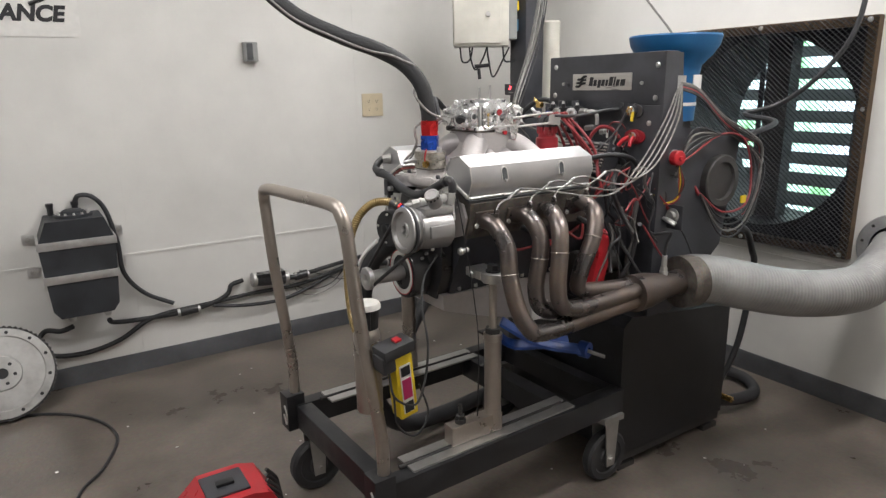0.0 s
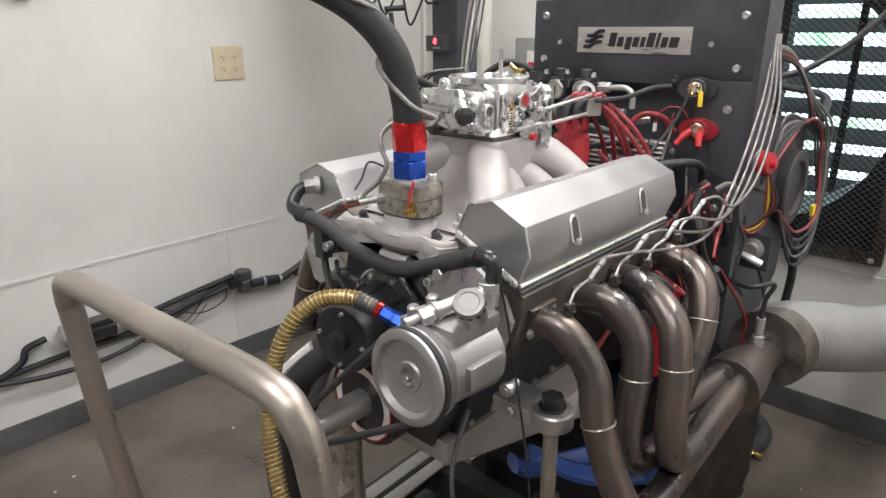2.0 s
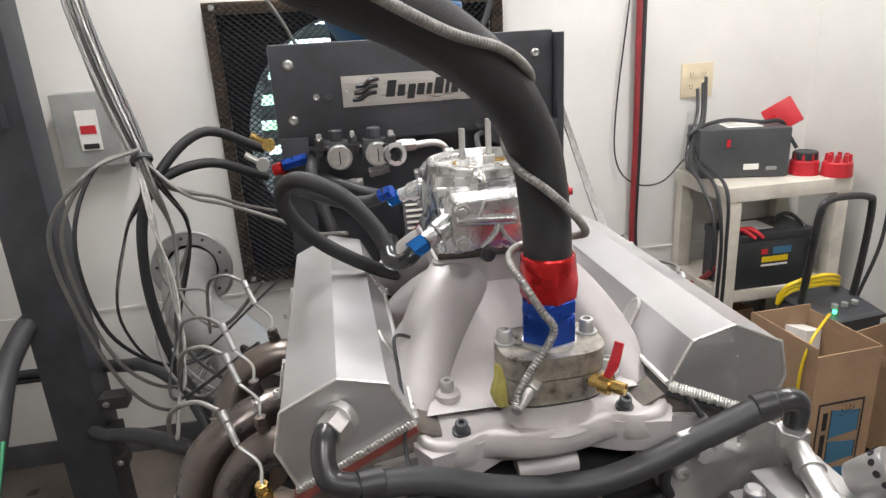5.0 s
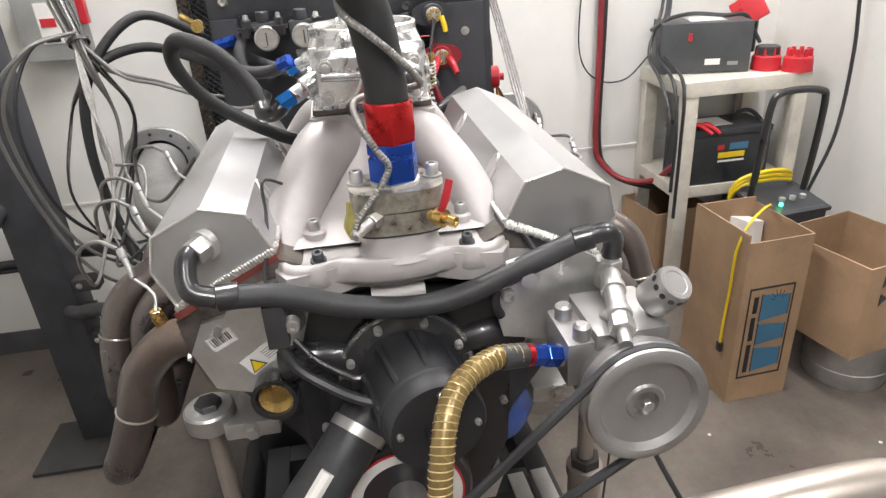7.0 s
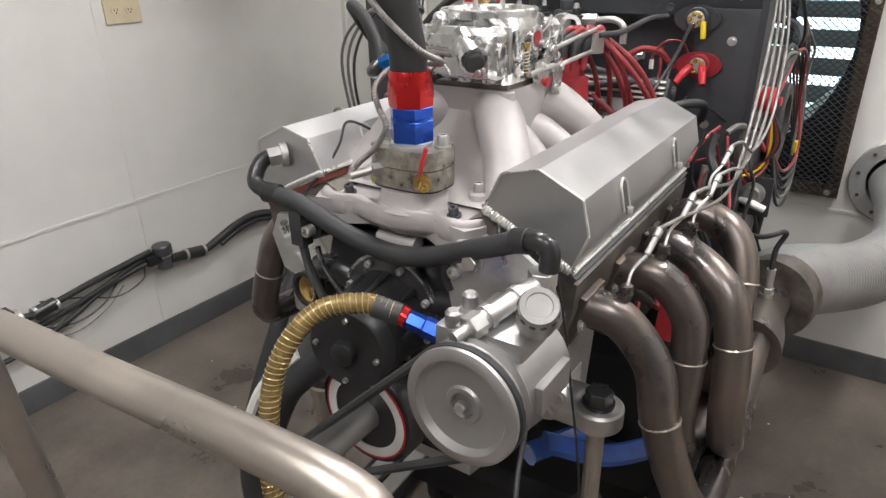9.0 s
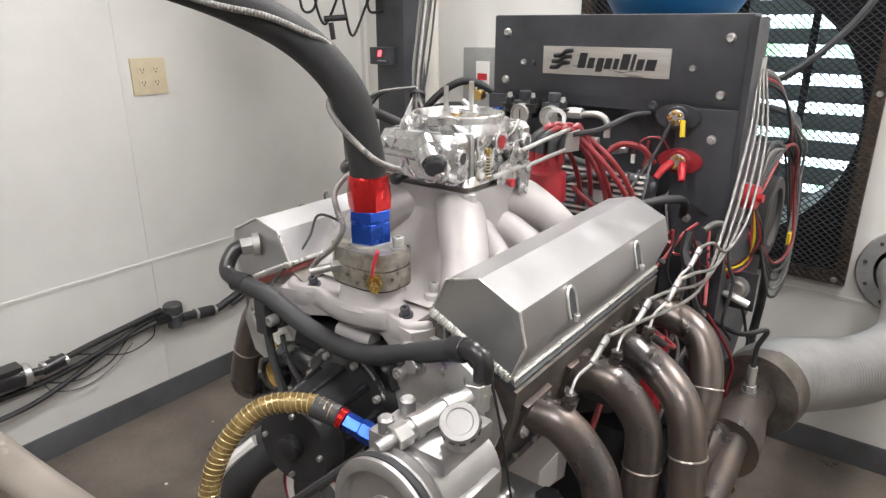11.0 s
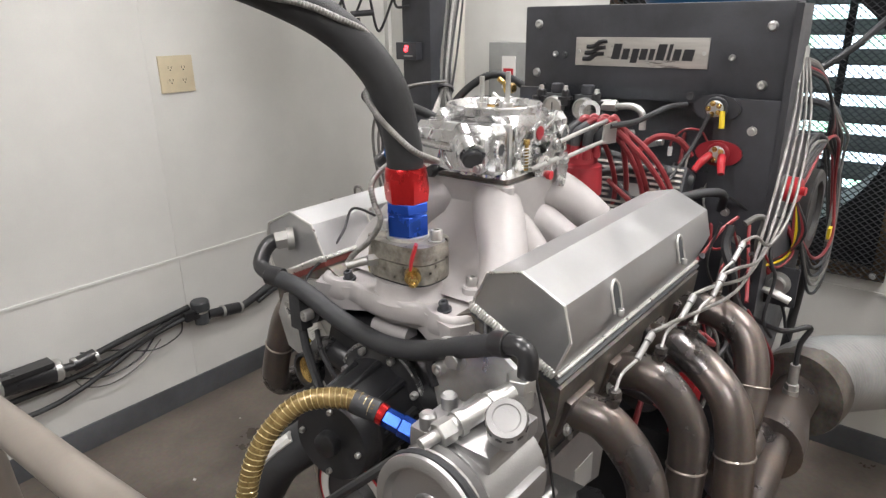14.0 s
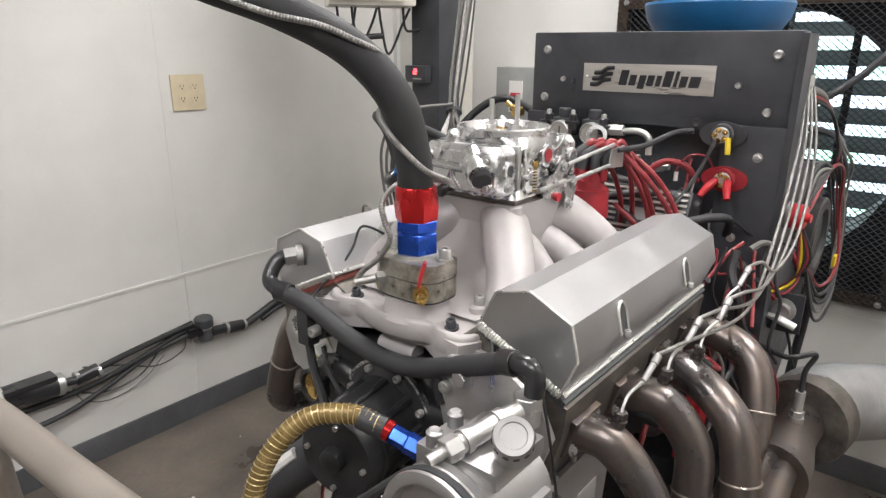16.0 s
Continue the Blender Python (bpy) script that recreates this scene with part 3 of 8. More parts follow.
# heads, gaskets, valve covers: section points as (distance from the middle, height)
SEC = [(0.125, 1.073), (0.147, 1.117), (0.191, 1.128), (0.243, 1.103), (0.252, 1.064), (0.235, 1.020)]
for sgn in (-1, 1):
    m = axes((EX0 + 0.002, YC, 0), (0, 1, 0), (0, 0, 1))
    hd = [(0.098, 1.05), (0.125, 1.062), (0.242, 1.003), (0.238, 0.965), (0.222, 0.905), (0.112, 0.93)]
    poly = [(sgn * v, z) for v, z in hd]
    b = B()
    prism(b, poly if sgn > 0 else poly[::-1], EX1 - EX0 + 0.005, m)
    # dark head colour holds grime and also the shade under the cover
    head = part("cylinder_head", b, GRIMESHADE, engine, "grimy cast aluminium cylinder head, darkened further for shade under its cover", bevel=0.005)
    # gasket strip under the cover
    g0, g1 = Vector((0, sgn * 0.124, 1.066)), Vector((0, sgn * 0.240, 1.008))
    nrm = Vector((0, sgn * 0.45, 0.89)).normalized() * 0.004
    b = B()
    loft(b, [[(x, YC + p.y + q.y, p.z + q.z) for x, p, q in ((EX0 - 0.001, g0, -nrm), (EX1 + 0.01, g0, -nrm), (EX1 + 0.01, g1, -nrm), (EX0 - 0.001, g1, -nrm))],
             [(x, YC + p.y + q.y, p.z + q.z) for x, p, q in ((EX0 - 0.001, g0, nrm), (EX1 + 0.01, g0, nrm), (EX1 + 0.01, g1, nrm), (EX0 - 0.001, g1, nrm))]])
    part("gasket", b, GASKET if sgn > 0 else DARKGREY, engine, "dull red cover gasket" if sgn > 0 else "", smooth=False)
    poly = [(sgn * v, z) for v, z in SEC]
    b = B()
    prism(b, poly if sgn > 0 else poly[::-1], EX1 - EX0 + 0.008, axes((EX0, YC, 0), (0, 1, 0), (0, 0, 1)))
    cover = part("valve_cover", b, SHEET, engine, "welded brushed sheet-aluminium valve cover", bevel=0.003)
    # welds round the front face and along the rail
    face = [Vector((EX0 - 0.0005, YC + sgn * v, z)) for v, z in SEC]
    for i in range(5):
        wb = B()
        sweep(wb, [face[i], face[i].lerp(face[i + 1], 0.5), face[i + 1]], 0.0017, 6, 4)
        part("weld", wb, WELD, cover)
    wb = B()
    n = 34
    along = (face[0] - face[5]).normalized()
    across = along.cross(Vector((1, 0, 0)))
    turn = Matrix((( -1, along.x, across.x, 0), (0, along.y, across.y, 0), (0, along.z, across.z, 0), (0, 0, 0, 1)))
    for k in range(n):
        c = face[5].lerp(face[0], (k + 0.5) / n)
        bmesh.ops.create_icosphere(wb, subdivisions=2, radius=0.0062, matrix=Matrix.Translation(c + Vector((-0.0005, 0, 0.0))) @ turn @ Matrix.Rotation(0.5, 4, "Y") @ Matrix.Diagonal((0.42, 0.45, 0.95 + 0.1 * (k % 3), 1)))
    tagged(part("weld_bead", wb, WELD, cover, "stack-of-coins weld bead"), kind="stuff")
    rail = B()
    for v, z in ((0.237, 1.018), (0.124, 1.074)):
        sweep(rail, [(EX0, YC + sgn * v, z), (2.1, YC + sgn * v, z), (EX1 + 0.008, YC + sgn * v, z)], 0.003, 6, 3)
    part("rail_weld", rail, WELD, cover)
    # bolt scallops in the flanks: an arch of weld round a flat pocket face
    for x in (2.000, 2.207):
        for vv0, zz0, vv1, zz1 in ((0.2535, 1.060, 0.2455, 1.096), (0.1265, 1.078, 0.146, 1.1155)):
            lo, hi = Vector((x, YC + sgn * vv0, zz0)), Vector((x, YC + sgn * vv1, zz1))
            up = hi - lo
            fl_n = Vector((0, sgn * (1 if vv0 > 0.2 else -1), 0.35)).normalized() * 0.0006
            ring = [lo + Vector((-0.010, 0, 0)) + fl_n]
            for k in range(7):
                a = math.pi * k / 6
                ring.append(lo + up * (0.62 + 0.38 * math.sin(a)) + Vector((-0.010 * math.cos(a), 0, 0)) + fl_n)
            ring.append(lo + Vector((0.010, 0, 0)) + fl_n)
            part("scallop_weld", sweep(B(), ring, 0.0019, 6, 3), WELD, cover)
            pk = B()
            vs = [pk.verts.new(q + fl_n * 0.5) for q in ring]
            pk.faces.new(vs)
            # outer faces coloured dark to draw the shade of a recess
            part("scallop", pk, DARKGREY if vv0 > 0.2 else SHEET, cover, smooth=False)
            caphead(cover, lo + Vector((0, sgn * (0.004 if vv0 > 0.2 else -0.004), -0.004)), (0, 0, 1), 0.0045)
    # exhaust flange strip with bolts
    for k in range(4):
        px = 1.938 + k * 0.110
        b = B()
        box(b, (px - 0.03, -0.004, -0.026), (px + 0.03, 0.004, 0.026), Matrix.Translation((0, YC + sgn * 0.236, 0.955)) @ Matrix.Rotation(radians(-sgn * 18), 4, "X"))
        part("exhaust_flange", b, HEADER, engine, bevel=0.002)
        for d in (-0.026, 0.026):
            bolt(engine, (px + d, YC + sgn * 0.241, 0.955 + d * 0.5), (0, sgn, 0.2), 0.005)
    # spark plug boots
    for k in range(4):
        px = 1.975 + k * 0.110
        p0 = Vector((px, YC + sgn * 0.215, 0.915))
        part("plug_boot", sweep(B(), [p0, p0 + Vector((0.012, sgn * 0.03, -0.012)), p0 + Vector((0.03, sgn * 0.05, -0.03))], [0.009, 0.009, 0.006], 10, 5), RUBBER, engine)
        part("plug_lead", sweep(B(), [p0 + Vector((0.03, sgn * 0.05, -0.03)), p0 + Vector((0.09, sgn * 0.045, -0.055)), (2.38, YC + sgn * 0.17, 0.88 + 0.015 * k), (2.45, YC + sgn * 0.10, 1.03), (2.44, YC + sgn * 0.03, 1.1)], 0.0042, 8, 6), REDWIRE, engine)

# front plates with labels on the head ends
for sgn, mtl in ((1, MACH), (-1, CAST)):
    b = B()
    poly = [(0.085, 0.985), (0.10, 1.045), (0.165, 1.035), (0.19, 1.005), (0.215, 1.0), (0.232, 0.965), (0.215, 0.915), (0.155, 0.895), (0.125, 0.93)]
    poly = [(sgn * v, z) for v, z in poly]
    prism(b, poly if sgn > 0 else poly[::-1], 0.008, axes((EX0 - 0.008, YC, 0), (0, 1, 0), (0, 0, 1)))
    pl = part("head_end_plate", b, mtl, engine, bevel=0.002)
    for v, z in ((0.20, 0.99), (0.15, 0.915), (0.115, 1.03)):
        caphead(engine, (EX0 - 0.008, YC + sgn * v, z), (-1, 0, 0), 0.005)
tg = axes((EX0 - 0.0085, YC + 0.197, 0.978), (0, -0.9, 0.45), (0, 0.45, 0.9))
b = B()
box(b, (-0.015, -0.009, 0.0), (0.015, 0.009, 0.0008), tg)
tag = part("paper_label", b, WHITE, engine, smooth=False)
b = B()
for k in range(9):
    w = (0.0006, 0.0012, 0.0009)[k % 3]
    box(b, (-0.012 + k * 0.0027, -0.004, 0.0008), (-0.012 + k * 0.0027 + w * 1.4, 0.0065, 0.0011), tg)
part("bar", b, DARKINK, tag, smooth=False)
tg2 = axes((EX0 - 0.0085, YC + 0.153, 0.953), (0, -0.82, 0.57), (0, 0.57, 0.82))
b = B()
box(b, (-0.030, -0.0115, 0.0), (0.030, 0.0115, 0.0008), tg2)
tag = part("warning_label", b, WHITE, engine, smooth=False)
b = B()
prism(b, [(-0.028, -0.009), (-0.008, -0.009), (-0.018, 0.008)], 0.0004, tg2 @ pose(0, 0, 0.0014))
trg = part("triangle", b, DARKINK, tag, smooth=False)
b = B()
prism(b, [(-0.0258, -0.0078), (-0.0102, -0.0078), (-0.018, 0.0055)], 0.0004, tg2 @ pose(0, 0, 0.0019))
part("yellow_field", b, YELLOW, trg, smooth=False)
b = B()
box(b, (-0.0188, -0.004, 0.0019), (-0.0172, 0.002, 0.0022), tg2)
box(b, (-0.0188, -0.0066, 0.0019), (-0.0172, -0.005, 0.0022), tg2)
part("mark", b, DARKINK, trg, smooth=False)
b = B()
for z in (-0.006, -0.003, 0.0, 0.003, 0.006):
    box(b, (-0.004, z - 0.0005, 0.0008), (0.024 - abs(z), z + 0.0005, 0.0011), tg2)
part("bar", b, GREYBOX, tag, smooth=False)

# intake manifold
intake = B()
VALLEY = [(-0.128, 0.0), (-0.128, 0.5), (0.128, 0.5), (0.128, 0.0), (0.115, -0.022), (0.07, -0.012), (0.045, 0.002), (0.0, -0.006), (-0.045, 0.002), (-0.07, -0.012), (-0.115, -0.022)]
prism(intake, VALLEY, 0.032, axes((EX0 - 0.005, YC, 1.018), (0, 1, 0), (1, 0, 0)) @ Matrix.Scale(-1, 4, (0, 0, 1)))
manifold = part("intake_manifold", intake, CAST, engine, "bead-blasted cast aluminium single-plane intake manifold", bevel=0.008)
# front deck: a lobed plate with a raised rim round a shallow tray, its skirt flaring forwards
EDGE = [(-0.127, 0.060), (-0.127, 0.020), (-0.123, -0.004), (-0.112, -0.017), (-0.094, -0.021), (-0.078, -0.019), (-0.066, -0.013), (-0.052, -0.013), (-0.038, -0.018), (-0.020, -0.022), (0.0, -0.023)]
EDGE += [(-v, x) for v, x in EDGE[-2::-1]]


def deck_ring(dx, f, z):
    pts = smooth_line([(EX0 + x + (dx if x < 0.05 else 0.0), YC + v * f, z) for v, x in EDGE], 4)
    return pts + [Vector((EX0 + 0.12, YC + 0.118 * f, z)), Vector((EX0 + 0.12, YC - 0.118 * f, z))]


part("front_deck", loft(B(), [deck_ring(0.004, 0.97, 1.026), deck_ring(-0.002, 1.0, 1.033), deck_ring(-0.001, 1.0, 1.044), deck_ring(0.000, 1.0, 1.053), deck_ring(0.002, 0.99, 1.0565), deck_ring(0.009, 0.96, 1.0565), deck_ring(0.014, 0.93, 1.0515), deck_ring(0.030, 0.86, 1.0505)]), CAST, manifold, angle=60)
CX = 2.112
b = B()


def rounded(cx, cy, hx, hy, z, r, n=5):
    pts = []
    for sx, sy, a0 in ((1, 1, 0), (-1, 1, 90), (-1, -1, 180), (1, -1, 270)):
        for k in range(n):
            a = radians(a0 + 90 * k / (n - 1))
            pts.append((cx + sx * (hx - r) + r * math.cos(a), cy + sy * (hy - r) + r * math.sin(a), z))
    return pts


loft(b, [rounded(CX, YC, 0.100, 0.070, 1.05, 0.035), rounded(CX, YC, 0.080, 0.064, 1.09, 0.03), rounded(CX, YC, 0.075, 0.066, 1.13, 0.02), rounded(CX, YC, 0.076, 0.072, 1.152, 0.014), rounded(CX, YC, 0.077, 0.075, 1.174, 0.010)])
part("plenum", b, CAST, manifold, bevel=0.0)
# smooth ramp down to the front deck
b = B()
loft(b, [[(CX - 0.070 + s1, YC + v * w1, z1) for v in (-1, -0.6, -0.2, 0.2, 0.6, 1)] + [(CX - 0.03 + s1, YC + w1, z1 - 0.02), (CX - 0.03 + s1, YC - w1, z1 - 0.02)] for s1, w1, z1 in ((0.0, 0.060, 1.160), (-0.012, 0.062, 1.125), (-0.040, 0.074, 1.090), (-0.082, 0.098, 1.066), (-0.12, 0.110, 1.056))])
part("front_ramp", b, CAST, manifold)
for sgn in (-1, 1):
    for k, (xs, xe, lift, rr) in enumerate(((-0.046, -0.160, 0.0, 0.036), (-0.020, -0.055, -0.038, 0.026), (0.022, 0.062, -0.038, 0.026), (0.048, 0.178, 0.0, 0.034))):
        p0, p3 = Vector((CX + xs, YC + sgn * 0.036, 1.148 + lift)), Vector((CX + xe, YC + sgn * 0.120, 1.038))
        p1 = Vector((CX + xs * 1.25 + (xe - xs) * 0.20, YC + sgn * 0.066, 1.132 + lift * 0.9))
        p2 = Vector((CX + xs * 0.35 + xe * 0.65, YC + sgn * 0.100, 1.088 + lift * 0.45))
        part("runner", sweep(B(), [p0, p1, p2, p3], [rr, rr, rr * 0.93, rr * 0.9], 20, 8, flat=0.84), CAST, manifold)
for sx in (-1, 1):
    for sy in (-1, 1):
        part("boss", cyl(B(), (CX + sx * 0.066, YC + sy * 0.066, 1.135), (CX + sx * 0.066, YC + sy * 0.066, 1.173), 0.0115, seg=16, cham=0.002), CAST, manifold)
for v in (-0.088, 0.088):
    part("washer", cyl(B(), (EX0 + 0.004, YC + v * 0.93, 1.052), (EX0 + 0.0035, YC + v * 0.93, 1.0545), 0.009, seg=16), BLACK, manifold)
    caphead(manifold, (EX0 + 0.004, YC + v * 0.93, 1.0545), (-0.3, 0, 0.9), 0.0062, BLACK)
for x, v in ((EX0 + 0.055, 0.085), (EX0 + 0.055, -0.085)):
    part("boss", cyl(B(), (x, YC + v, 1.05), (x, YC + v, 1.068), 0.013, seg=16, cham=0.002), CAST, manifold)
    caphead(manifold, (x, YC + v, 1.068), (0, 0, 1), 0.007)
b = B()
cyl(b, (EX0 + 0.0, YC - 0.03, 1.003), (EX0 + 0.0, YC + 0.03, 1.003), 0.012)
part("gusset", b, CAST, manifold)

# water neck with fittings
NX, NY = 1.912, 2.725


def lobed(ax, ay, k=30, p=0.62):
    """A rounded long outline with its length along y."""
    out = []
    for i in range(k):
        a = 2 * math.pi * i / k
        c, d = math.cos(a), math.sin(a)
        out.append((ax * math.copysign(abs(c) ** p, c), ay * math.copysign(abs(d) ** p, d)))
    return out


part("neck_seat", lathe(B(), (NX, NY, 1.05), (0, 0, 1), [(0, 0), (0, 0.048), (0.006, 0.044), (0.016, 0.0415), (0.026, 0.041), (0.026, 0)], 40), CAST, manifold)
neck = part("water_neck", prism(B(), lobed(0.036, 0.050), 0.024, Matrix.Translation((NX, NY, 1.079))), NECKM, engine, "machined steel water neck with dark blotches", bevel=0.0012)
part("gasket", prism(B(), lobed(0.0352, 0.0492), 0.0025, Matrix.Translation((NX, NY, 1.0765))), RUBBER, neck)
part("neck_flange", prism(B(), lobed(0.0365, 0.0505), 0.022, Matrix.Translation((NX, NY, 1.1045))), NECKM, neck, bevel=0.002)
part("collar", lathe(B(), (NX, NY, 1.1265), (0, 0, 1), [(0, 0), (0, 0.0265), (0.004, 0.0265), (0.005, 0.025), (0.005, 0)], 30), MACH, neck)
for d in (-1, 1):
    part("washer", cyl(B(), (NX + 0.006, NY + d * 0.041, 1.1265), (NX + 0.006, NY + d * 0.041, 1.1285), 0.0105, seg=18), STEEL, neck)
    caphead(neck, (NX + 0.006, NY + d * 0.041, 1.1285), (0, 0, 1), 0.0075)
blue = part("blue_fitting", hexa(B(), (NX, NY, 1.1315), (NX, NY, 1.157), 0.0275), BLUEAN, neck, "blue anodised hex fitting")
part("shoulder", cyl(B(), (NX, NY, 1.156), (NX, NY, 1.161), 0.0245, seg=28), BLUEAN, blue)
part("hose_nut", hexa(B(), (NX, NY, 1.1605), (NX, NY, 1.1725), 0.0275), BLUEAN, blue)
# hose end: hexagonal below, drawn in to a round sleeve
n = 36


def socket_ring(z, r, hexness):
    ring = []
    for i in range(n):
        a = 2 * math.pi * i / n
        hx = math.cos(math.pi / 6) / math.cos((a % (math.pi / 3)) - math.pi / 6)
        ring.append((NX + r * (1 + (hx - 1) * hexness) * math.cos(a), NY + r * (1 + (hx - 1) * hexness) * math.sin(a), z))
    return ring


b = loft(B(), [socket_ring(1.1725, 0.0265, 1.0), socket_ring(1.188, 0.0280, 1.0), socket_ring(1.198, 0.0270, 0.45), socket_ring(1.205, 0.0258, 0.0), socket_ring(1.213, 0.0250, 0.0), socket_ring(1.2145, 0.0238, 0.0)])
part("red_fitting", b, REDAN, neck, "red anodised hose end", angle=24)
# petcock: brass body and red lever
part("brass_tap", lathe(B(), (NX - 0.028, NY - 0.030, 1.096), (-0.72, -0.69, -0.05), [(0, 0), (0, 0.007), (0.012, 0.007), (0.012, 0.010), (0.022, 0.010), (0.022, 0.006), (0.036, 0.006), (0.036, 0.003), (0.03, 0)], 14), BRASS, neck, "brass drain tap")
part("red_lever", sweep(B(), [(NX - 0.042, NY - 0.040, 1.100), (NX - 0.046, NY - 0.046, 1.118), (NX - 0.044, NY - 0.052, 1.138)], [0.0035, 0.005, 0.0045], 8, 5, flat=0.5), REDPL, neck, "red valve lever")
part("probe", cyl(hexa(B(), (NX - 0.026, NY + 0.020, 1.100), (NX - 0.041, NY + 0.032, 1.099), 0.0085), (NX - 0.041, NY + 0.032, 1.099), (NX - 0.060, NY + 0.050, 1.094), 0.0055), STEEL, neck, "steel temperature probe")
b = B()
sweep(b, [(NX - 0.012, NY + 0.047, 1.072), (NX - 0.010, NY + 0.049, 1.084), (NX - 0.009, NY + 0.046, 1.097), (NX - 0.006, NY + 0.043, 1.108)], [0.0085, 0.0118, 0.0105, 0.0122], 9, 3)
part("yellow_tape", b, TAPE, neck, "crumpled yellow tape")

# ---- carburettor ----
carb = thing("carburetor", (CX, YC, 1.19), "polished bright four-barrel racing carburettor on the intake manifold", "carburetor")
ROOTS[carb] = Vector((CX, YC, 1.19))
b = B()
prism(b, [(-0.074, -0.072), (0.074, -0.072), (0.074, 0.072), (-0.074, 0.072)], 0.006, Matrix.Translation((CX, YC, 1.189)))
part("spacer", b, GRIMESHADE, carb, bevel=0.002)
b = B()
loft(b, [rounded(CX, YC, 0.075, 0.072, 1.195, 0.012), rounded(CX, YC, 0.072, 0.070, 1.205, 0.014), rounded(CX, YC, 0.058, 0.066, 1.21, 0.014), rounded(CX, YC, 0.056, 0.062, 1.245, 0.016)])
part("throttle_body", b, CHROME, carb, bevel=0.0015)
b = B()
loft(b, [rounded(CX, YC, 0.060, 0.062, 1.235, 0.015), rounded(CX, YC, 0.064, 0.070, 1.260, 0.02), rounded(CX, YC, 0.064, 0.066, 1.274, 0.04)])
part("main_body", b, CHROME, carb)
part("air_horn", lathe(B(), (CX, YC, 1.266), (0, 0, 1), [(0, 0.058), (0.006, 0.068), (0.016, 0.068), (0.018, 0.066), (0.017, 0.0635), (0.008, 0.060), (-0.006, 0.055), (-0.006, 0.0)], 40), CHROME, carb, "round polished air horn")
for sx in (-1, 1):
    for sy in (-1, 1):
        part("barrel", lathe(B(), (CX + sx * 0.024, YC + sy * 0.024, 1.258), (0, 0, 1), [(0, 0.0), (0.0, 0.018), (0.012, 0.021), (0.014, 0.0225), (0.012, 0.0235), (0, 0.0235)], 20), CHROME, carb)
        part("booster", lathe(B(), (CX + sx * 0.024, YC + sy * 0.024, 1.262), (0, 0, 1), [(0, 0.006), (0.014, 0.007), (0.014, 0.009), (0, 0.009)], 14), BRASS, carb)
for sy, hgt in ((-0.011, 1.325), (0.024, 1.318)):
    px = CX + (0.004 if sy > 0 else 0.018)
    part("stud", cyl(cyl(B(), (px, YC + sy, 1.255), (px, YC + sy, 1.282), 0.0075), (px, YC + sy, 1.282), (px, YC + sy, hgt), 0.0036), STEEL, carb, "threaded air-cleaner stud")
for sx in (-1, 1):
    bx = CX + sx * 0.080
    b = B()
    loft(b, [[(bx + sx * d, YC + y, z) for y, z in ((-0.064, 1.203), (0.064, 1.203), (0.066, 1.212), (0.066, 1.256), (0.058, 1.266), (-0.058, 1.266), (-0.066, 1.256), (-0.066, 1.212))] for d in (-0.014, 0.012)] +
         [[(bx + sx * d, YC + y, z) for y, z in ((-0.056, 1.208), (0.056, 1.208), (0.060, 1.214), (0.060, 1.250), (0.052, 1.258), (-0.052, 1.258), (-0.060, 1.250), (-0.060, 1.214))] for d in (0.018, 0.026)])
    bowl = part("float_bowl", b, CHROME, carb, "bright cast float bowl", bevel=0.002)
    b = B()
    box(b, (bx - sx * 0.022 - 0.004, YC - 0.067, 1.201), (bx - sx * 0.022 + 0.004, YC + 0.067, 1.265))
    part("metering_block", b, MACH, carb, bevel=0.002)
    for y, z in ((-0.050, 1.215), (0.050, 1.215), (-0.050, 1.250), (0.050, 1.250)):
        part("screw_boss", cyl(B(), (bx + sx * 0.010, YC + y, z), (bx + sx * 0.029, YC + y, z), 0.0085, seg=14, cham=0.0015), CHROME, bowl)
        bolt(bowl, (bx + sx * 0.029, YC + y, z), (sx, 0, 0), 0.0045)
    # raised ribs and a horizontal passage across the bowl front
    part("rib", cyl(B(), (bx + sx * 0.025, YC - 0.008, 1.236), (bx + sx * 0.025, YC + 0.056, 1.240), 0.0062, seg=12, cham=0.0015), CHROME, bowl)
    part("rib", sweep(B(), [(bx + sx * 0.0255, YC + 0.030, 1.208), (bx + sx * 0.027, YC + 0.016, 1.222), (bx + sx * 0.027, YC + 0.010, 1.236)], 0.0028, 8, 4), CHROME, bowl)
    part("rib", sweep(B(), [(bx + sx * 0.0255, YC - 0.006, 1.208), (bx + sx * 0.027, YC + 0.006, 1.222), (bx + sx * 0.027, YC + 0.010, 1.236)], 0.0028, 8, 4), CHROME, bowl)
    part("rib", sweep(B(), [(bx + sx * 0.0255, YC + 0.024, 1.258), (bx + sx * 0.027, YC + 0.030, 1.248), (bx + sx * 0.026, YC + 0.034, 1.238)], 0.003, 8, 4), CHROME, bowl)
    # sight glass on each end
    for sy in (-1, 1):
        o = Vector((bx + sx * 0.003, YC + sy * 0.065, 1.236))
        part("sight_ring", lathe(B(), o, (0, sy, 0), [(0, 0), (0, 0.0125), (0.004, 0.0125), (0.005, 0.011), (0.005, 0.008), (0.003, 0.0075), (0.003, 0)], 22), CHROME, bowl)
        part("sight_glass", lathe(B(), o + Vector((0, sy * 0.0032, 0)), (0, sy, 0), [(0, 0), (0, 0.0072), (0.0006, 0.0072), (0.0006, 0)], 18), DARKGREY, bowl)
        bolt(bowl, (bx + sx * 0.004, YC + sy * 0.066, 1.214), (0, sy, 0), 0.0045)
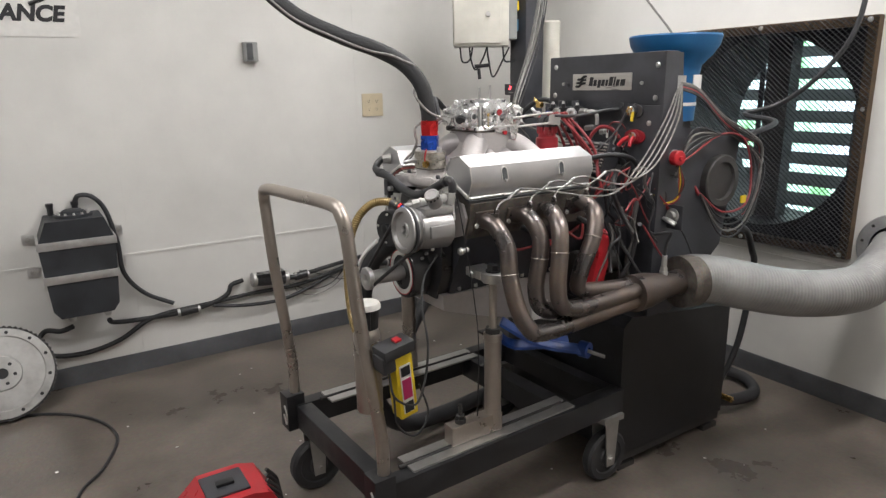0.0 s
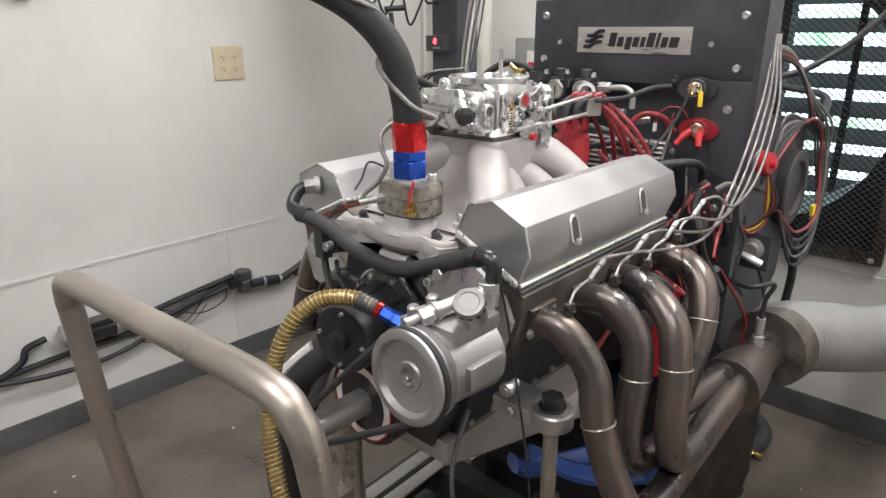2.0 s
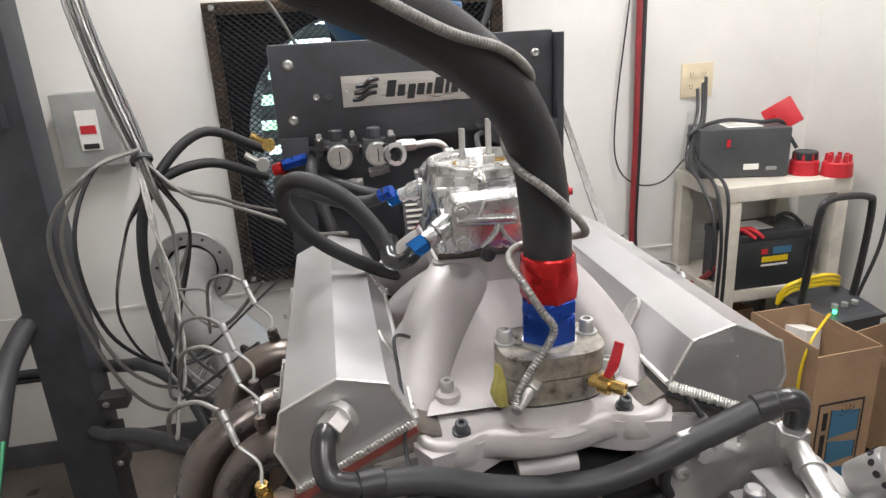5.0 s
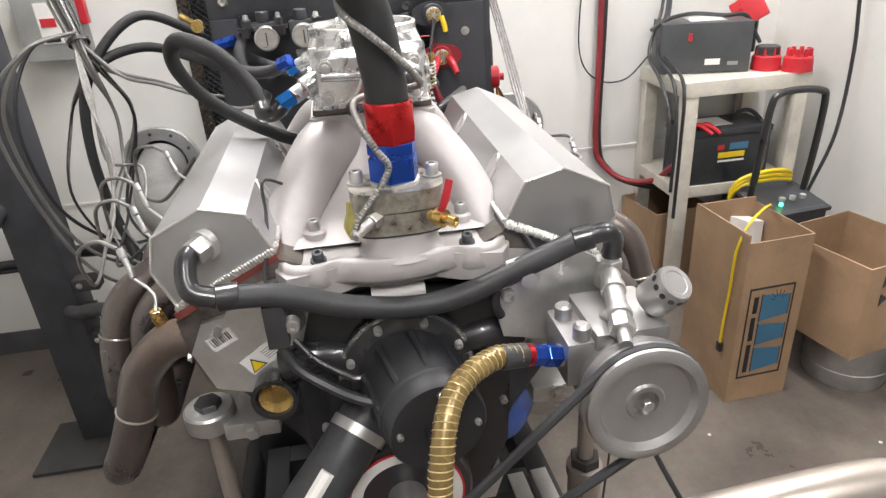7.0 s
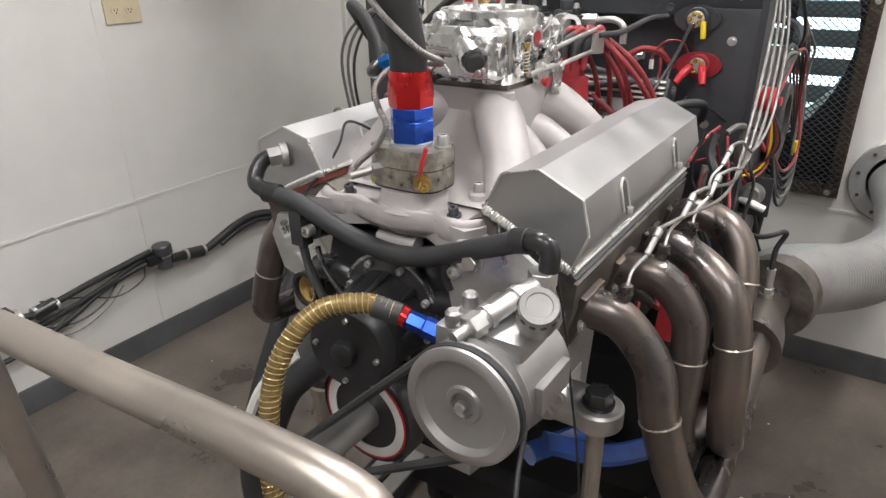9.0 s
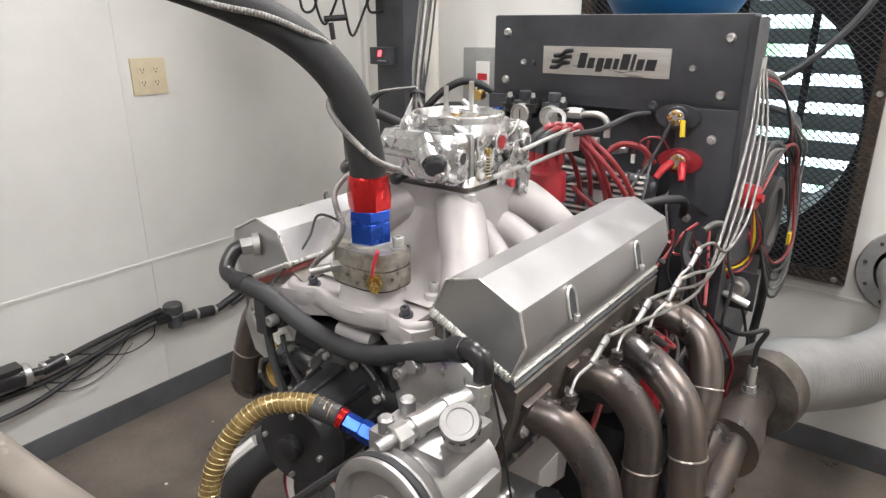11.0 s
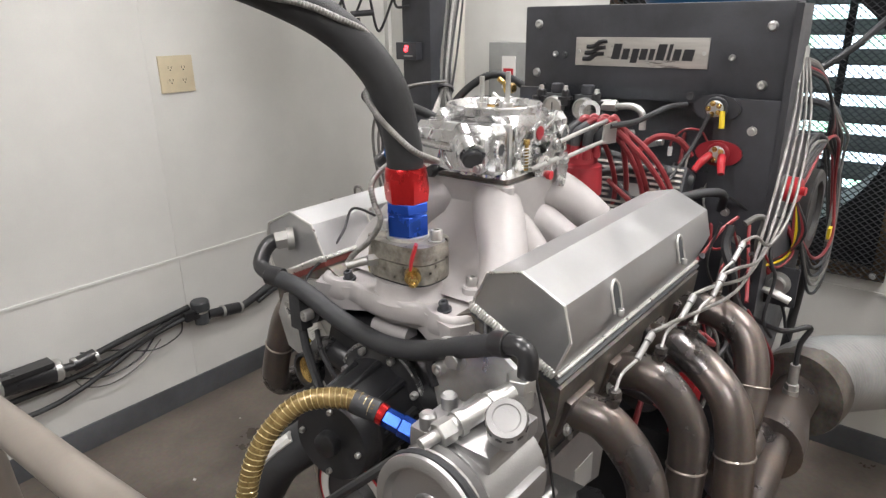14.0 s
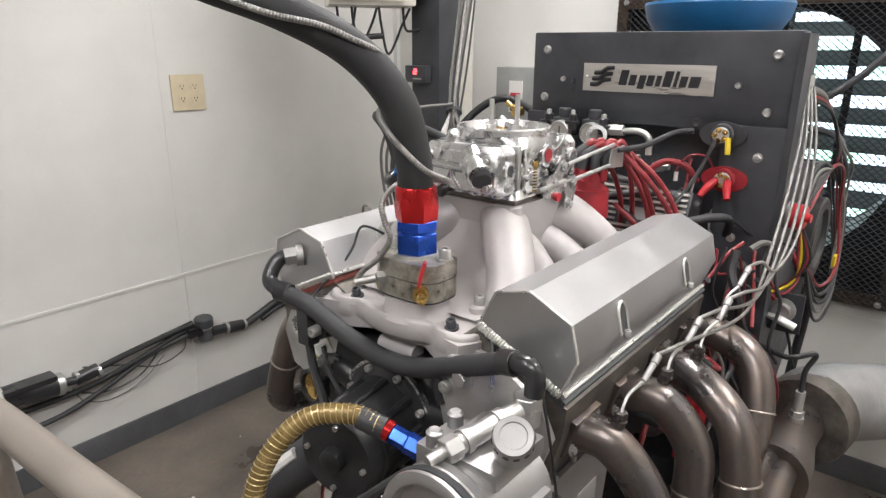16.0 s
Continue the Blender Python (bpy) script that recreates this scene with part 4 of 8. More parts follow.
    part("needle_seat", lathe(hexa(B(), (bx + sx * 0.002, YC + 0.026, 1.262), (bx + sx * 0.002, YC + 0.026, 1.274), 0.011), (bx + sx * 0.002, YC + 0.026, 1.274), (0, 0, 1), [(0, 0), (0, 0.0095), (0.005, 0.0085), (0.009, 0.005), (0.010, 0)], 18), CHROME, carb)
    # fuel inlet boss, slanted
    part("fuel_inlet", cyl(cyl(B(), (bx + sx * 0.005, YC + 0.052, 1.238), (bx + sx * 0.02, YC + 0.078, 1.226), 0.013, cham=0.002), (bx + sx * 0.02, YC + 0.078, 1.226), (bx + sx * 0.026, YC + 0.09, 1.221), 0.0095), CHROME, carb)
    part("blue_inlet_fitting", hexa(B(), (bx + sx * 0.026, YC + 0.09, 1.221), (bx + sx * 0.031, YC + 0.105, 1.214), 0.0105), CYANAN, carb, "light blue anodised fuel fitting")
    part("vent_tower", lathe(B(), (CX + sx * 0.046, YC + sx * 0.02, 1.262), (0, 0, 1), [(0, 0), (0, 0.010), (0.020, 0.009), (0.021, 0.007), (0.012, 0.006), (0.012, 0)], 16), CHROME, carb)
# fuel bowl drain barrel with its black plug
b = lathe(B(), (CX - 0.088, YC - 0.012, 1.252), (-0.52, -0.66, -0.46), [(0, 0), (0, 0.0165), (0.034, 0.0165), (0.036, 0.0185), (0.047, 0.0185), (0.047, 0.014), (0.042, 0)], 24)
part("accelerator_pump", b, CHROME, carb)
part("black_cap", cyl(B(), (CX - 0.111, YC - 0.041, 1.232), (CX - 0.118, YC - 0.050, 1.2255), 0.0135, cham=0.002), RUBBER, carb)
part("idle_knob", lathe(cyl(B(), (CX - 0.080, YC + 0.020, 1.204), (CX - 0.104, YC + 0.024, 1.202), 0.004, seg=10), (CX - 0.104, YC + 0.024, 1.202), (-1, 0.1, 0), [(0, 0), (0, 0.007), (0.006, 0.0088), (0.012, 0.007), (0.014, 0)], 16), GLOSSBLK, carb, "black idle screw knob")
for yy in (-0.045, -0.01, 0.05):
    part("flange_ear", cyl(B(), (CX - 0.074, YC + yy, 1.196), (CX - 0.074, YC + yy, 1.204), 0.011, seg=16, cham=0.0015), CHROME, carb)
    bolt(carb, (CX - 0.074, YC + yy, 1.204), (0, 0, 1), 0.005)
# ribs, screws and bosses on the near flank
for (x0, z0), (x1, z1) in (((-0.045, 1.218), (-0.006, 1.240)), ((-0.05, 1.262), (-0.05, 1.205)), ((0.022, 1.250), (0.056, 1.270)), ((0.028, 1.240), (0.064, 1.240)), ((0.022, 1.232), (0.05, 1.214))):
    part("rib", sweep(B(), [(CX + x0, YC - 0.068, z0), (CX + (x0 + x1) / 2, YC - 0.071, (z0 + z1) / 2), (CX + x1, YC - 0.068, z1)], 0.0026, 8, 4), CHROME, carb)
for x, z in ((-0.038, 1.252), (-0.022, 1.212), (0.052, 1.226), (0.06, 1.256), (0.036, 1.262), (-0.008, 1.206)):
    bolt(carb, (CX + x, YC - 0.066, z), (0, -1, 0), 0.0045)
part("idle_screw", cyl(cyl(B(), (CX - 0.040, YC - 0.080, 1.204), (CX - 0.040, YC - 0.080, 1.240), 0.0028, seg=10), (CX - 0.040, YC - 0.080, 1.238), (CX - 0.040, YC - 0.080, 1.245), 0.0045, seg=12), BRASS, carb, "brass idle screw")
# throttle linkage on the near side
lk = YC - 0.070
b = B()
prism(b, [(-0.03, -0.018), (0.012, -0.026), (0.034, -0.012), (0.036, 0.020), (0.016, 0.036), (0.002, 0.012), (-0.026, 0.006)], 0.003, axes((CX + 0.015, lk - 0.006, 1.208), (1, 0, 0), (0, 0, 1)))
lever = part("throttle_lever", b, CHROME, carb)
for x, z in ((0.0, 0.0), (0.024, -0.006), (0.024, 0.022), (-0.02, -0.008)):
    bolt(lever, (CX + 0.015 + x, lk - 0.009, 1.208 + z), (0, -1, 0), 0.0045)
for k in range(5):
    part("link_pin", cyl(B(), (CX - 0.05 + 0.022 * k, lk, 1.225 + 0.012 * (k % 2)), (CX - 0.05 + 0.022 * k, lk - 0.008, 1.225 + 0.012 * (k % 2)), 0.0045, seg=10), STEEL if k % 2 else CHROME, carb)
part("spring", sweep(B(), [(CX - 0.040 + 0.0048 * math.cos(k * 1.2), YC - 0.080 + 0.0048 * math.sin(k * 1.2), 1.206 + 0.0008 * k) for k in range(38)], 0.0009, 5, 2), STEEL, carb, "return spring")
b = B()
lathe(b, (CX + 0.008, lk + 0.004, 1.246), (0, -1, 0), [(0, 0), (0, 0.0165), (0.005, 0.0165), (0.006, 0.0145), (0.005, 0.0135), (0.005, 0)], 24)
part("badge_ring", b, CHROME, carb)
b = B()
lathe(b, (CX + 0.008, lk - 0.0012, 1.246), (0, -1, 0), [(0, 0), (0, 0.0095), (0.0006, 0.0095), (0.0006, 0)], 24)
part("red_badge", b, REDCAP, carb, "small red round badge")
for z, dz in ((1.226, 0.012), (1.200, 0.006)):
    part("linkage_rod", sweep(B(), [(CX + 0.04, lk - 0.006, z), (CX + 0.12, lk - 0.004, z + dz * 0.5), (CX + 0.215, lk - 0.002, z + dz)], 0.0034, 8, 4), STEEL, carb)
b = B()
prism(b, [(-0.025, -0.014), (0.025, -0.018), (0.025, 0.018), (-0.02, 0.016)], 0.003, axes((CX + 0.225, lk - 0.002, 1.216), (1, 0, 0), (0, 0, 1)))
part("linkage_bracket", b, STEEL, carb, bevel=0.001)
part("throttle_cable", sweep(B(), [(CX + 0.225, lk - 0.002, 1.228), (CX + 0.33, lk - 0.006, 1.224), (CX + 0.43, lk - 0.02, 1.238), (2.585, 2.625, 1.240)], 0.0052, 8, 8), RUBBER, carb)

b = B()
prism(b, [(-0.012, -0.034), (0.006, -0.038), (0.016, -0.01), (0.012, 0.012), (-0.010, 0.014), (-0.016, -0.004)], 0.003, axes((CX + 0.056, lk - 0.010, 1.200), (1, 0, 0), (0, 0, 1)))
cam_lever = part("throttle_lever", b, CHROME, carb, bevel=0.001)
for x, z in ((-0.004, -0.028), (0.004, 0.002)):
    bolt(cam_lever, (CX + 0.056 + x, lk - 0.013, 1.200 + z), (0, -1, 0), 0.005)
part("red_bushing", cyl(B(), (CX + 0.022, lk - 0.008, 1.186), (CX + 0.022, lk - 0.014, 1.186), 0.0062, seg=14), REDPL, carb)
part("shaft", cyl(B(), (CX - 0.03, lk - 0.010, 1.203), (CX + 0.06, lk - 0.010, 1.206), 0.0038, seg=10), STEEL, carb)
part("rod_end", lathe(B(), (CX + 0.042, lk - 0.004, 1.226), (0, -1, 0), [(0, 0), (0, 0.0075), (0.008, 0.0075), (0.008, 0)], 14), CHROME, carb)
carb.location.z -= 0.014

# ---- front drive: damper, pump, water pump ----
DZ = 0.768
DY = 2.752
dm = lathe(B(), (EX0 - 0.012, DY, DZ), (-1, 0, 0), [(0, 0), (0, 0.080), (0.052, 0.080), (0.058, 0.076), (0.058, 0.0)], 52)
damper = part("crank_damper", dm, GLOSSBLK, engine, "gloss black crank damper")
part("timing_ring", lathe(B(), (EX0 - 0.0705, DY, DZ), (-1, 0, 0), [(0, 0.053), (0.002, 0.053), (0.002, 0.067), (0, 0.067)], 44), WHITE, damper, "white timing ring")
part("red_mark", lathe(B(), (EX0 - 0.0715, DY, DZ), (-1, 0, 0), [(0, 0.0665), (0.0016, 0.0665), (0.0016, 0.069), (0, 0.069)], 44), REDPL, damper)
part("drive_mandrel", lathe(B(), (EX0 - 0.06, DY, DZ), (-1, 0, 0), [(0, 0), (0, 0.023), (0.12, 0.021), (0.12, 0)], 28), PUMPM, damper, "steel drive mandrel")
part("mandrel_flange", lathe(B(), (EX0 - 0.178, DY, DZ), (-1, 0, 0), [(0, 0), (0, 0.034), (0.013, 0.034), (0.015, 0.032), (0.015, 0.015), (0.004, 0.013), (0.004, 0)], 32), MACH, damper)
# black electric water pump
WPZ = 0.953
WPC = Vector((EX0 - 0.01, YC, WPZ - 0.038))
WPA, wpu, wpw = frame_of((-1, -0.16, 0.02))
wp = lathe(B(), WPC, (-1, 0, 0.02), [(0, 0), (0, 0.076), (0.014, 0.076), (0.018, 0.073), (0.020, 0.064), (0.024, 0.058), (0.024, 0)], 44)
wpump = part("water_pump", wp, GLOSSBLK, engine, "gloss black electric water pump")
part("motor_housing", lathe(B(), WPC + WPA * 0.018, WPA, [(0, 0), (0, 0.060), (0.010, 0.056), (0.074, 0.053), (0.076, 0.0555), (0.082, 0.0555), (0.084, 0.053), (0.104, 0.0525), (0.108, 0.050), (0.108, 0)], 44), CARTBLK, wpump, "black cast motor housing")
part("shaft_cap", lathe(B(), WPC + WPA * 0.1255, WPA, [(0, 0), (0, 0.0155), (0.012, 0.0145), (0.0135, 0.0125), (0.0135, 0)], 26), CARTBLK, wpump)
for k in range(9):
    a = 2 * math.pi * k / 9 + 0.2
    o = wpu * math.cos(a) + wpw * math.sin(a)
    part("rib", sweep(B(), [WPC + WPA * 0.030 + o * 0.0560, WPC + WPA * 0.060 + o * 0.0535, WPC + WPA * 0.094 + o * 0.0525], [0.0065, 0.005, 0.0035], 8, 4), CARTBLK, wpump)
part("pump_ring", lathe(B(), WPC + Vector((-0.012, 0, 0)), (-1, 0, 0.02), [(0, 0.076), (0, 0.0775), (0.006, 0.0775), (0.006, 0.073)], 44), CHROME, wpump, "polished ring edge")
for k in range(8):
    a = radians(45 * k + 20)
    caphead(wpump, WPC + Vector((-0.017, 0.0665 * math.cos(a), 0.0665 * math.sin(a))), (-1, 0, 0), 0.005)
for k in range(4):
    a = radians(90 * k + 40)
    caphead(wpump, WPC + WPA * 0.125 + (wpu * math.cos(a) + wpw * math.sin(a)) * 0.041, WPA, 0.0035)
for sgn in (-1, 1):
    part("pump_arm", sweep(B(), [(EX0 - 0.008, YC + sgn * 0.06, WPZ - 0.02), (EX0 - 0.012, YC + sgn * 0.10, WPZ - 0.01), (EX0 - 0.008, YC + sgn * 0.135, WPZ - 0.02)], [0.02, 0.02, 0.022], 14, 6), GLOSSBLK, wpump)
    caphead(wpump, (EX0 - 0.04, YC + sgn * 0.115, WPZ + 0.055), (-1, 0, 0), 0.008)
    part("lug", cyl(B(), (EX0 - 0.012, YC + sgn * 0.118, WPZ + 0.05), (EX0 - 0.038, YC + sgn * 0.115, WPZ + 0.055), 0.014), GLOSSBLK, wpump)
part("gold_plug", lathe(B(), (EX0 - 0.014, YC + 0.150, 0.903), (-1, 0.1, 0.05), [(0, 0), (0, 0.026), (0.018, 0.026), (0.018, 0.021), (0.006, 0.019), (0.006, 0)], 28), GLOSSBLK, wpump)
part("freeze_plug", lathe(B(), (EX0 - 0.024, YC + 0.150, 0.903), (-1, 0.1, 0.05), [(0, 0), (0, 0.0195), (0.003, 0.0195), (0.001, 0.016), (0, 0)], 24), BRASS, wpump, "gold-coloured core plug")
b = B()
prism(b, [(-0.075, -0.03), (0.075, -0.03), (0.10, 0.03), (0.03, 0.075), (-0.03, 0.075), (-0.10, 0.03)], 0.03, axes((EX0 - 0.03, YC, 0.87), (0, 1, 0), (0, 0, 1)))
part("pump_body", b, GLOSSBLK, wpump, bevel=0.008)
part("motor_lead", sweep(B(), [(EX0 - 0.030, YC + 0.118, 0.978), (EX0 - 0.040, YC + 0.100, 0.958), (EX0 - 0.046, YC + 0.078, 0.942), (EX0 - 0.050, YC + 0.060, 0.932), (EX0 - 0.048, YC + 0.048, 0.930)], 0.0038, 8, 6), GLOSSBLK, wpump, "taped black motor lead")
part("lower_inlet", lathe(B(), (EX0 - 0.022, YC + 0.032, 0.892), (-0.62, 0.55, -0.56), [(0, 0), (0, 0.027), (0.055, 0.027), (0.055, 0)], 24), GLOSSBLK, wpump)
for k, (y, z) in enumerate(((-0.06, 0.87), (-0.075, 0.84), (-0.085, 0.91), (-0.11, 0.86), (0.10, 0.86), (-0.05, 0.82))):
    caphead(wpump, (EX0 - 0.034, YC + y, z), (-1, 0, 0), 0.0045)

# vacuum pump with its pulley
PX, PY, PZ = 1.700, 2.523, 0.953
pax = Vector((-1, 0.0, 0.06)).normalized()
vp = B()
cyl(vp, (PX + 0.13, PY - 0.004, PZ - 0.008), (PX + 0.032, PY, PZ - 0.002), 0.052, seg=32, cham=0.005)
vac = part("vacuum_pump", vp, PUMPM, engine, "satin aluminium belt-driven vacuum pump", bevel=0.004)
for lo, hi in (((0.05, -0.060, -0.02), (0.115, -0.045, 0.012)), ((0.05, 0.03, -0.005), (0.12, 0.062, 0.045)), ((0.045, -0.040, 0.035), (0.13, 0.035, 0.055))):
    part("pump_boss", box(B(), (PX + lo[0], PY + lo[1], PZ + lo[2]), (PX + hi[0], PY + hi[1], PZ + hi[2])), PUMPM, vac, bevel=0.005)
pu = lathe(B(), Vector((PX, PY, PZ)) - pax * 0.030, pax, [(0, 0), (0, 0.058), (0.004, 0.060), (0.007, 0.053), (0.010, 0.053), (0.014, 0.0605), (0.018, 0.0605), (0.021, 0.053), (0.024, 0.053), (0.027, 0.0605), (0.031, 0.060), (0.033, 0.056), (0.033, 0.049), (0.025, 0.045), (0.023, 0.020), (0.026, 0.018), (0.026, 0.013), (0.019, 0.012), (0.019, 0)], 56)
pulley = part("pulley", pu, PUMPM, vac, "machined aluminium V-belt pulley")
part("hub_nut", hexa(B(), Vector((PX, PY, PZ)) - pax * 0.006, Vector((PX, PY, PZ)) + pax * 0.002, 0.006), STEEL, vac)
part("breather_cap", lathe(B(), (1.782, 2.489, 1.014), (-0.55, -0.32, 0.77), [(0, 0), (0, 0.011), (0.006, 0.011), (0.006, 0.0195), (0.040, 0.0195), (0.044, 0.018), (0.044, 0.013), (0.0432, 0.012), (0.0432, 0)], 30), PUMPM, vac, "vented aluminium breather cap")
for k in range(12):
    a = 2 * math.pi * k / 12
    ax, u, w = frame_of((-0.55, -0.32, 0.77))
    c = Vector((1.782, 2.489, 1.014)) + ax * 0.036 + (u * math.cos(a) + w * math.sin(a)) * 0.0196
    part("vent_hole", cyl(B(), c - (u * math.cos(a) + w * math.sin(a)) * 0.001, c + (u * math.cos(a) + w * math.sin(a)) * 0.0004, 0.0032, seg=10), DARKINK, vac)
# long fitting lying along the pump top
tA, tB = Vector((1.722, 2.540, 1.013)), Vector((1.838, 2.510, 1.028))
tb = B()
cyl(tb, tA.lerp(tB, 0.14), tA.lerp(tB, 0.9), 0.0105, seg=20, cham=0.001)
hexa(tb, tA.lerp(tB, 0.12), tA.lerp(tB, 0.26), 0.013)
cyl(tb, tA.lerp(tB, 0.30), tA.lerp(tB, 0.36), 0.013, seg=20)
cyl(tb, tA.lerp(tB, 0.64), tA.lerp(tB, 0.72), 0.013, seg=20)
cyl(tb, tA - (tB - tA) * 0.04, tA.lerp(tB, 0.14), 0.0065, seg=14)
cyl(tb, tB, tB + Vector((0, 0, -0.02)), 0.014, seg=20)
hexa(tb, tB + Vector((0, 0, -0.004)), tB + Vector((0, 0, 0.012)), 0.0155)
part("relief_valve", tb, STEEL, vac, "steel relief valve fitting")
for x, y in ((PX + 0.06, PY + 0.045), (PX + 0.10, PY + 0.05), (PX + 0.075, PY + 0.012)):
    part("clamp_block", cyl(B(), (x, y, PZ + 0.035), (x, y, PZ + 0.062), 0.009, seg=10, cham=0.003), PUMPM, vac)
part("an_fitting", hexa(B(), (1.776, 2.570, 0.970), (1.766, 2.590, 0.977), 0.0115), STEEL, vac)
part("blue_nut", hexa(hexa(B(), (1.766, 2.590, 0.977), (1.760, 2.606, 0.984), 0.0118), (1.760, 2.606, 0.984), (1.754, 2.622, 0.991), 0.0105), BLUEAN, vac, "blue anodised hose nut")
part("red_collar", cyl(B(), (1.754, 2.622, 0.991), (1.752, 2.629, 0.994), 0.0115, seg=18), REDAN, vac, "red anodised collar")
b = B()
prism(b, [(-0.05, -0.03), (0.035, -0.05), (0.07, -0.02), (0.06, 0.05), (0.02, 0.075), (-0.045, 0.06), (-0.062, 0.02)], 0.007, axes((1.852, 2.575, 0.985), (0, -1, 0), (0, 0, 1)))
part("pump_bracket", b, MACH, engine, "machined aluminium pump bracket", bevel=0.002)
bolt(engine, (1.846, 2.598, 1.026), (-1, 0, 0), 0.010)
part("slot", sweep(B(), [(1.8445, 2.632, 1.018), (1.8445, 2.634, 0.998), (1.8445, 2.628, 0.982)], 0.0055, 8, 5), DARKINK, engine)
part("pump_stud", cyl(cyl(B(), (1.85, 2.49, 0.880), (1.88, 2.49, 0.882), 0.0065), (1.853, 2.49, 0.880), (1.862, 2.49, 0.881), 0.010), STEEL, engine)
# belt between crank and pump
bc, pc = Vector((1.712, DY, DZ)), Vector((1.712, PY, PZ))
dd = (pc - bc).normalized()
nn = Vector((0, -dd.z, dd.y))
loop = []
for k in range(13):
    a = math.pi * k / 12
    loop.append(pc + (nn * math.cos(a) + dd * math.sin(a)) * 0.057)
for k in range(13):
    a = math.pi * k / 12
    loop.append(bc + (-nn * math.cos(a) - dd * math.sin(a)) * 0.026)
loop.append(loop[0])
part("drive_belt", sweep(B(), loop, 0.0052, 8, raw=True, caps=False), RUBBER, engine, "black V-belt")

# ---- headers ----
for sgn in (-1, 1):
    hdr = thing("exhaust_header", (2.2, YC + sgn * 0.35, 0.62), "heat-tinted bare steel four-tube exhaust header", "exhaust header", "headers on the engine")
    V = lambda x, v, z: (x, YC + sgn * v, z)
    tubes = [[V(1.945, 0.232, 0.955), V(1.955, 0.275, 0.945), V(1.965, 0.318, 0.89), V(1.960, 0.336, 0.82), V(1.965, 0.362, 0.74), V(1.985, 0.385, 0.684), V(2.05, 0.392, 0.658), V(2.24, 0.385, 0.662), V(2.42, 0.378, 0.672)],
             [V(2.067, 0.232, 0.955), V(2.075, 0.285, 0.958), V(2.082, 0.328, 0.91), V(2.075, 0.337, 0.85), V(2.06, 0.338, 0.77), V(2.075, 0.345, 0.712), V(2.14, 0.352, 0.692), V(2.28, 0.352, 0.69), V(2.42, 0.352, 0.688)],
             [V(2.189, 0.232, 0.955), V(2.155, 0.30, 0.966), V(2.125, 0.362, 0.935), V(2.108, 0.384, 0.87), V(2.095, 0.392, 0.78), V(2.11, 0.396, 0.722), V(2.17, 0.396, 0.702), V(2.29, 0.388, 0.70), V(2.42, 0.382, 0.704)],
             [V(2.311, 0.232, 0.955), V(2.312, 0.285, 0.972), V(2.30, 0.338, 0.95), V(2.27, 0.362, 0.89), V(2.225, 0.36, 0.80), V(2.23, 0.35, 0.74), V(2.29, 0.348, 0.722), V(2.36, 0.352, 0.716), V(2.42, 0.356, 0.714)]]
    if sgn > 0:
        tubes = [[(x, y, z if z > 0.93 else 0.93 - (0.93 - z) * 0.74) for x, y, z in pts] for pts in tubes]
    tubes = [[(1.938 + (x - 1.945) * 0.9 if i < 6 else x - (2.42 - x) * 0.08, y, z) for i, (x, y, z) in enumerate(pts)] for pts in tubes]
    for k, pts in enumerate(tubes):
        tb = part("primary_tube", sweep(B(), pts, 0.0236, 20, 9), HEADER, hdr)
        line = smooth_line(pts, 9)
        c = line[27]
        t = (line[28] - line[26]).normalized()
        part("weld_ring", lathe(B(), c - t * 0.0015, t, [(0, 0.023), (0.0, 0.0246), (0.0015, 0.0254), (0.003, 0.0246), (0.003, 0.023)], 24), HANDLE, tb)
        # thermocouple bung, probe and braided lead
        u = Vector(line[8])
        q = u + Vector((0.004, sgn * 0.006, 0.022))
        part("bung", hexa(cyl(B(), q, q + Vector((0, sgn * 0.003, 0.010)), 0.008, seg=14), q + Vector((0, sgn * 0.003, 0.010)), q + Vector((0, sgn * 0.003, 0.019)), 0.0075), BRASS if k == 0 and sgn > 0 else HEADER, hdr)
        e = q + (Vector((0.032, -0.012, 0.046)) if sgn < 0 else Vector((0.022, 0.024, 0.052)))
        ev = Vector((0.022, -0.002, 0.014)) if sgn < 0 else Vector((0.015, 0.010, 0.020))
        part("probe", sweep(B(), [q + Vector((0, sgn * 0.003, 0.018)), q + Vector((0.012, sgn * 0.004, 0.034)), e], 0.0021, 8, 5), STEEL, hdr)
        part("probe_sleeve", cyl(cyl(B(), e, e + ev, 0.0038, seg=12, cham=0.001), e + ev, e + ev * 1.5, 0.0046, seg=12, cham=0.001), PUMPM, hdr)
        if sgn < 0:
            lead = [e + Vector((0.034, 0, 0.02)), e + Vector((0.075, -0.01, 0.020)), (2.34 + 0.035 * k, 2.43 - 0.004 * k, 0.99 + 0.014 * k), (2.47 + 0.022 * k, 2.435 - 0.008 * k, 1.06 + 0.006 * k), (2.60 + 0.012 * k, 2.445 - 0.007 * k, 1.20), (2.676, 2.462 - 0.004 * k, 1.31)]
        else:
            lead = [e + Vector((0.024, 0.018, 0.03)), e + Vector((0.034, 0.042, 0.038)), e + Vector((0.05, 0.072, 0.02)), e + Vector((0.09, 0.09, -0.03 - 0.015 * k)), e + Vector((0.16, 0.10, -0.06 + 0.01 * k)), (2.45 + 0.02 * k, 3.19 + 0.01 * k, 1.02), (2.56 + 0.01 * k, 3.24, 1.13), (2.66, 3.27, 1.215)]
        part("probe_lead", sweep(B(), lead, 0.0026, 8, 8), WIRE, hdr, "braided steel thermocouple lead")
    co = B()
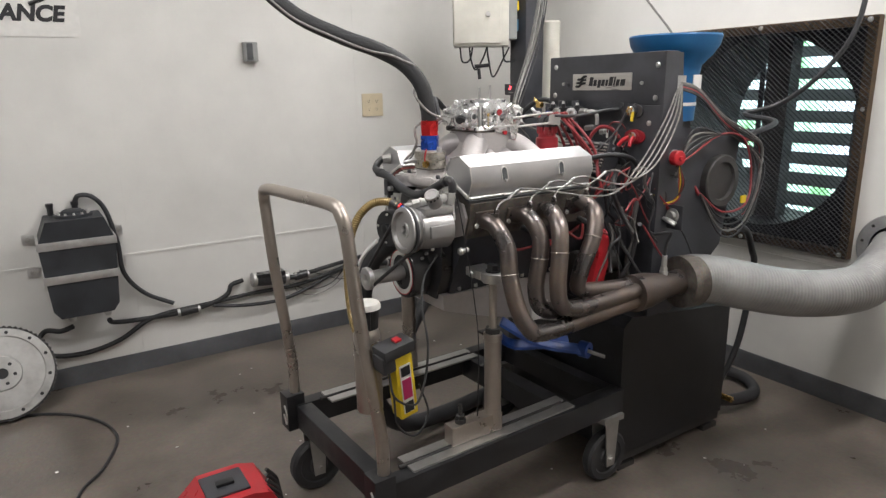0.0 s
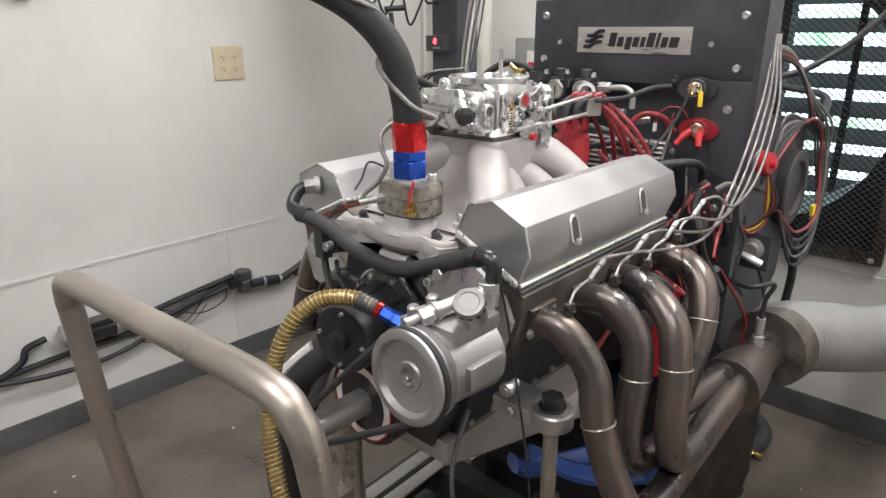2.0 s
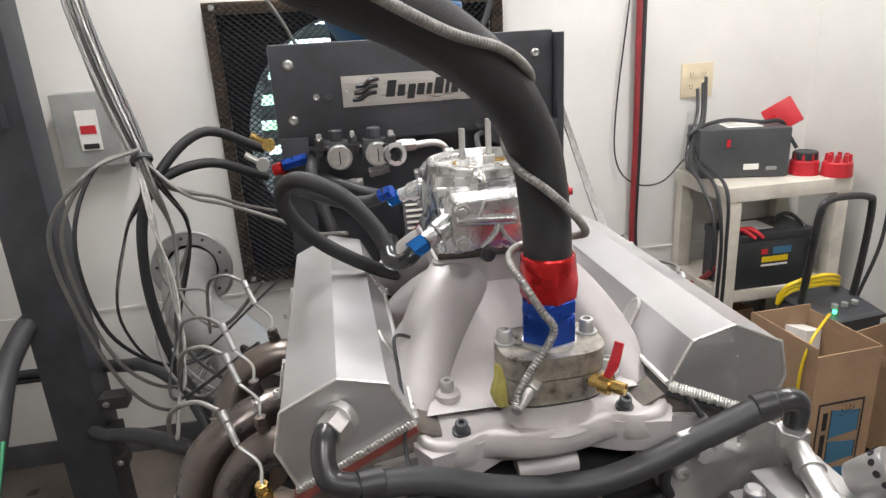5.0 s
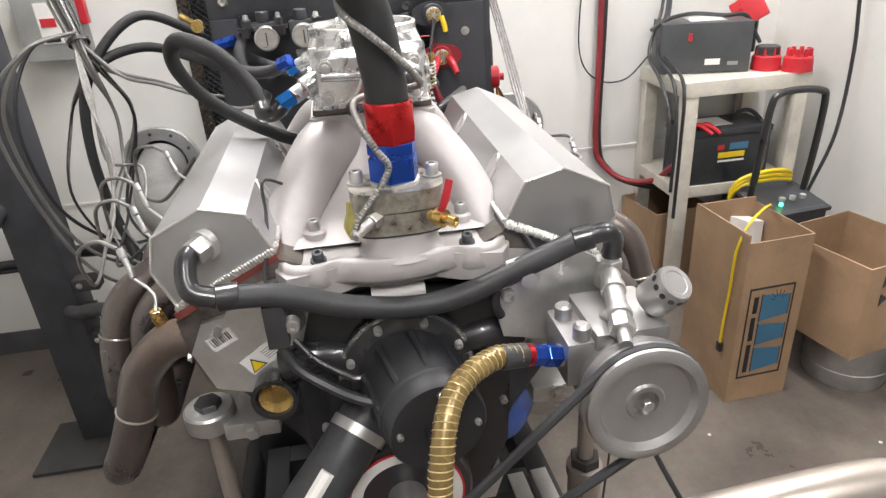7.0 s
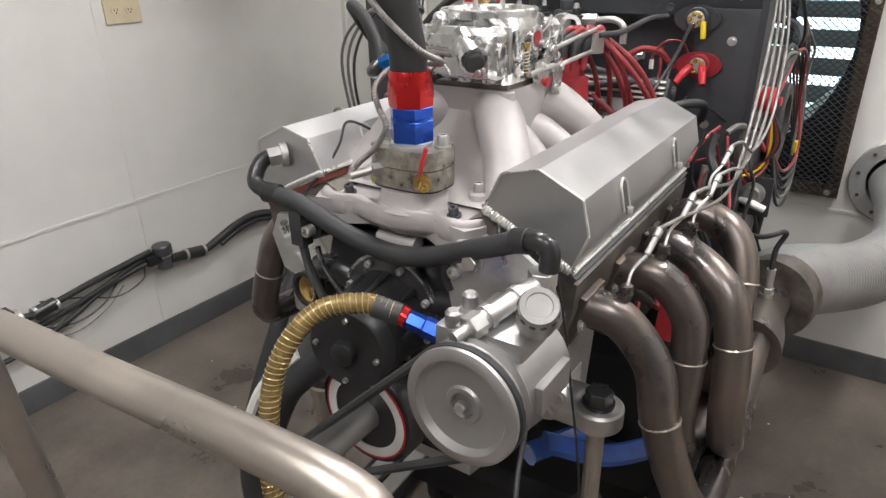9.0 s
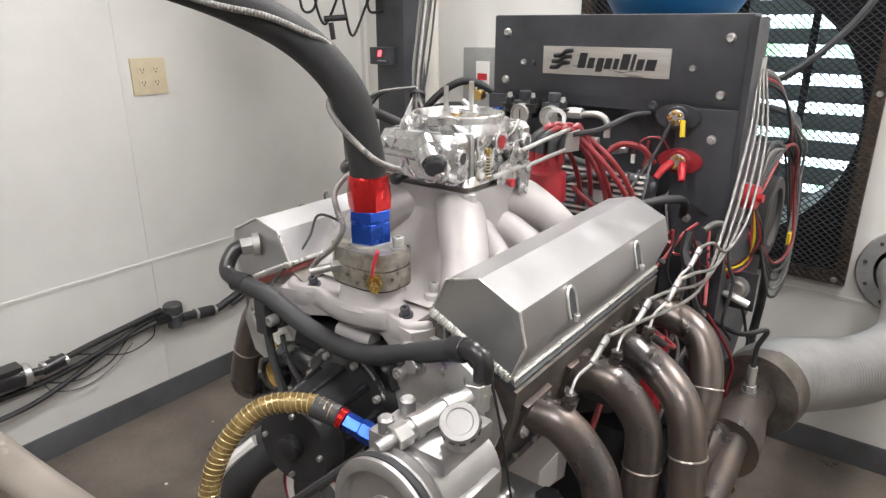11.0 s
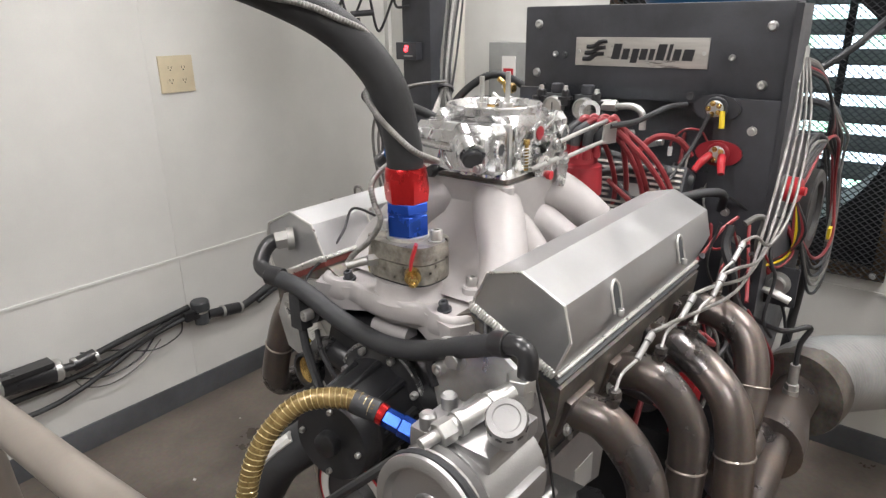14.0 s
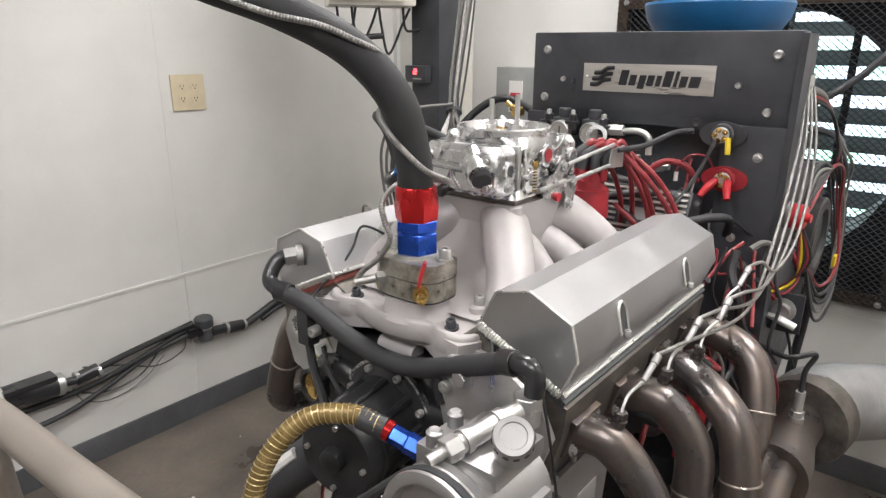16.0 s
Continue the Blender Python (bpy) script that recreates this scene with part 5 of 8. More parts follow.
    loft(co, [[Vector(V(2.40, 0.368 + 0.058 * math.cos(a), 0.690 + 0.058 * math.sin(a))) for a in [2 * math.pi * k / 28 for k in range(28)]],
              [Vector(V(2.46, 0.368 + 0.055 * math.cos(a), 0.690 + 0.055 * math.sin(a))) for a in [2 * math.pi * k / 28 for k in range(28)]],
              [Vector(V(2.54, 0.370 + 0.040 * math.cos(a), 0.690 + 0.040 * math.sin(a))) for a in [2 * math.pi * k / 28 for k in range(28)]],
              [Vector(V(2.66, 0.374 + 0.040 * math.cos(a), 0.692 + 0.040 * math.sin(a))) for a in [2 * math.pi * k / 28 for k in range(28)]]])
    part("collector", co, HEADER, hdr, "merged header collector")
    o2 = Vector(V(2.535, 0.372, 0.728))
    part("oxygen_sensor", cyl(hexa(cyl(B(), o2, o2 + Vector((0, 0, 0.012)), 0.013), o2 + Vector((0, 0, 0.012)), o2 + Vector((0, 0, 0.024)), 0.012), o2 + Vector((0, 0, 0.024)), o2 + Vector((0, 0, 0.062)), 0.0085), STEEL, hdr, "steel oxygen sensor")
    part("sensor_lead", sweep(B(), [o2 + Vector((0, 0, 0.06)), o2 + Vector((0.006, 0, 0.10)), o2 + Vector((0.01, sgn * 0.01, 0.135)), o2 + Vector((-0.012, -sgn * 0.03, 0.125)), o2 + Vector((0.05, -sgn * 0.10, 0.11))], 0.0048, 8, 8), CABLE, hdr)
    # duct to the wall
    if sgn < 0:
        dp = [V(2.615, 0.372, 0.690), (2.73, 2.343, 0.684), (3.02, 2.212, 0.615), (3.27, 2.130, 0.605), (3.44, 2.128, 0.650), (3.602, 2.16, 0.688)]
        dlab = "large silver flexible exhaust duct from header to wall"
    else:
        dp = [V(2.60, 0.372, 0.690), V(2.75, 0.39, 0.69), V(3.0, 0.48, 0.66), V(3.26, 0.62, 0.64), V(3.44, 0.68, 0.66), (3.602, 3.425, 0.689)]
        dlab = "large silver flexible exhaust duct behind the engine"
    du = thing("exhaust_duct", dp[2], dlab, "duct", "exhaust ducts")
    part("hose", sweep(B(), dp, 0.079, 32, 10, ripple=(0.0013, 0.012)), DUCT, du, "ribbed silver duct hose")
    e0, e1 = Vector(dp[0]), Vector(dp[1])
    t = (e1 - e0).normalized()
    part("duct_collar", lathe(B(), e0 - t * 0.004, t, [(0.0, 0.042), (0.0, 0.083), (0.010, 0.085), (0.06, 0.083), (0.06, 0.077), (0.01, 0.075), (0.01, 0.042)], 32), GRIMESHADE, du, "grimy steel reducer collar")
    ec = Vector(dp[-1])
    en = FW.to_3x3() @ Vector((-1, 0, 0))
    fl = FW @ Vector((0.0, (FW.inverted() @ ec).y, ec.z))
    part("wall_flange", lathe(B(), fl, en, [(0, 0.0), (0, 0.134), (0.012, 0.134), (0.016, 0.130), (0.016, 0.088), (0.0, 0.086)], 36), DUCT, du, "dull grey wall flange")
    a_, u_, w_ = frame_of(en)
    for k in range(10):
        a = 2 * math.pi * k / 10
        bolt(du, fl + en * 0.014 + (u_ * math.cos(a) + w_ * math.sin(a)) * 0.112, en, 0.006, DIRTY)

# oil-vapour hose across the front of the engine
vh = thing("breather_hose", (1.87, YC, 1.0), "black rubber breather hose draped across the engine front", "hose")
hp = [(1.872, 2.936, 1.088), (1.845, 2.945, 1.068), (1.838, 2.915, 1.052), (1.844, 2.86, 1.044), (1.848, 2.79, 1.018), (1.849, 2.72, 1.006), (1.848, 2.66, 1.015), (1.846, 2.59, 1.043), (1.843, 2.535, 1.066)]
part("hose", sweep(B(), hp[2:], 0.0123, 16, 10), RUBBER, vh)
part("elbow", sweep(B(), [(1.888, 2.928, 1.09), (1.862, 2.942, 1.086), (1.842, 2.940, 1.062), (1.838, 2.915, 1.052)], 0.0108, 16, 8), GLOSSBLK, vh, "gloss black elbow")
part("collar", cyl(B(), (1.838, 2.917, 1.052), (1.842, 2.895, 1.051), 0.0138, seg=18, cham=0.001), GLOSSBLK, vh)
part("elbow", sweep(B(), [hp[-1], (1.841, 2.515, 1.070), (1.841, 2.505, 1.062), (1.842, 2.505, 1.040)], 0.0108, 16, 8), GLOSSBLK, vh, "gloss black elbow")
part("collar", cyl(B(), (1.845, 2.548, 1.062), (1.842, 2.528, 1.067), 0.0138, seg=18, cham=0.001), GLOSSBLK, vh)
part("cover_nut", hexa(cyl(B(), (1.890, 2.925, 1.09), (1.882, 2.930, 1.09), 0.0165, seg=20), (1.884, 2.928, 1.09), (1.868, 2.938, 1.088), 0.0138), STEEL, vh, "steel hex fitting")

# amber suction hose from pump to catch can
gh = thing("suction_hose", (1.66, 2.72, 0.8), "translucent amber ribbed suction hose", "hose")
GP = [(1.750, 2.632, 0.996), (1.738, 2.665, 1.004), (1.708, 2.704, 0.997), (1.672, 2.724, 0.960), (1.648, 2.730, 0.90), (1.625, 2.715, 0.81), (1.602, 2.65, 0.715), (1.585, 2.58, 0.675), (1.577, 2.545, 0.668)]
part("hose", sweep(B(), GP, 0.0110, 20, 12), GOLD, gh)
# wire helix that shows through the hose wall
line = smooth_line(GP, 24)
u = Vector((0, 0, 1))
coil, run = [], 0.0
for i in range(1, len(line)):
    t = (line[i] - line[i - 1]).normalized()
    u = (u - t * u.dot(t)).normalized()
    w = t.cross(u)
    steps = max(1, int((line[i] - line[i - 1]).length / 0.0003))
    for j in range(steps):
        run += (line[i] - line[i - 1]).length / steps
        a = 2 * math.pi * run / 0.0064
        coil.append(line[i - 1].lerp(line[i], j / steps) + (u * math.cos(a) + w * math.sin(a)) * 0.0110)
part("wire_helix", sweep(B(), coil, 0.00065, 5, raw=True), AMBERWIRE, gh, "pale wire helix")
part("dark_sleeve", cyl(B(), (1.752, 2.629, 0.994), (1.742, 2.655, 1.002), 0.0122, seg=18), RUBBER, gh)
part("end_fitting", cyl(cyl(B(), (1.577, 2.545, 0.668), (1.575, 2.533, 0.665), 0.014), (1.575, 2.533, 0.665), (1.574, 2.526, 0.664), 0.012), BLUEAN, gh)

# big coolant hose from above
ch = thing("coolant_hose", (1.75, 2.72, 1.4), "thick black braided coolant hose arching up from the engine", "hose")
HD = Vector((-0.643, 0.766, 0))
cp = [Vector((NX, NY, z)) + HD * s for s, z in ((0, 1.205), (0.004, 1.25), (0.022, 1.315), (0.072, 1.372), (0.15, 1.414), (0.27, 1.458), (0.42, 1.53), (0.56, 1.66), (0.64, 1.85), (0.66, 2.2), (0.66, 2.7))]
part("hose", sweep(B(), cp, 0.0222, 24, 10), BRAIDBLK, ch)
HN = Vector((-0.766, -0.643, 0))
sp = [(NX - 0.060, NY + 0.050, 1.094), (NX - 0.052, NY + 0.044, 1.108), (NX - 0.043, NY + 0.029, 1.123), (NX - 0.040, NY + 0.014, 1.142), (NX - 0.039, NY + 0.008, 1.158), (NX - 0.038, NY + 0.018, 1.174), (NX - 0.028, NY + 0.030, 1.196), (NX + 0.010, NY + 0.034, 1.212), (NX + 0.034, NY + 0.004, 1.216), (NX + 0.018, NY - 0.034, 1.222)]
sp += [Vector((NX, NY, z)) + HD * s + HN * o for s, z, o in ((-0.012, 1.238, 0.031), (0.014, 1.262, 0.030), (0.034, 1.284, 0.018), (0.043, 1.302, -0.004), (0.028, 1.322, -0.026), (0.030, 1.348, -0.016), (0.040, 1.368, 0.008), (0.066, 1.382, 0.022), (0.105, 1.398, 0.0265), (0.17, 1.413, 0.027), (0.28, 1.455, 0.027), (0.42, 1.522, 0.027), (0.565, 1.652, 0.027))]
part("sensor_lead", sweep(B(), sp, 0.0032, 10, 10, ripple=(0.0007, 0.0036)), WIRE, ch, "armoured steel sensor lead")

# fuel hose loop behind the carburettor
fh = thing("fuel_hose", (2.2, 2.95, 1.2), "black braided fuel hose looping over the valve cover", "hose")
part("hose", sweep(B(), [(2.024, 2.862, 1.198), (2.036, 2.874, 1.220), (2.050, 2.905, 1.254), (2.069, 2.944, 1.270), (2.102, 2.966, 1.256), (2.130, 2.970, 1.228), (2.150, 2.955, 1.195), (2.160, 2.920, 1.160), (2.185, 2.868, 1.120), (2.21, 2.84, 1.10)], 0.0092, 14, 10), BRAIDBLK, fh)
part("hose_end", sweep(B(), [(2.004, 2.833, 1.202), (1.999, 2.846, 1.192), (2.006, 2.860, 1.190), (2.024, 2.862, 1.198), (2.034, 2.858, 1.208)], 0.0088, 14, 6), GLOSSBLK, fh)
part("hose", sweep(B(), [(2.215, 2.842, 1.214), (2.235, 2.862, 1.20), (2.24, 2.90, 1.20), (2.22, 2.95, 1.225), (2.17, 2.975, 1.25)], 0.0088, 12, 8), BRAIDBLK, fh)
part("blue_fitting", hexa(B(), (2.212, 2.836, 1.216), (2.222, 2.852, 1.208), 0.0095), BLUEAN, fh)

# ---- the dynamometer ----
dyno = thing("dynamometer", (2.75, YC, 0.0), "black steel engine dynamometer with a name-plate panel, solenoids and hoses", "dynamometer")
b = B()
prism(b, [(2.48, 0.06), (3.06, 0.06), (3.06, 0.50), (2.52, 0.56), (2.48, 0.53)], 0.60, axes((0, 3.06, 0), (1, 0, 0), (0, 0, 1)))
part("cabinet", b, CARTBLK, dyno, "black painted steel base cabinet", bevel=0.008)
for x in (2.53, 3.0):
    for y in (2.50, 3.02):
        s = B()
        box(s, (x - 0.04, y - 0.04, 0.0), (x + 0.04, y + 0.04, 0.02))
        cyl(s, (x, y, 0.02), (x, y, 0.062), 0.012)
        part("foot", s, DIRTY, dyno)
s = B()
box(s, (2.50, 2.462, 0.03), (3.05, 2.50, 0.06))
part("floor_rail", s, DIRTY, dyno, bevel=0.004)
# name-plate panel
PN = axes((2.625, 2.737, 1.3175), (0, -1, 0), (0, 0, 1))      # x across the panel, y up, z towards the engine front
b = B()
box(b, (-0.268, -0.093, -0.055), (0.268, 0.088, 0.0), PN)
panel = part("panel", b, BLACK, dyno, "black sheet-steel front panel", bevel=0.006)
for x, y in ((-0.234, 0.052), (0.232, 0.046), (-0.236, -0.048), (0.228, -0.055)):
    s = lathe(B(), PN @ Vector((x, y, 0)), (-1, 0, 0), [(0, 0), (0, 0.0095), (0.002, 0.009), (0.005, 0.006), (0.005, 0.003), (0.003, 0)], 16)
    part("bolt", s, STEEL, panel)
for x, y in ((-0.19, -0.008), (-0.168, -0.010), (0.172, -0.008)):
    s = lathe(B(), PN @ Vector((x, y, 0)), (-1, 0, 0), [(0, 0), (0, 0.006), (0.006, 0.0055), (0.006, 0.003), (0.002, 0)], 12)
    part("stud", s, DARKGREY if x > -0.18 and x < 0 else STEEL, panel)
b = B()
box(b, (-0.142, -0.030, 0.0), (0.130, 0.026, 0.0035), PN)
plate = part("name_plate", b, PLATE, panel, "brushed metal name plate", bevel=0.001)
for x in (-0.134, 0.122):
    part("screw", lathe(B(), PN @ Vector((x, -0.002, 0.0035)), (-1, 0, 0), [(0, 0), (0, 0.004), (0.0015, 0.003), (0.0015, 0)], 12), STEEL, plate)
# emblem of three wavy stripes and a row of slanted marks
for k in range(3):
    s = B()
    y = -0.013 + 0.012 * k
    sweep(s, [PN @ Vector((-0.124 + 0.004 * k, y - 0.004, 0.0034)), PN @ Vector((-0.108 + 0.004 * k, y - 0.003, 0.0034)), PN @ Vector((-0.096 + 0.004 * k, y + 0.005, 0.0034)), PN @ Vector((-0.078 + 0.003 * k, y + 0.007, 0.0034))], [0.0045, 0.005, 0.005, 0.004], 6, 5, flat=1.0)
    part("emblem", s, DARKINK, plate)
xs = -0.062
for w, hh, y0 in ((0.017, 0.030, 0), (0.014, 0.021, 0), (0.014, 0.027, -0.006), (0.014, 0.021, 0), (0.010, 0.021, 0), (0.017, 0.030, 0), (0.007, 0.030, 0), (0.014, 0.021, 0), (0.020, 0.021, 0)):
    s = B()
    prism(s, [(xs, -0.016 + y0), (xs + w, -0.016 + y0), (xs + w + hh * 0.2, -0.016 + y0 + hh), (xs + hh * 0.2, -0.016 + y0 + hh)], 0.0006, PN @ pose(0, 0, 0.0036))
    mk = part("letter_bar", s, DARKINK, plate, smooth=False)
    xs += w + 0.0045
# uprights and side plate
b = B()
prism(b, [(2.585, 0.55), (2.70, 0.55), (2.95, 0.75), (3.02, 1.13), (2.70, 1.17), (2.68, 1.40), (2.60, 1.40), (2.60, 1.0)], 0.012, axes((0, 2.468, 0), (1, 0, 0), (0, 0, 1)))
part("side_plate", b, BLACK, dyno, "black steel side plate", bevel=0.003)
b = B()
box(b, (2.60, 2.468, 0.56), (2.612, 2.575, 1.24))
part("upright", b, BLACK, dyno, bevel=0.002)
b = B()
box(b, (2.60, 2.95, 0.56), (2.612, 3.0, 1.24))
part("upright", b, BLACK, dyno, bevel=0.002)
for y, z in ((2.508, 1.185), (2.535, 1.03), (2.508, 0.98)):
    bolt(dyno, (2.60, y, z), (-1, 0, 0), 0.006)
# back plate, absorber drum and bellhousing
b = B()
box(b, (2.70, 2.48, 0.56), (2.72, 2.99, 1.25))
part("back_plate", b, BLACK, dyno, smooth=False)
part("absorber", lathe(B(), (2.72, YC, 0.80), (1, 0, 0), [(0, 0), (0, 0.19), (0.04, 0.21), (0.16, 0.21), (0.2, 0.18), (0.2, 0)], 36), DIRTY, dyno, "grimy black absorber drum")
part("bellhousing", lathe(B(), (2.42, YC, 0.79), (1, 0, 0), [(0, 0), (0, 0.15), (0.03, 0.19), (0.16, 0.16), (0.28, 0.16), (0.28, 0)], 32), BLACK, dyno, "black bellhousing adapter")
part("pedestal", box(B(), (2.62, 2.56, 0.55), (2.95, 2.9, 0.66)), DIRTY, dyno, smooth=False)
b = B()
box(b, (2.604, 2.575, 1.10), (2.607, 2.95, 1.25))
guard = part("clear_guard", b, CLEAR, dyno, "clear plastic guard", smooth=False)
guard.visible_shadow = False
# solenoids on the near upright and beside it
def solenoid(at, colour, label):
    s = B()
    prism(s, [(0.042 * math.cos(a) * (1 if abs(math.cos(a)) > 0.5 else 0.8), 0.024 * math.sin(a)) for a in [2 * math.pi * k / 20 for k in range(20)]], 0.006, axes(at, (0, -1, 0), (0, 0, 1)))
    cyl(s, Vector(at), Vector(at) + Vector((-0.012, 0, 0)), 0.021, seg=20, cham=0.002)
    o = part("solenoid", s, colour, dyno, label)
    part("terminal_face", cyl(B(), Vector(at) + Vector((-0.012, 0, 0)), Vector(at) + Vector((-0.020, 0, 0)), 0.015, seg=18, cham=0.002), STEEL, o)
    for k in range(5):
        a = 2 * math.pi * k / 5
        bolt(o, Vector(at) + Vector((-0.020, 0.010 * math.cos(a), 0.010 * math.sin(a))), (-1, 0, 0), 0.0035, BRASS)


solenoid((2.60, 2.573, 1.222), BLACK, "black round valve with brass terminals")
solenoid((2.60, 2.560, 1.140), REDCAP, "red plastic valve with brass terminals")
for d in (-0.012, 0.010):
    part("red_boot", sweep(B(), [(2.578, 2.560 + d, 1.138), (2.560, 2.562 + d * 1.6, 1.128), (2.548, 2.564 + d * 2.2, 1.112)], [0.007, 0.0075, 0.006], 10, 5), REDPL, dyno)
part("yellow_boot", sweep(B(), [(2.58, 2.558, 1.218), (2.572, 2.554, 1.20), (2.57, 2.553, 1.19)], 0.005, 8, 4), YELLOW, dyno)
part("red_switch", cyl(cyl(B(), (2.665, 2.462, 1.075), (2.660, 2.425, 1.075), 0.024, cham=0.003), (2.660, 2.425, 1.075), (2.659, 2.415, 1.075), 0.008), REDPL, dyno, "round red isolator switch")
part("switch_base", cyl(B(), (2.667, 2.468, 1.075), (2.665, 2.450, 1.075), 0.026), STEEL, dyno)
# distributor / coil block behind the carburettor
IB = pose(2.49, 2.69, 1.075, 0, 24, 0)
b = B()
box(b, (0.0, -0.105, -0.055), (0.06, 0.105, 0.055), IB)
coil = part("ignition_box", b, BLACK, dyno, "black finned ignition box with pale print", bevel=0.004)
for k in range(10):
    for y0, y1 in ((-0.10, -0.045), (0.03, 0.10)) if 2 < k < 7 else ((-0.10, 0.10),):
        s = B()
        box(s, (-0.007, y0, -0.05 + 0.0105 * k), (0.001, y1, -0.046 + 0.0105 * k), IB)
        part("fin", s, PLATE, coil, smooth=False)
b = B()
box(b, (-0.0015, -0.035, -0.012), (-0.0004, 0.022, 0.012), IB)
part("bar", b, GREYBOX, coil, smooth=False)
b = B()
box(b, (-0.0015, -0.035, -0.026), (-0.0004, 0.005, -0.018), IB)
part("bar", b, GREYBOX, coil, smooth=False)
for k, (y, z, l) in enumerate(((2.80, 1.215, 0.03), (2.845, 1.17, 0.026), (2.76, 1.16, 0.03), (2.90, 1.15, 0.03), (2.69, 1.15, 0.02))):
    part("hex_fitting", hexa(hexa(B(), (2.575, y, z), (2.575, y - l, z + 0.004), 0.010), (2.575, y - l, z + 0.004), (2.575, y - l - 0.012, z + 0.005), 0.008), STEEL, dyno)
for k, pts in enumerate((((2.60, 2.94, 1.17), (2.55, 2.90, 1.16), (2.52, 2.83, 1.14), (2.52, 2.74, 1.13), (2.56, 2.66, 1.10)), ((2.60, 2.60, 1.05), (2.54, 2.61, 1.10), (2.50, 2.66, 1.115), (2.46, 2.74, 1.10), (2.44, 2.80, 1.04)), ((2.60, 2.93, 1.22), (2.56, 2.95, 1.18), (2.54, 2.93, 1.10), (2.52, 2.90, 1.0)), ((2.62, 2.55, 1.02), (2.55, 2.53, 1.075), (2.47, 2.55, 1.09), (2.42, 2.60, 1.075)))):
    part("dark_hose", sweep(B(), pts, (0.009, 0.0075, 0.011, 0.008)[k], 10, 8), RUBBER, dyno)
part("red_loop", sweep(B(), [(2.57, 2.60, 1.135), (2.55, 2.62, 1.165), (2.54, 2.655, 1.17), (2.53, 2.68, 1.15), (2.52, 2.70, 1.11)], 0.006, 8, 7), REDWIRE, dyno)
part("grey_sleeve", cyl(B(), (2.535, 2.585, 1.095), (2.50, 2.625, 1.115), 0.0125, seg=14, cham=0.002), DARKGREY, dyno)
for y, z in ((3.02, 1.235), (3.035, 1.20)):
    part("brass_tap", cyl(cyl(B(), (2.60, y, z), (2.58, y, z), 0.012, seg=12), (2.59, y, z), (2.59, y + 0.03, z + 0.02), 0.006, seg=10), BRASS if z > 1.21 else STEEL, dyno)
part("blue_end", hexa(B(), (2.59, 3.0, 1.195), (2.585, 2.955, 1.205), 0.011), BLUEAN, dyno)
part("red_end", cyl(B(), (2.595, 3.015, 1.185), (2.59, 3.0, 1.19), 0.013, seg=14), REDAN, dyno)
part("distributor_cap", lathe(B(), (2.36, YC - 0.015, 1.09), (0, 0, 1), [(0, 0), (0, 0.038), (0.05, 0.036), (0.055, 0.028), (0.075, 0.026), (0.075, 0)], 26), REDCAP, engine, "red distributor cap")
rng = random.Random(5)
for k in range(8):
    a = 2 * math.pi * k / 8
    p = Vector((2.36 + 0.026 * math.cos(a), YC - 0.015 + 0.026 * math.sin(a), 1.165))
    part("tower", cyl(B(), (p.x, p.y, 1.155), (p.x, p.y, 1.178), 0.0075, seg=12, cham=0.001), REDCAP, engine)
    part("black_boot", sweep(B(), [p + Vector((0, 0, 0.012)), p + Vector((0.003, -0.002, 0.034)), p + Vector((0.02, -0.012, 0.048))], [0.0085, 0.0082, 0.006], 10, 5), RUBBER, engine)
    q = Vector((2.44 + 0.02 * (k % 4), YC - 0.17 + 0.075 * (k % 5), 1.02 - 0.01 * k))
    part("plug_lead", sweep(B(), [p + Vector((0.015, -0.009, 0.046)), p + Vector((0.03, -0.02, 0.05)), p.lerp(q, 0.4) + Vector((0.02, -0.03, 0.055)), p.lerp(q, 0.7) + Vector((0.03, -0.02, 0.03)), q], 0.0048, 8, 7), REDWIRE, engine)
# gauge regulators behind the carburettor on the far side
for y in (2.90, 2.83):
    s = B()
    box(s, (2.575, y - 0.022, 1.195), (2.61, y + 0.022, 1.232))
    rg = part("regulator", s, DARKGREY, dyno, bevel=0.003)
    part("gauge", lathe(B(), (2.575, y - 0.004, 1.205), (-1, 0, 0), [(0, 0), (0, 0.023), (0.014, 0.023), (0.016, 0.020), (0.012, 0.019), (0.012, 0)], 24), STEEL, rg)
    part("dial", lathe(B(), (2.5625, y - 0.004, 1.205), (-1, 0, 0), [(0, 0), (0, 0.0185), (0.0004, 0.0185), (0.0004, 0)], 24), PLATE, rg, "white dial")
    nd = B()
    box(nd, (2.5605, y - 0.005, 1.192), (2.5615, y - 0.003, 1.216))
    part("needle", nd, DARKINK, rg, smooth=False)
    part("knob", cyl(B(), (2.59, y, 1.232), (2.59, y, 1.252), 0.013, cham=0.002), BLACK, rg)
for (x, y, z), rr in (((2.57, 2.80, 1.236), 0.012), ((2.57, 2.87, 1.24), 0.010), ((2.575, 2.93, 1.238), 0.012)):
    part("black_valve", lathe(B(), (x, y, z - 0.03), (0, 0, 1), [(0, 0), (0, rr), (0.012, rr), (0.012, rr * 1.6), (0.018, rr * 1.6), (0.018, rr * 0.8), (0.03, rr * 0.8), (0.032, rr * 0.6), (0.032, 0)], 18), GLOSSBLK, dyno)
    part("valve_tip", lathe(B(), (x, y, z + 0.002), (0, 0, 1), [(0, 0), (0, rr * 0.5), (0.008, rr * 0.4), (0.009, 0)], 12), STEEL, dyno)
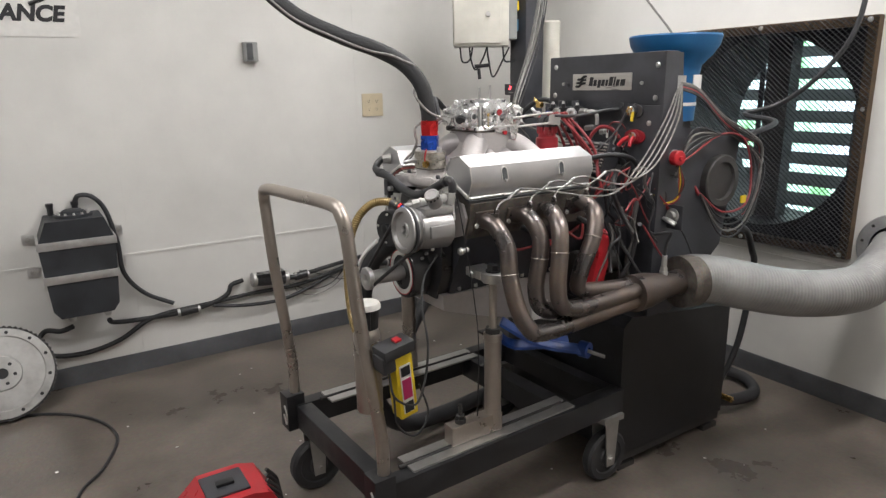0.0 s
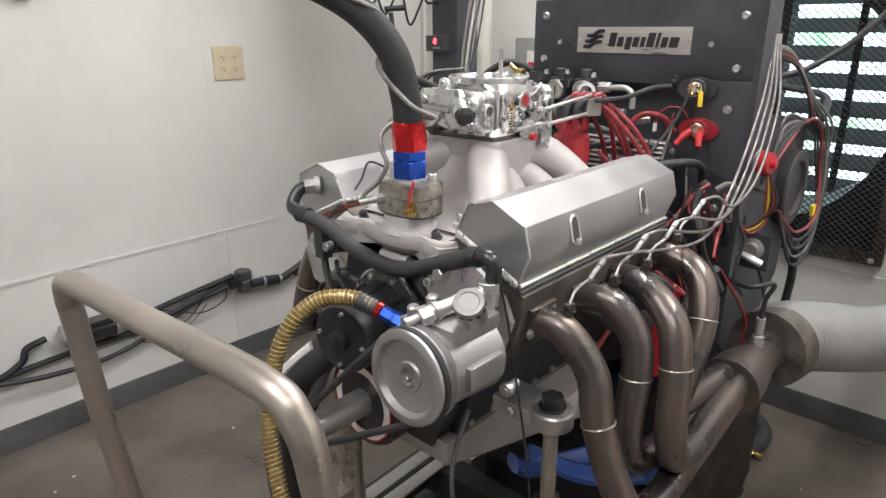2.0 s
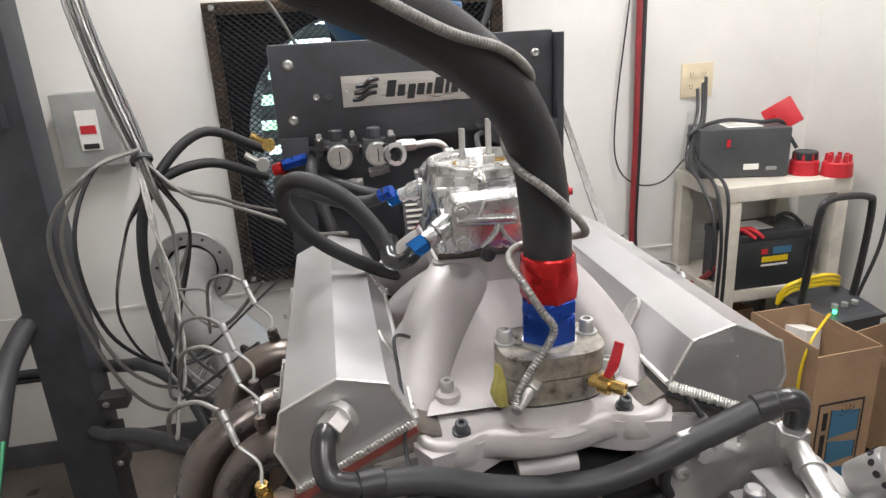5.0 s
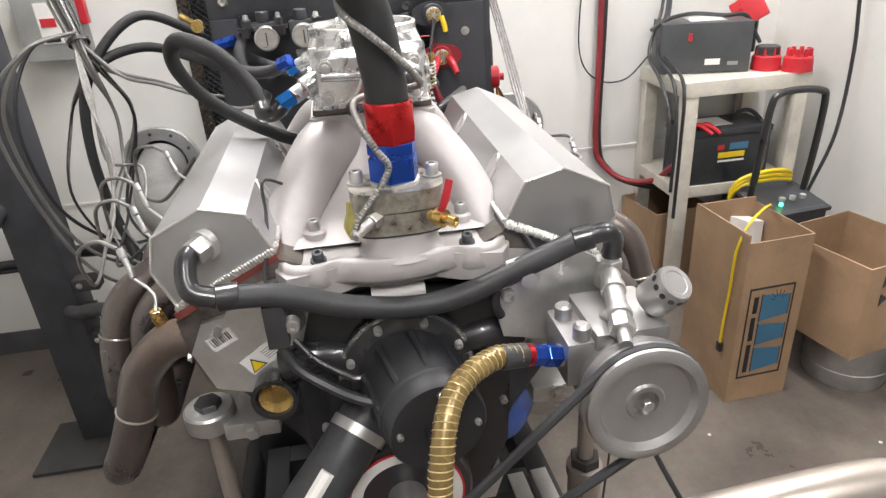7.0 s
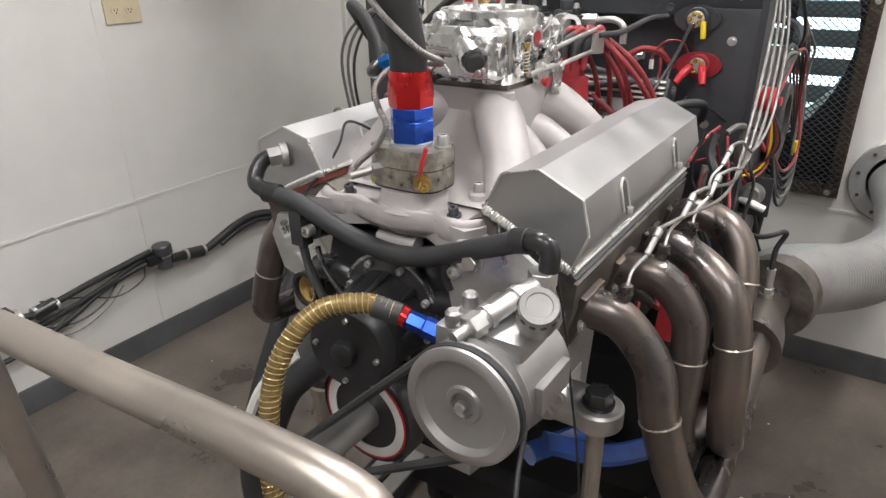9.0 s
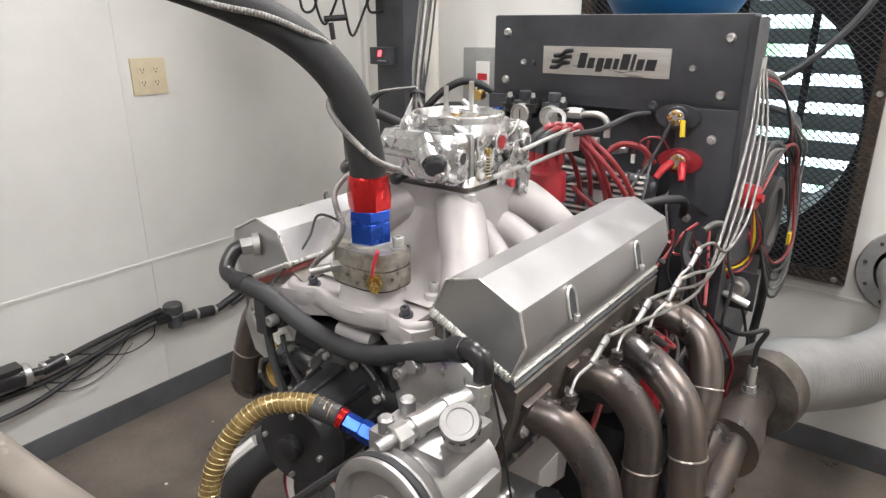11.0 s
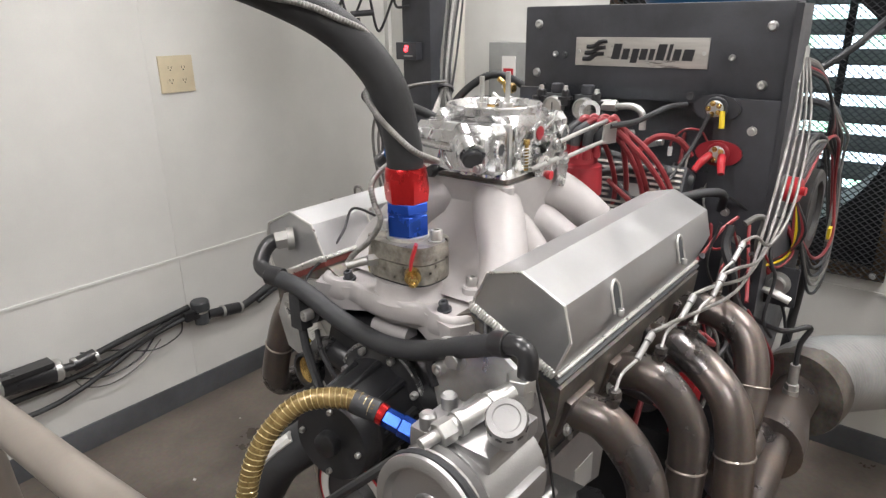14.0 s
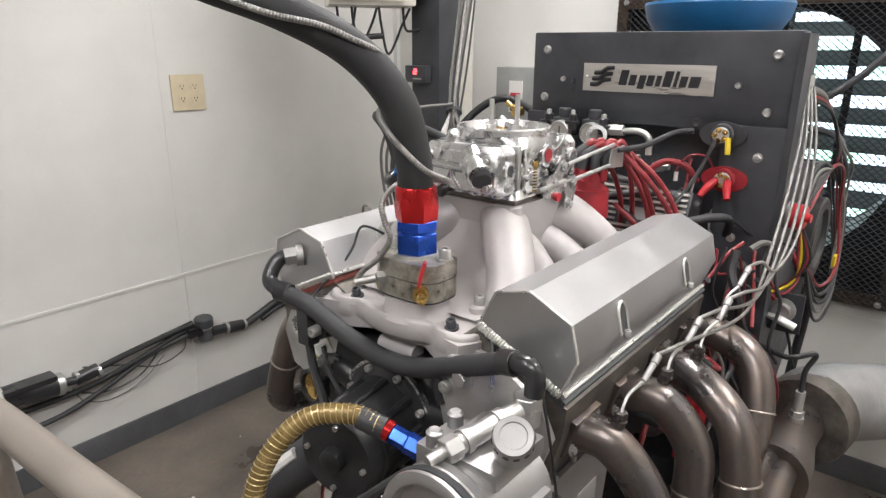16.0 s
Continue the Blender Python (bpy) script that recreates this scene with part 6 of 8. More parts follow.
part("ring_fitting", lathe(B(), (2.545, 2.800, 1.205), (-0.9, -0.3, 0.2), [(0, 0.013), (0, 0.021), (0.012, 0.021), (0.012, 0.013), (0, 0.013)], 24), CHROME, dyno, "bright ring fitting")
part("throttle_grommet", lathe(B(), (2.602, 2.625, 1.240), (-1, 0, 0), [(0, 0), (0, 0.008), (0.003, 0.008), (0.004, 0.007), (0.003, 0.005), (0.003, 0)], 18), RUBBER, dyno)
part("thin_red_lead", sweep(B(), [(2.57, 2.575, 1.165), (2.555, 2.585, 1.185), (2.545, 2.61, 1.186), (2.545, 2.63, 1.165), (2.548, 2.634, 1.15)], 0.002, 7, 6), REDWIRE, dyno)
part("white_terminal", cyl(B(), (2.548, 2.634, 1.152), (2.548, 2.634, 1.135), 0.0042, seg=10), WHITE, dyno)
part("thin_grey_lead", sweep(B(), [(2.56, 2.60, 1.15), (2.53, 2.60, 1.10), (2.50, 2.595, 1.09), (2.48, 2.60, 1.07), (2.47, 2.62, 1.05)], 0.0022, 7, 6), GREYCAB, dyno)
part("elbow_line", sweep(B(), [(2.57, 2.76, 1.215), (2.565, 2.72, 1.218), (2.565, 2.70, 1.205), (2.565, 2.698, 1.175)], 0.0065, 10, 6), STEEL, dyno)
part("steel_nut", hexa(B(), (2.57, 2.785, 1.215), (2.57, 2.755, 1.216), 0.011), STEEL, dyno)
# lever switch plate under the near cover
b = B()
box(b, (2.655, 2.40, 0.845), (2.662, 2.475, 0.925))
sp_ = part("switch_plate", b, BLACK, dyno, bevel=0.002)
part("dial_ring", lathe(B(), (2.655, 2.435, 0.890), (-1, 0, 0), [(0, 0), (0, 0.024), (0.004, 0.024), (0.006, 0.016), (0.018, 0.015), (0.018, 0)], 24), STEEL, sp_)
part("lever", sweep(B(), [(2.632, 2.455, 0.882), (2.630, 2.43, 0.877), (2.632, 2.405, 0.868)], [0.006, 0.009, 0.008], 10, 5, flat=0.6), STEEL, sp_, "cast aluminium lever")
# round housing beside the dyno, its mesh drawn as a plain dark disc
part("round_housing", lathe(B(), (2.90, 2.462, 0.98), (0, -1, 0), [(0, 0.0), (0, 0.085), (0.012, 0.09), (0.03, 0.09), (0.034, 0.086), (0.034, 0.066), (0.024, 0.062), (0.024, 0.0)], 30), DIRTY, dyno, "black round cooling housing")
b = B()
prism(b, [(2.345, 0.69), (2.40, 0.69), (2.425, 0.78), (2.415, 0.845), (2.385, 0.875), (2.365, 0.86), (2.375, 0.79)], 0.03, axes((0, 2.515, 0), (1, 0, 0), (0, 0, 1)))
part("red_bracket", b, REDPL, dyno, "red painted starter bracket", bevel=0.006)
part("starter", cyl(B(), (2.36, 2.58, 0.74), (2.52, 2.57, 0.74), 0.045, seg=22, cham=0.006), DIRTY, dyno, "dark starter motor")
# wire bundle tie block
part("tie_block", box(B(), (2.66, 2.455, 1.29), (2.70, 2.475, 1.33)), STEEL, dyno)
for k in range(6):
    z0 = 1.31 - 0.004 * k
    part("lead", sweep(B(), [(2.68, 2.46, z0), (2.74, 2.44 - 0.003 * k, 1.29 - 0.006 * k), (2.86, 2.42, 1.20 - 0.006 * k), (3.02, 2.41 + 0.01 * k, 1.13 - 0.004 * k), (3.10 + 0.01 * k, 2.42 + 0.01 * k, 1.08), (3.09, 2.42, 0.98 - 0.02 * k), (3.0, 2.41, 0.90 - 0.015 * k)], 0.0031, 8, 7), (WIRE, GREYCAB, CABLE, REDWIRE, CABLE, CABLE)[k], dyno)
for k in range(5):
    part("lead", sweep(B(), [(2.66, 2.44, 1.05 - 0.01 * k), (2.72, 2.43, 1.08 + 0.02 * k), (2.86, 2.425, 1.14), (2.98, 2.42 + 0.008 * k, 1.12), (3.04 + 0.02 * k, 2.42, 1.02), (3.0, 2.40, 0.90 - 0.02 * k), (2.88, 2.41, 0.88 - 0.02 * k), (2.78, 2.43, 0.95)], 0.0035, 7, 7), (REDWIRE, CABLE, CABLE, GREYCAB, CABLE)[k], dyno)
part("yellow_tag", box(B(), (2.975, 2.402, 0.90), (3.0, 2.408, 0.925)), YELLOW, dyno)
for k in range(16):
    p = Vector((2.46 + 0.012 * k, 2.50 + rng.uniform(-0.05, 0.3), 1.0 + rng.uniform(-0.1, 0.12)))
    pts = [p]
    for j in range(4):
        pts.append(pts[-1] + Vector((rng.uniform(-0.03, 0.07), rng.uniform(-0.07, 0.05), rng.uniform(-0.10, 0.06))))
    part("harness_wire", sweep(B(), pts, rng.choice((0.0028, 0.004, 0.006)), 7, 6), rng.choice((CABLE, CABLE, REDWIRE, GREYCAB, CABLE)), dyno)
for k in range(5):
    part("lead", sweep(B(), [(2.665, 2.43, 1.06), (2.662, 2.425 - 0.005 * k, 0.99), (2.66, 2.42 + 0.01 * k, 0.95 - 0.006 * k), (2.63, 2.44 + 0.02 * k, 0.93), (2.60, 2.47, 0.98 - 0.02 * k)], 0.0026, 6, 6), (REDWIRE, YELLOW, CABLE, REDWIRE, CABLE)[k], dyno)

for k in range(26):
    pts = [Vector((rng.uniform(2.42, 2.62), rng.uniform(2.44, 2.54), rng.uniform(0.86, 1.06)))]
    drift = Vector((rng.uniform(-0.03, 0.05), rng.uniform(-0.02, 0.02), rng.uniform(-0.08, -0.01)))
    for j in range(4):
        pts.append(pts[-1] + drift + Vector((rng.uniform(-0.03, 0.03), rng.uniform(-0.025, 0.02), rng.uniform(-0.03, 0.03))))
    part("harness_wire", sweep(B(), pts, rng.choice((0.0024, 0.0032, 0.0055, 0.008)), 7, 6), rng.choice((CABLE, CABLE, REDWIRE, GREYCAB, CABLE, RUBBER)), dyno)

# blue air-flow hat behind the panel
hat = thing("air_turbine", (3.0, 2.735, 1.30), "large blue moulded plastic air-flow turbine funnel", "air turbine")
part("funnel", lathe(B(), (2.99, 2.735, 1.17), (0, 0, 1), [(0, 0.0), (0, 0.085), (0.16, 0.092), (0.20, 0.10), (0.235, 0.135), (0.27, 0.158), (0.30, 0.165), (0.306, 0.162), (0.30, 0.158), (0.25, 0.13), (0.2, 0.08), (0.2, 0)], 40), BLUEPL, hat)
part("band", lathe(B(), (2.99, 2.735, 1.225), (0, 0, 1), [(0, 0.086), (0, 0.0895), (0.012, 0.090), (0.012, 0.087)], 40), WHITE, hat)
b = B()
box(b, (2.985, 2.638, 1.285), (3.03, 2.642, 1.335))
part("decal", b, WHITE, hat, smooth=False)
part("stand", box(B(), (2.94, 2.68, 1.12), (3.04, 2.79, 1.17)), DIRTY, hat)

# ---- the cart ----
CM = pose(2.0, 2.72, 0, 0, 0, 2.2)
cart = thing("engine_cart", CM @ Vector((0, 0, 0.0)), "black welded steel engine cart with a bare steel push handle", "cart")


def cbox(name, lo, hi, material, parent=None, bevel=0.004, label=""):
    s = B()
    box(s, lo, hi, CM)
    return part(name, s, material, parent or cart, label, bevel=bevel)


HX0, HX1, HY0, HY1, HZ0, HZ1 = -0.46, 0.46, -0.30, 0.30, 0.245, 0.325
cbox("side_rail", (HX0, HY0, HZ0), (HX1, HY0 + 0.05, HZ1), CARTBLK)
cbox("side_rail", (HX0, HY1 - 0.05, HZ0), (HX1, HY1, HZ1), CARTBLK)
cbox("cross_rail", (HX0, HY0 + 0.05, HZ0), (HX0 + 0.05, HY1 - 0.05, HZ1 - 0.002), CARTBLK)
cbox("cross_rail", (HX1 - 0.05, HY0 + 0.05, HZ0), (HX1, HY1 - 0.05, HZ1 - 0.002), CARTBLK)
cbox("cross_rail", (0.20, HY0 + 0.05, HZ0), (0.26, HY1 - 0.05, HZ1 - 0.002), CARTBLK)
for y in (HY0 + 0.012, HY0 + 0.062, HY1 - 0.10, HY1 - 0.05):
    cbox("slot_strip", (-0.36, y, HZ1), (0.24, y + 0.034, HZ1 + 0.006), STEEL, bevel=0.001, label="bare steel slotted strip")
for y in (HY0 + 0.047, HY1 - 0.064):
    s = B()
    cyl(s, CM @ Vector((-0.38, y + 0.006, HZ1 + 0.004)), CM @ Vector((0.22, y + 0.006, HZ1 + 0.004)), 0.006, seg=10)
    part("adjuster_rod", s, DIRTY, cart)
# corner sockets and clevis pins
for sy in (-1, 1):
    y0 = sy * 0.285
    cbox("corner_socket", (HX0 - 0.03, y0 - 0.03, HZ0 - 0.005), (HX0 + 0.03, y0 + 0.03, HZ1 + 0.035), CARTBLK, bevel=0.003)
    part("hitch_pin", sweep(B(), [CM @ Vector((HX0 - 0.032, y0 - 0.01, HZ1)), CM @ Vector((HX0 - 0.036, y0 - 0.035, HZ1 - 0.02)), CM @ Vector((HX0 - 0.036, y0 - 0.03, HZ1 - 0.055)), CM @ Vector((HX0 - 0.034, y0 - 0.005, HZ1 - 0.03))], 0.003, 6, 6), STEEL, cart)
hl = [CM @ Vector(q) for q in ((HX0 + 0.01, 0.283, HZ1 + 0.03), (HX0 + 0.01, 0.283, 0.45), (HX0 - 0.002, 0.281, 0.56), (HX0 - 0.03, 0.277, 0.80), (HX0 - 0.043, 0.274, 0.965), (HX0 - 0.049, 0.262, 1.008), (HX0 - 0.051, 0.225, 1.034), (HX0 - 0.052, 0.0, 1.043), (HX0 - 0.051, -0.215, 1.047),
                                 (HX0 - 0.049, -0.265, 1.025), (HX0 - 0.043, -0.279, 0.965), (HX0 - 0.03, -0.281, 0.80), (HX0 - 0.002, -0.285, 0.56), (HX0 + 0.01, -0.287, 0.45), (HX0 + 0.01, -0.287, HZ1 + 0.03))]
hl = [Vector((p.x, 2.72 + (p.y - 2.72) * (1.0 - 0.055 * min(1.0, max(0.0, (p.z - 0.45) / 0.5))), p.z)) for p in hl]
part("push_handle", sweep(B(), hl, 0.0165, 20, 10), HANDLE, cart, "bare steel tube push handle")
for (x, y) in ((HX0 + 0.06, HY0 + 0.03), (HX0 + 0.06, HY1 - 0.03), (HX1 - 0.05, HY0 + 0.03), (HX1 - 0.05, HY1 - 0.03)):
    c = CM @ Vector((x, y, 0.088))
    cas = part("caster", box(B(), (c.x - 0.045, c.y - 0.04, 0.225), (c.x + 0.045, c.y + 0.04, 0.245)), STEEL, cart, bevel=0.003)
    part("wheel", lathe(B(), c + Vector((0, -0.022, 0)), (0, 1, 0), [(0, 0), (0, 0.030), (0.006, 0.034), (0.008, 0.058), (0.002, 0.062), (0.002, 0.080), (0.010, 0.088), (0.034, 0.088), (0.042, 0.080), (0.042, 0.062), (0.036, 0.058), (0.038, 0.034), (0.044, 0.030), (0.044, 0)], 36), RUBBER, cas, "black rubber caster wheel")
    for d in (-0.030, 0.030):
        s = B()
        prism(s, [(-0.018, 0.06), (0.018, 0.06), (0.03, 0.225), (-0.03, 0.225)], 0.004, axes((c.x, c.y + d + 0.002, 0), (1, 0, 0), (0, 0, 1)))
        part("fork", s, STEEL, cas, bevel=0.001)
    bolt(cas, c + Vector((0, -0.033, 0)), (0, -1, 0), 0.009)
# jack posts
for sy, x in ((-1, -0.03), (1, -0.02)):
    y = YC + sy * 0.258
    wx = 1.955 if sy < 0 else 1.975
    base = Vector((wx, y, HZ1))
    s = B()
    box(s, (wx - 0.155, y - 0.02, HZ1 + 0.006), (wx + 0.02, y + 0.022, HZ1 + 0.062))
    jb = part("jack_foot", s, HANDLE, cart, "bare steel jack foot", bevel=0.003)
    part("jack_bolt", cyl(hexa(cyl(B(), (wx - 0.115, y, HZ1 + 0.062), (wx - 0.115, y, HZ1 + 0.075), 0.016), (wx - 0.115, y, HZ1 + 0.075), (wx - 0.115, y, HZ1 + 0.085), 0.014), (wx - 0.115, y, HZ1 + 0.085), (wx - 0.115, y, HZ1 + 0.118), 0.006), DIRTY, jb)
    part("jack_tube", lathe(B(), (wx, y, HZ1 + 0.01), (0, 0, 1), [(0, 0), (0, 0.0245), (0.275, 0.0245), (0.277, 0.027), (0.295, 0.027), (0.297, 0.024), (0.297, 0)], 26), HANDLE, jb, "bare steel jack tube")
    part("jack_screw", sweep(B(), [(wx, y, HZ1 + 0.30), (wx, y, HZ1 + 0.47)], 0.0115, 16, raw=True, ripple=(0.0004, 0.003)), HANDLE, jb, "threaded jack screw")
    part("jack_nut", hexa(B(), (wx, y, HZ1 + 0.305), (wx, y, HZ1 + 0.322), 0.023), DIRTY, jb)
    part("jack_head", lathe(B(), (wx, y, 0.782 + 0.012 * (sy > 0)), (0, 0, 1), [(0, 0), (0, 0.030), (0.003, 0.033), (0.026, 0.033), (0.029, 0.030), (0.029, 0)], 28), STEEL, jb, "round zinc jack head")
    part("head_bolt", hexa(lathe(B(), (wx, y, 0.811), (0, 0, 1), [(0, 0), (0, 0.021), (0.004, 0.021), (0.004, 0)], 20), (wx, y, 0.815), (wx, y, 0.832), 0.0175), GLOSSBLK, jb, "black hex bolt")
    s = B()
    box(s, (wx - 0.03, y - sy * 0.09, 0.785), (wx + 0.035, y - sy * 0.02, 0.81))
    part("mount_arm", s, STEEL, jb, bevel=0.004)
    bolt(jb, (wx - 0.030, y - sy * 0.055, 0.797), (-1, 0, 0), 0.009)
# blue floor-jack style brace under the pan
br = thing("blue_brace", (2.25, 2.60, 0.45), "blue painted steel transmission brace under the engine", "brace")
part("arm", sweep(B(), [(2.08, 2.60, 0.60), (2.18, 2.53, 0.53), (2.30, 2.46, 0.50)], 0.020, 8, 5, flat=0.5), BLUEPT, br)
part("arm", sweep(B(), [(2.06, 2.62, 0.58), (2.18, 2.66, 0.48), (2.33, 2.56, 0.49)], 0.020, 8, 5, flat=0.5), BLUEPT, br)
part("stud", cyl(B(), (2.30, 2.47, 0.50), (2.33, 2.40, 0.49), 0.006, seg=10), STEEL, br)
part("eye", lathe(B(), (2.30, 2.475, 0.50), (0.3, -1, 0), [(0, 0.010), (0, 0.026), (0.03, 0.026), (0.03, 0.010)], 20), BLUEPT, br)

# catch can with a filter cap, on the handle
can = thing("catch_can", (1.572, 2.497, 0.50), "brushed aluminium catch can with a black filter and white top", "catch can")
part("body", lathe(B(), (1.572, 2.497, 0.50), (0, 0, 1), [(0, 0), (0, 0.031), (0.004, 0.034), (0.21, 0.034), (0.225, 0.026), (0.225, 0)], 30), HANDLE, can)
flt = B()
n = 56
loft(flt, [[(1.572 + (0.031 if k % 2 else 0.027) * s_ * math.cos(2 * math.pi * k / n), 2.497 + (0.031 if k % 2 else 0.027) * s_ * math.sin(2 * math.pi * k / n), z) for k in range(n)] for z, s_ in ((0.725, 0.95), (0.78, 1.08))])
part("filter", flt, RUBBER, can, "black pleated filter", angle=15)
part("cap", lathe(B(), (1.572, 2.497, 0.778), (0, 0, 1), [(0, 0), (0, 0.038), (0.008, 0.038), (0.014, 0.034), (0.014, 0)], 30), WHITE, can, "white filter cap")
part("bracket", box(B(), (1.555, 2.448, 0.60), (1.575, 2.47, 0.63)), STEEL, can)

# yellow-cased timing instrument hanging on the handle
yl = thing("timing_light", (1.60, 2.40, 0.52), "yellow instrument with black pistol head hung on the handle", "timing light")
YM = pose(1.612, 2.395, 0.605, 4, -8, 6)
b = B()
box(b, (-0.026, -0.02, -0.09), (0.026, 0.02, 0.085), YM)
part("case", b, YELLOW, yl, bevel=0.006)
b = B()
box(b, (-0.016, -0.0215, -0.076), (0.016, -0.0202, 0.06), YM)
lb = part("label", b, WHITE, yl, smooth=False)
for z0, z1, mtl in ((-0.074, -0.045, DARKINK), (-0.035, 0.02, PINKINK), (0.03, 0.055, DARKINK)):
    b = B()
    box(b, (-0.013, -0.023, z0), (0.013, -0.0216, z1), YM)
    part("bar", b, mtl, lb, smooth=False)
b = B()
box(b, (-0.055, -0.028, 0.088), (0.034, 0.028, 0.118), YM)
box(b, (-0.060, -0.024, 0.055), (-0.024, 0.024, 0.10), YM)
part("pistol_head", b, RUBBER, yl, "black plastic head", bevel=0.007)
b = B()
box(b, (-0.01, -0.010, 0.118), (0.008, 0.010, 0.124), YM)
part("red_button", b, REDPL, yl, bevel=0.002)
part("cord", sweep(B(), [YM @ Vector(q) for q in ((-0.045, -0.02, 0.06), (-0.05, -0.04, 0.0), (0.0, -0.05, -0.04), (0.05, -0.03, 0.0), (0.09, 0.0, 0.07), (0.12, 0.05, 0.14), (0.16, 0.085, 0.20), (0.22, 0.10, 0.24))], 0.003, 8, 8), CABLE, yl)
part("cord", sweep(B(), [YM @ Vector(q) for q in ((-0.04, -0.02, -0.01), (-0.045, -0.03, -0.09), (0.0, -0.035, -0.14), (0.055, -0.02, -0.11), (0.05, 0.0, -0.03))], 0.0028, 8, 8), CABLE, yl)
cable("sensor_cable", [(1.850, 2.500, 1.036), (1.858, 2.492, 0.98), (1.868, 2.484, 0.90), (1.885, 2.47, 0.75), (1.90, 2.47, 0.60), (1.90, 2.48, 0.345)], 0.0016, CABLE, "thin black sensor cable hanging in front of the engine")

# lower coolant hose with printed tape
lh = thing("lower_coolant_hose", (1.80, 2.9, 0.7), "thick black lower coolant hose with green-ended tape", "hose")
lp = [(1.845, 2.788, 0.871), (1.812, 2.828, 0.838), (1.782, 2.882, 0.775), (1.765, 2.925, 0.64), (1.80, 2.97, 0.42), (1.86, 3.02, 0.20), (1.98, 3.06, 0.07), (2.2, 3.10, 0.036), (2.5, 3.14, 0.036), (2.8, 3.14, 0.036)]
part("hose", sweep(B(), lp, 0.031, 22, 10), RUBBER, lh)
part("clamp", lathe(B(), (1.839, 2.795, 0.865), Vector((-0.55, 0.60, -0.56)), [(0, 0.0318), (0, 0.0335), (0.012, 0.0335), (0.012, 0.0318)], 26), STEEL, lh, "worm-drive clamp")
part("tape", sweep(B(), [(1.787, 2.834, 0.855), (1.769, 2.860, 0.827), (1.754, 2.885, 0.793), (1.743, 2.903, 0.748)], 0.0085, 8, 5, flat=0.9), WHITE, lh, "printed pale tape")
part("tape_end", sweep(B(), [(1.743, 2.903, 0.748), (1.740, 2.910, 0.725)], 0.0088, 8, raw=True), GREENTAPE, lh)
rh = thing("radiator_hose", (2.31, 3.70, 0.0), "thick dark hose coming down from the column to the floor", "hose")
RP = [(3.06, 3.66, 0.80), (3.0, 3.69, 0.785), (2.94, 3.70, 0.76), (2.85, 3.70, 0.72), (2.74, 3.69, 0.64), (2.64, 3.69, 0.54), (2.55, 3.69, 0.42), (2.45, 3.69, 0.27), (2.37, 3.70, 0.12), (2.31, 3.70, 0.01)]
part("hose", sweep(B(), RP, 0.026, 18, 8), RUBBER, rh)
part("print_stripe", sweep(B(), [(2.715, 3.668, 0.632), (2.665, 3.666, 0.582), (2.62, 3.666, 0.532), (2.57, 3.666, 0.464)], 0.0055, 8, 6), GREENTAPE, rh, "faded green print stripe")
part("print_mark", sweep(B(), [(2.55, 3.666, 0.436), (2.53, 3.666, 0.406)], 0.0045, 8, raw=True), WHITE, rh)

rng = random.Random(3)
deb = B()
for k in range(70):
    c = Vector((rng.uniform(0.3, 3.5), rng.uniform(1.2, 4.2), 0.0))
    r = rng.uniform(0.0025, 0.007)
    bmesh.ops.create_icosphere(deb, subdivisions=1, radius=r, matrix=Matrix.Translation(c + Vector((0, 0, r * 0.3))) @ Matrix.Diagonal((1.0, rng.uniform(0.5, 1.4), 0.3, 1)))
solo("floor_debris", deb, WHITE, "pale chips and grit scattered on the concrete", "debris", kind="stuff")

# ---- left wall: tank, hoses, filter ----
tank = thing("oil_tank", (1.05, WY, 0.38), "black plastic oil tank strapped to the wall with two aluminium bands", "tank")
b = B()
TB = [(0.925, 0.42, 0.0), (0.905, 0.70, 0.0), (0.945, 0.80, 0.0), (1.16, 0.80, 0), (1.195, 0.70, 0), (1.175, 0.42, 0), (1.15, 0.385, 0), (0.95, 0.385, 0)]
prism(b, [(x, z) for x, z, _ in TB], 0.20, axes((0, WY - 0.005, 0), (1, 0, 0), (0, 0, 1)))
part("body", b, TANKM, tank, bevel=0.014)
for z in (0.555, 0.70):
    s = B()
    w = 0.148 if z > 0.6 else 0.142
    box(s, (1.05 - w, WY - 0.212, z - 0.017), (1.05 + w, WY - 0.002, z + 0.017))
    st = part("strap", s, MACH, tank, "aluminium strap", bevel=0.004)
    for x in (-1, 1):
        s = B()
        box(s, (1.05 + x * 0.148, WY - 0.006, z - 0.022), (1.05 + x * 0.195, WY - 0.001, z + 0.022))
        ear = part("ear", s, MACH, st, bevel=0.002)
        bolt(tank, (1.05 + x * 0.175, WY - 0.006, z), (0, -1, 0), 0.007)
part("filler_ring", lathe(B(), (1.055, WY - 0.10, 0.80), (0, 0, 1), [(0, 0), (0, 0.075), (0.012, 0.075), (0.012, 0.045), (0.024, 0.043), (0.03, 0.03), (0.03, 0)], 32), TANKM, tank, "bolted filler cap")
for k in range(12):
    a = 2 * math.pi * k / 12
    caphead(tank, (1.055 + 0.062 * math.cos(a), WY - 0.10 + 0.062 * math.sin(a), 0.812), (0, 0, 1), 0.005)
for x in (0.975, 1.07):
    part("top_fitting", cyl(cyl(B(), (x, WY - 0.02, 0.80), (x, WY - 0.02, 0.835), 0.012), (x, WY - 0.02, 0.835), (x, WY - 0.02, 0.85), 0.015), GLOSSBLK, tank)
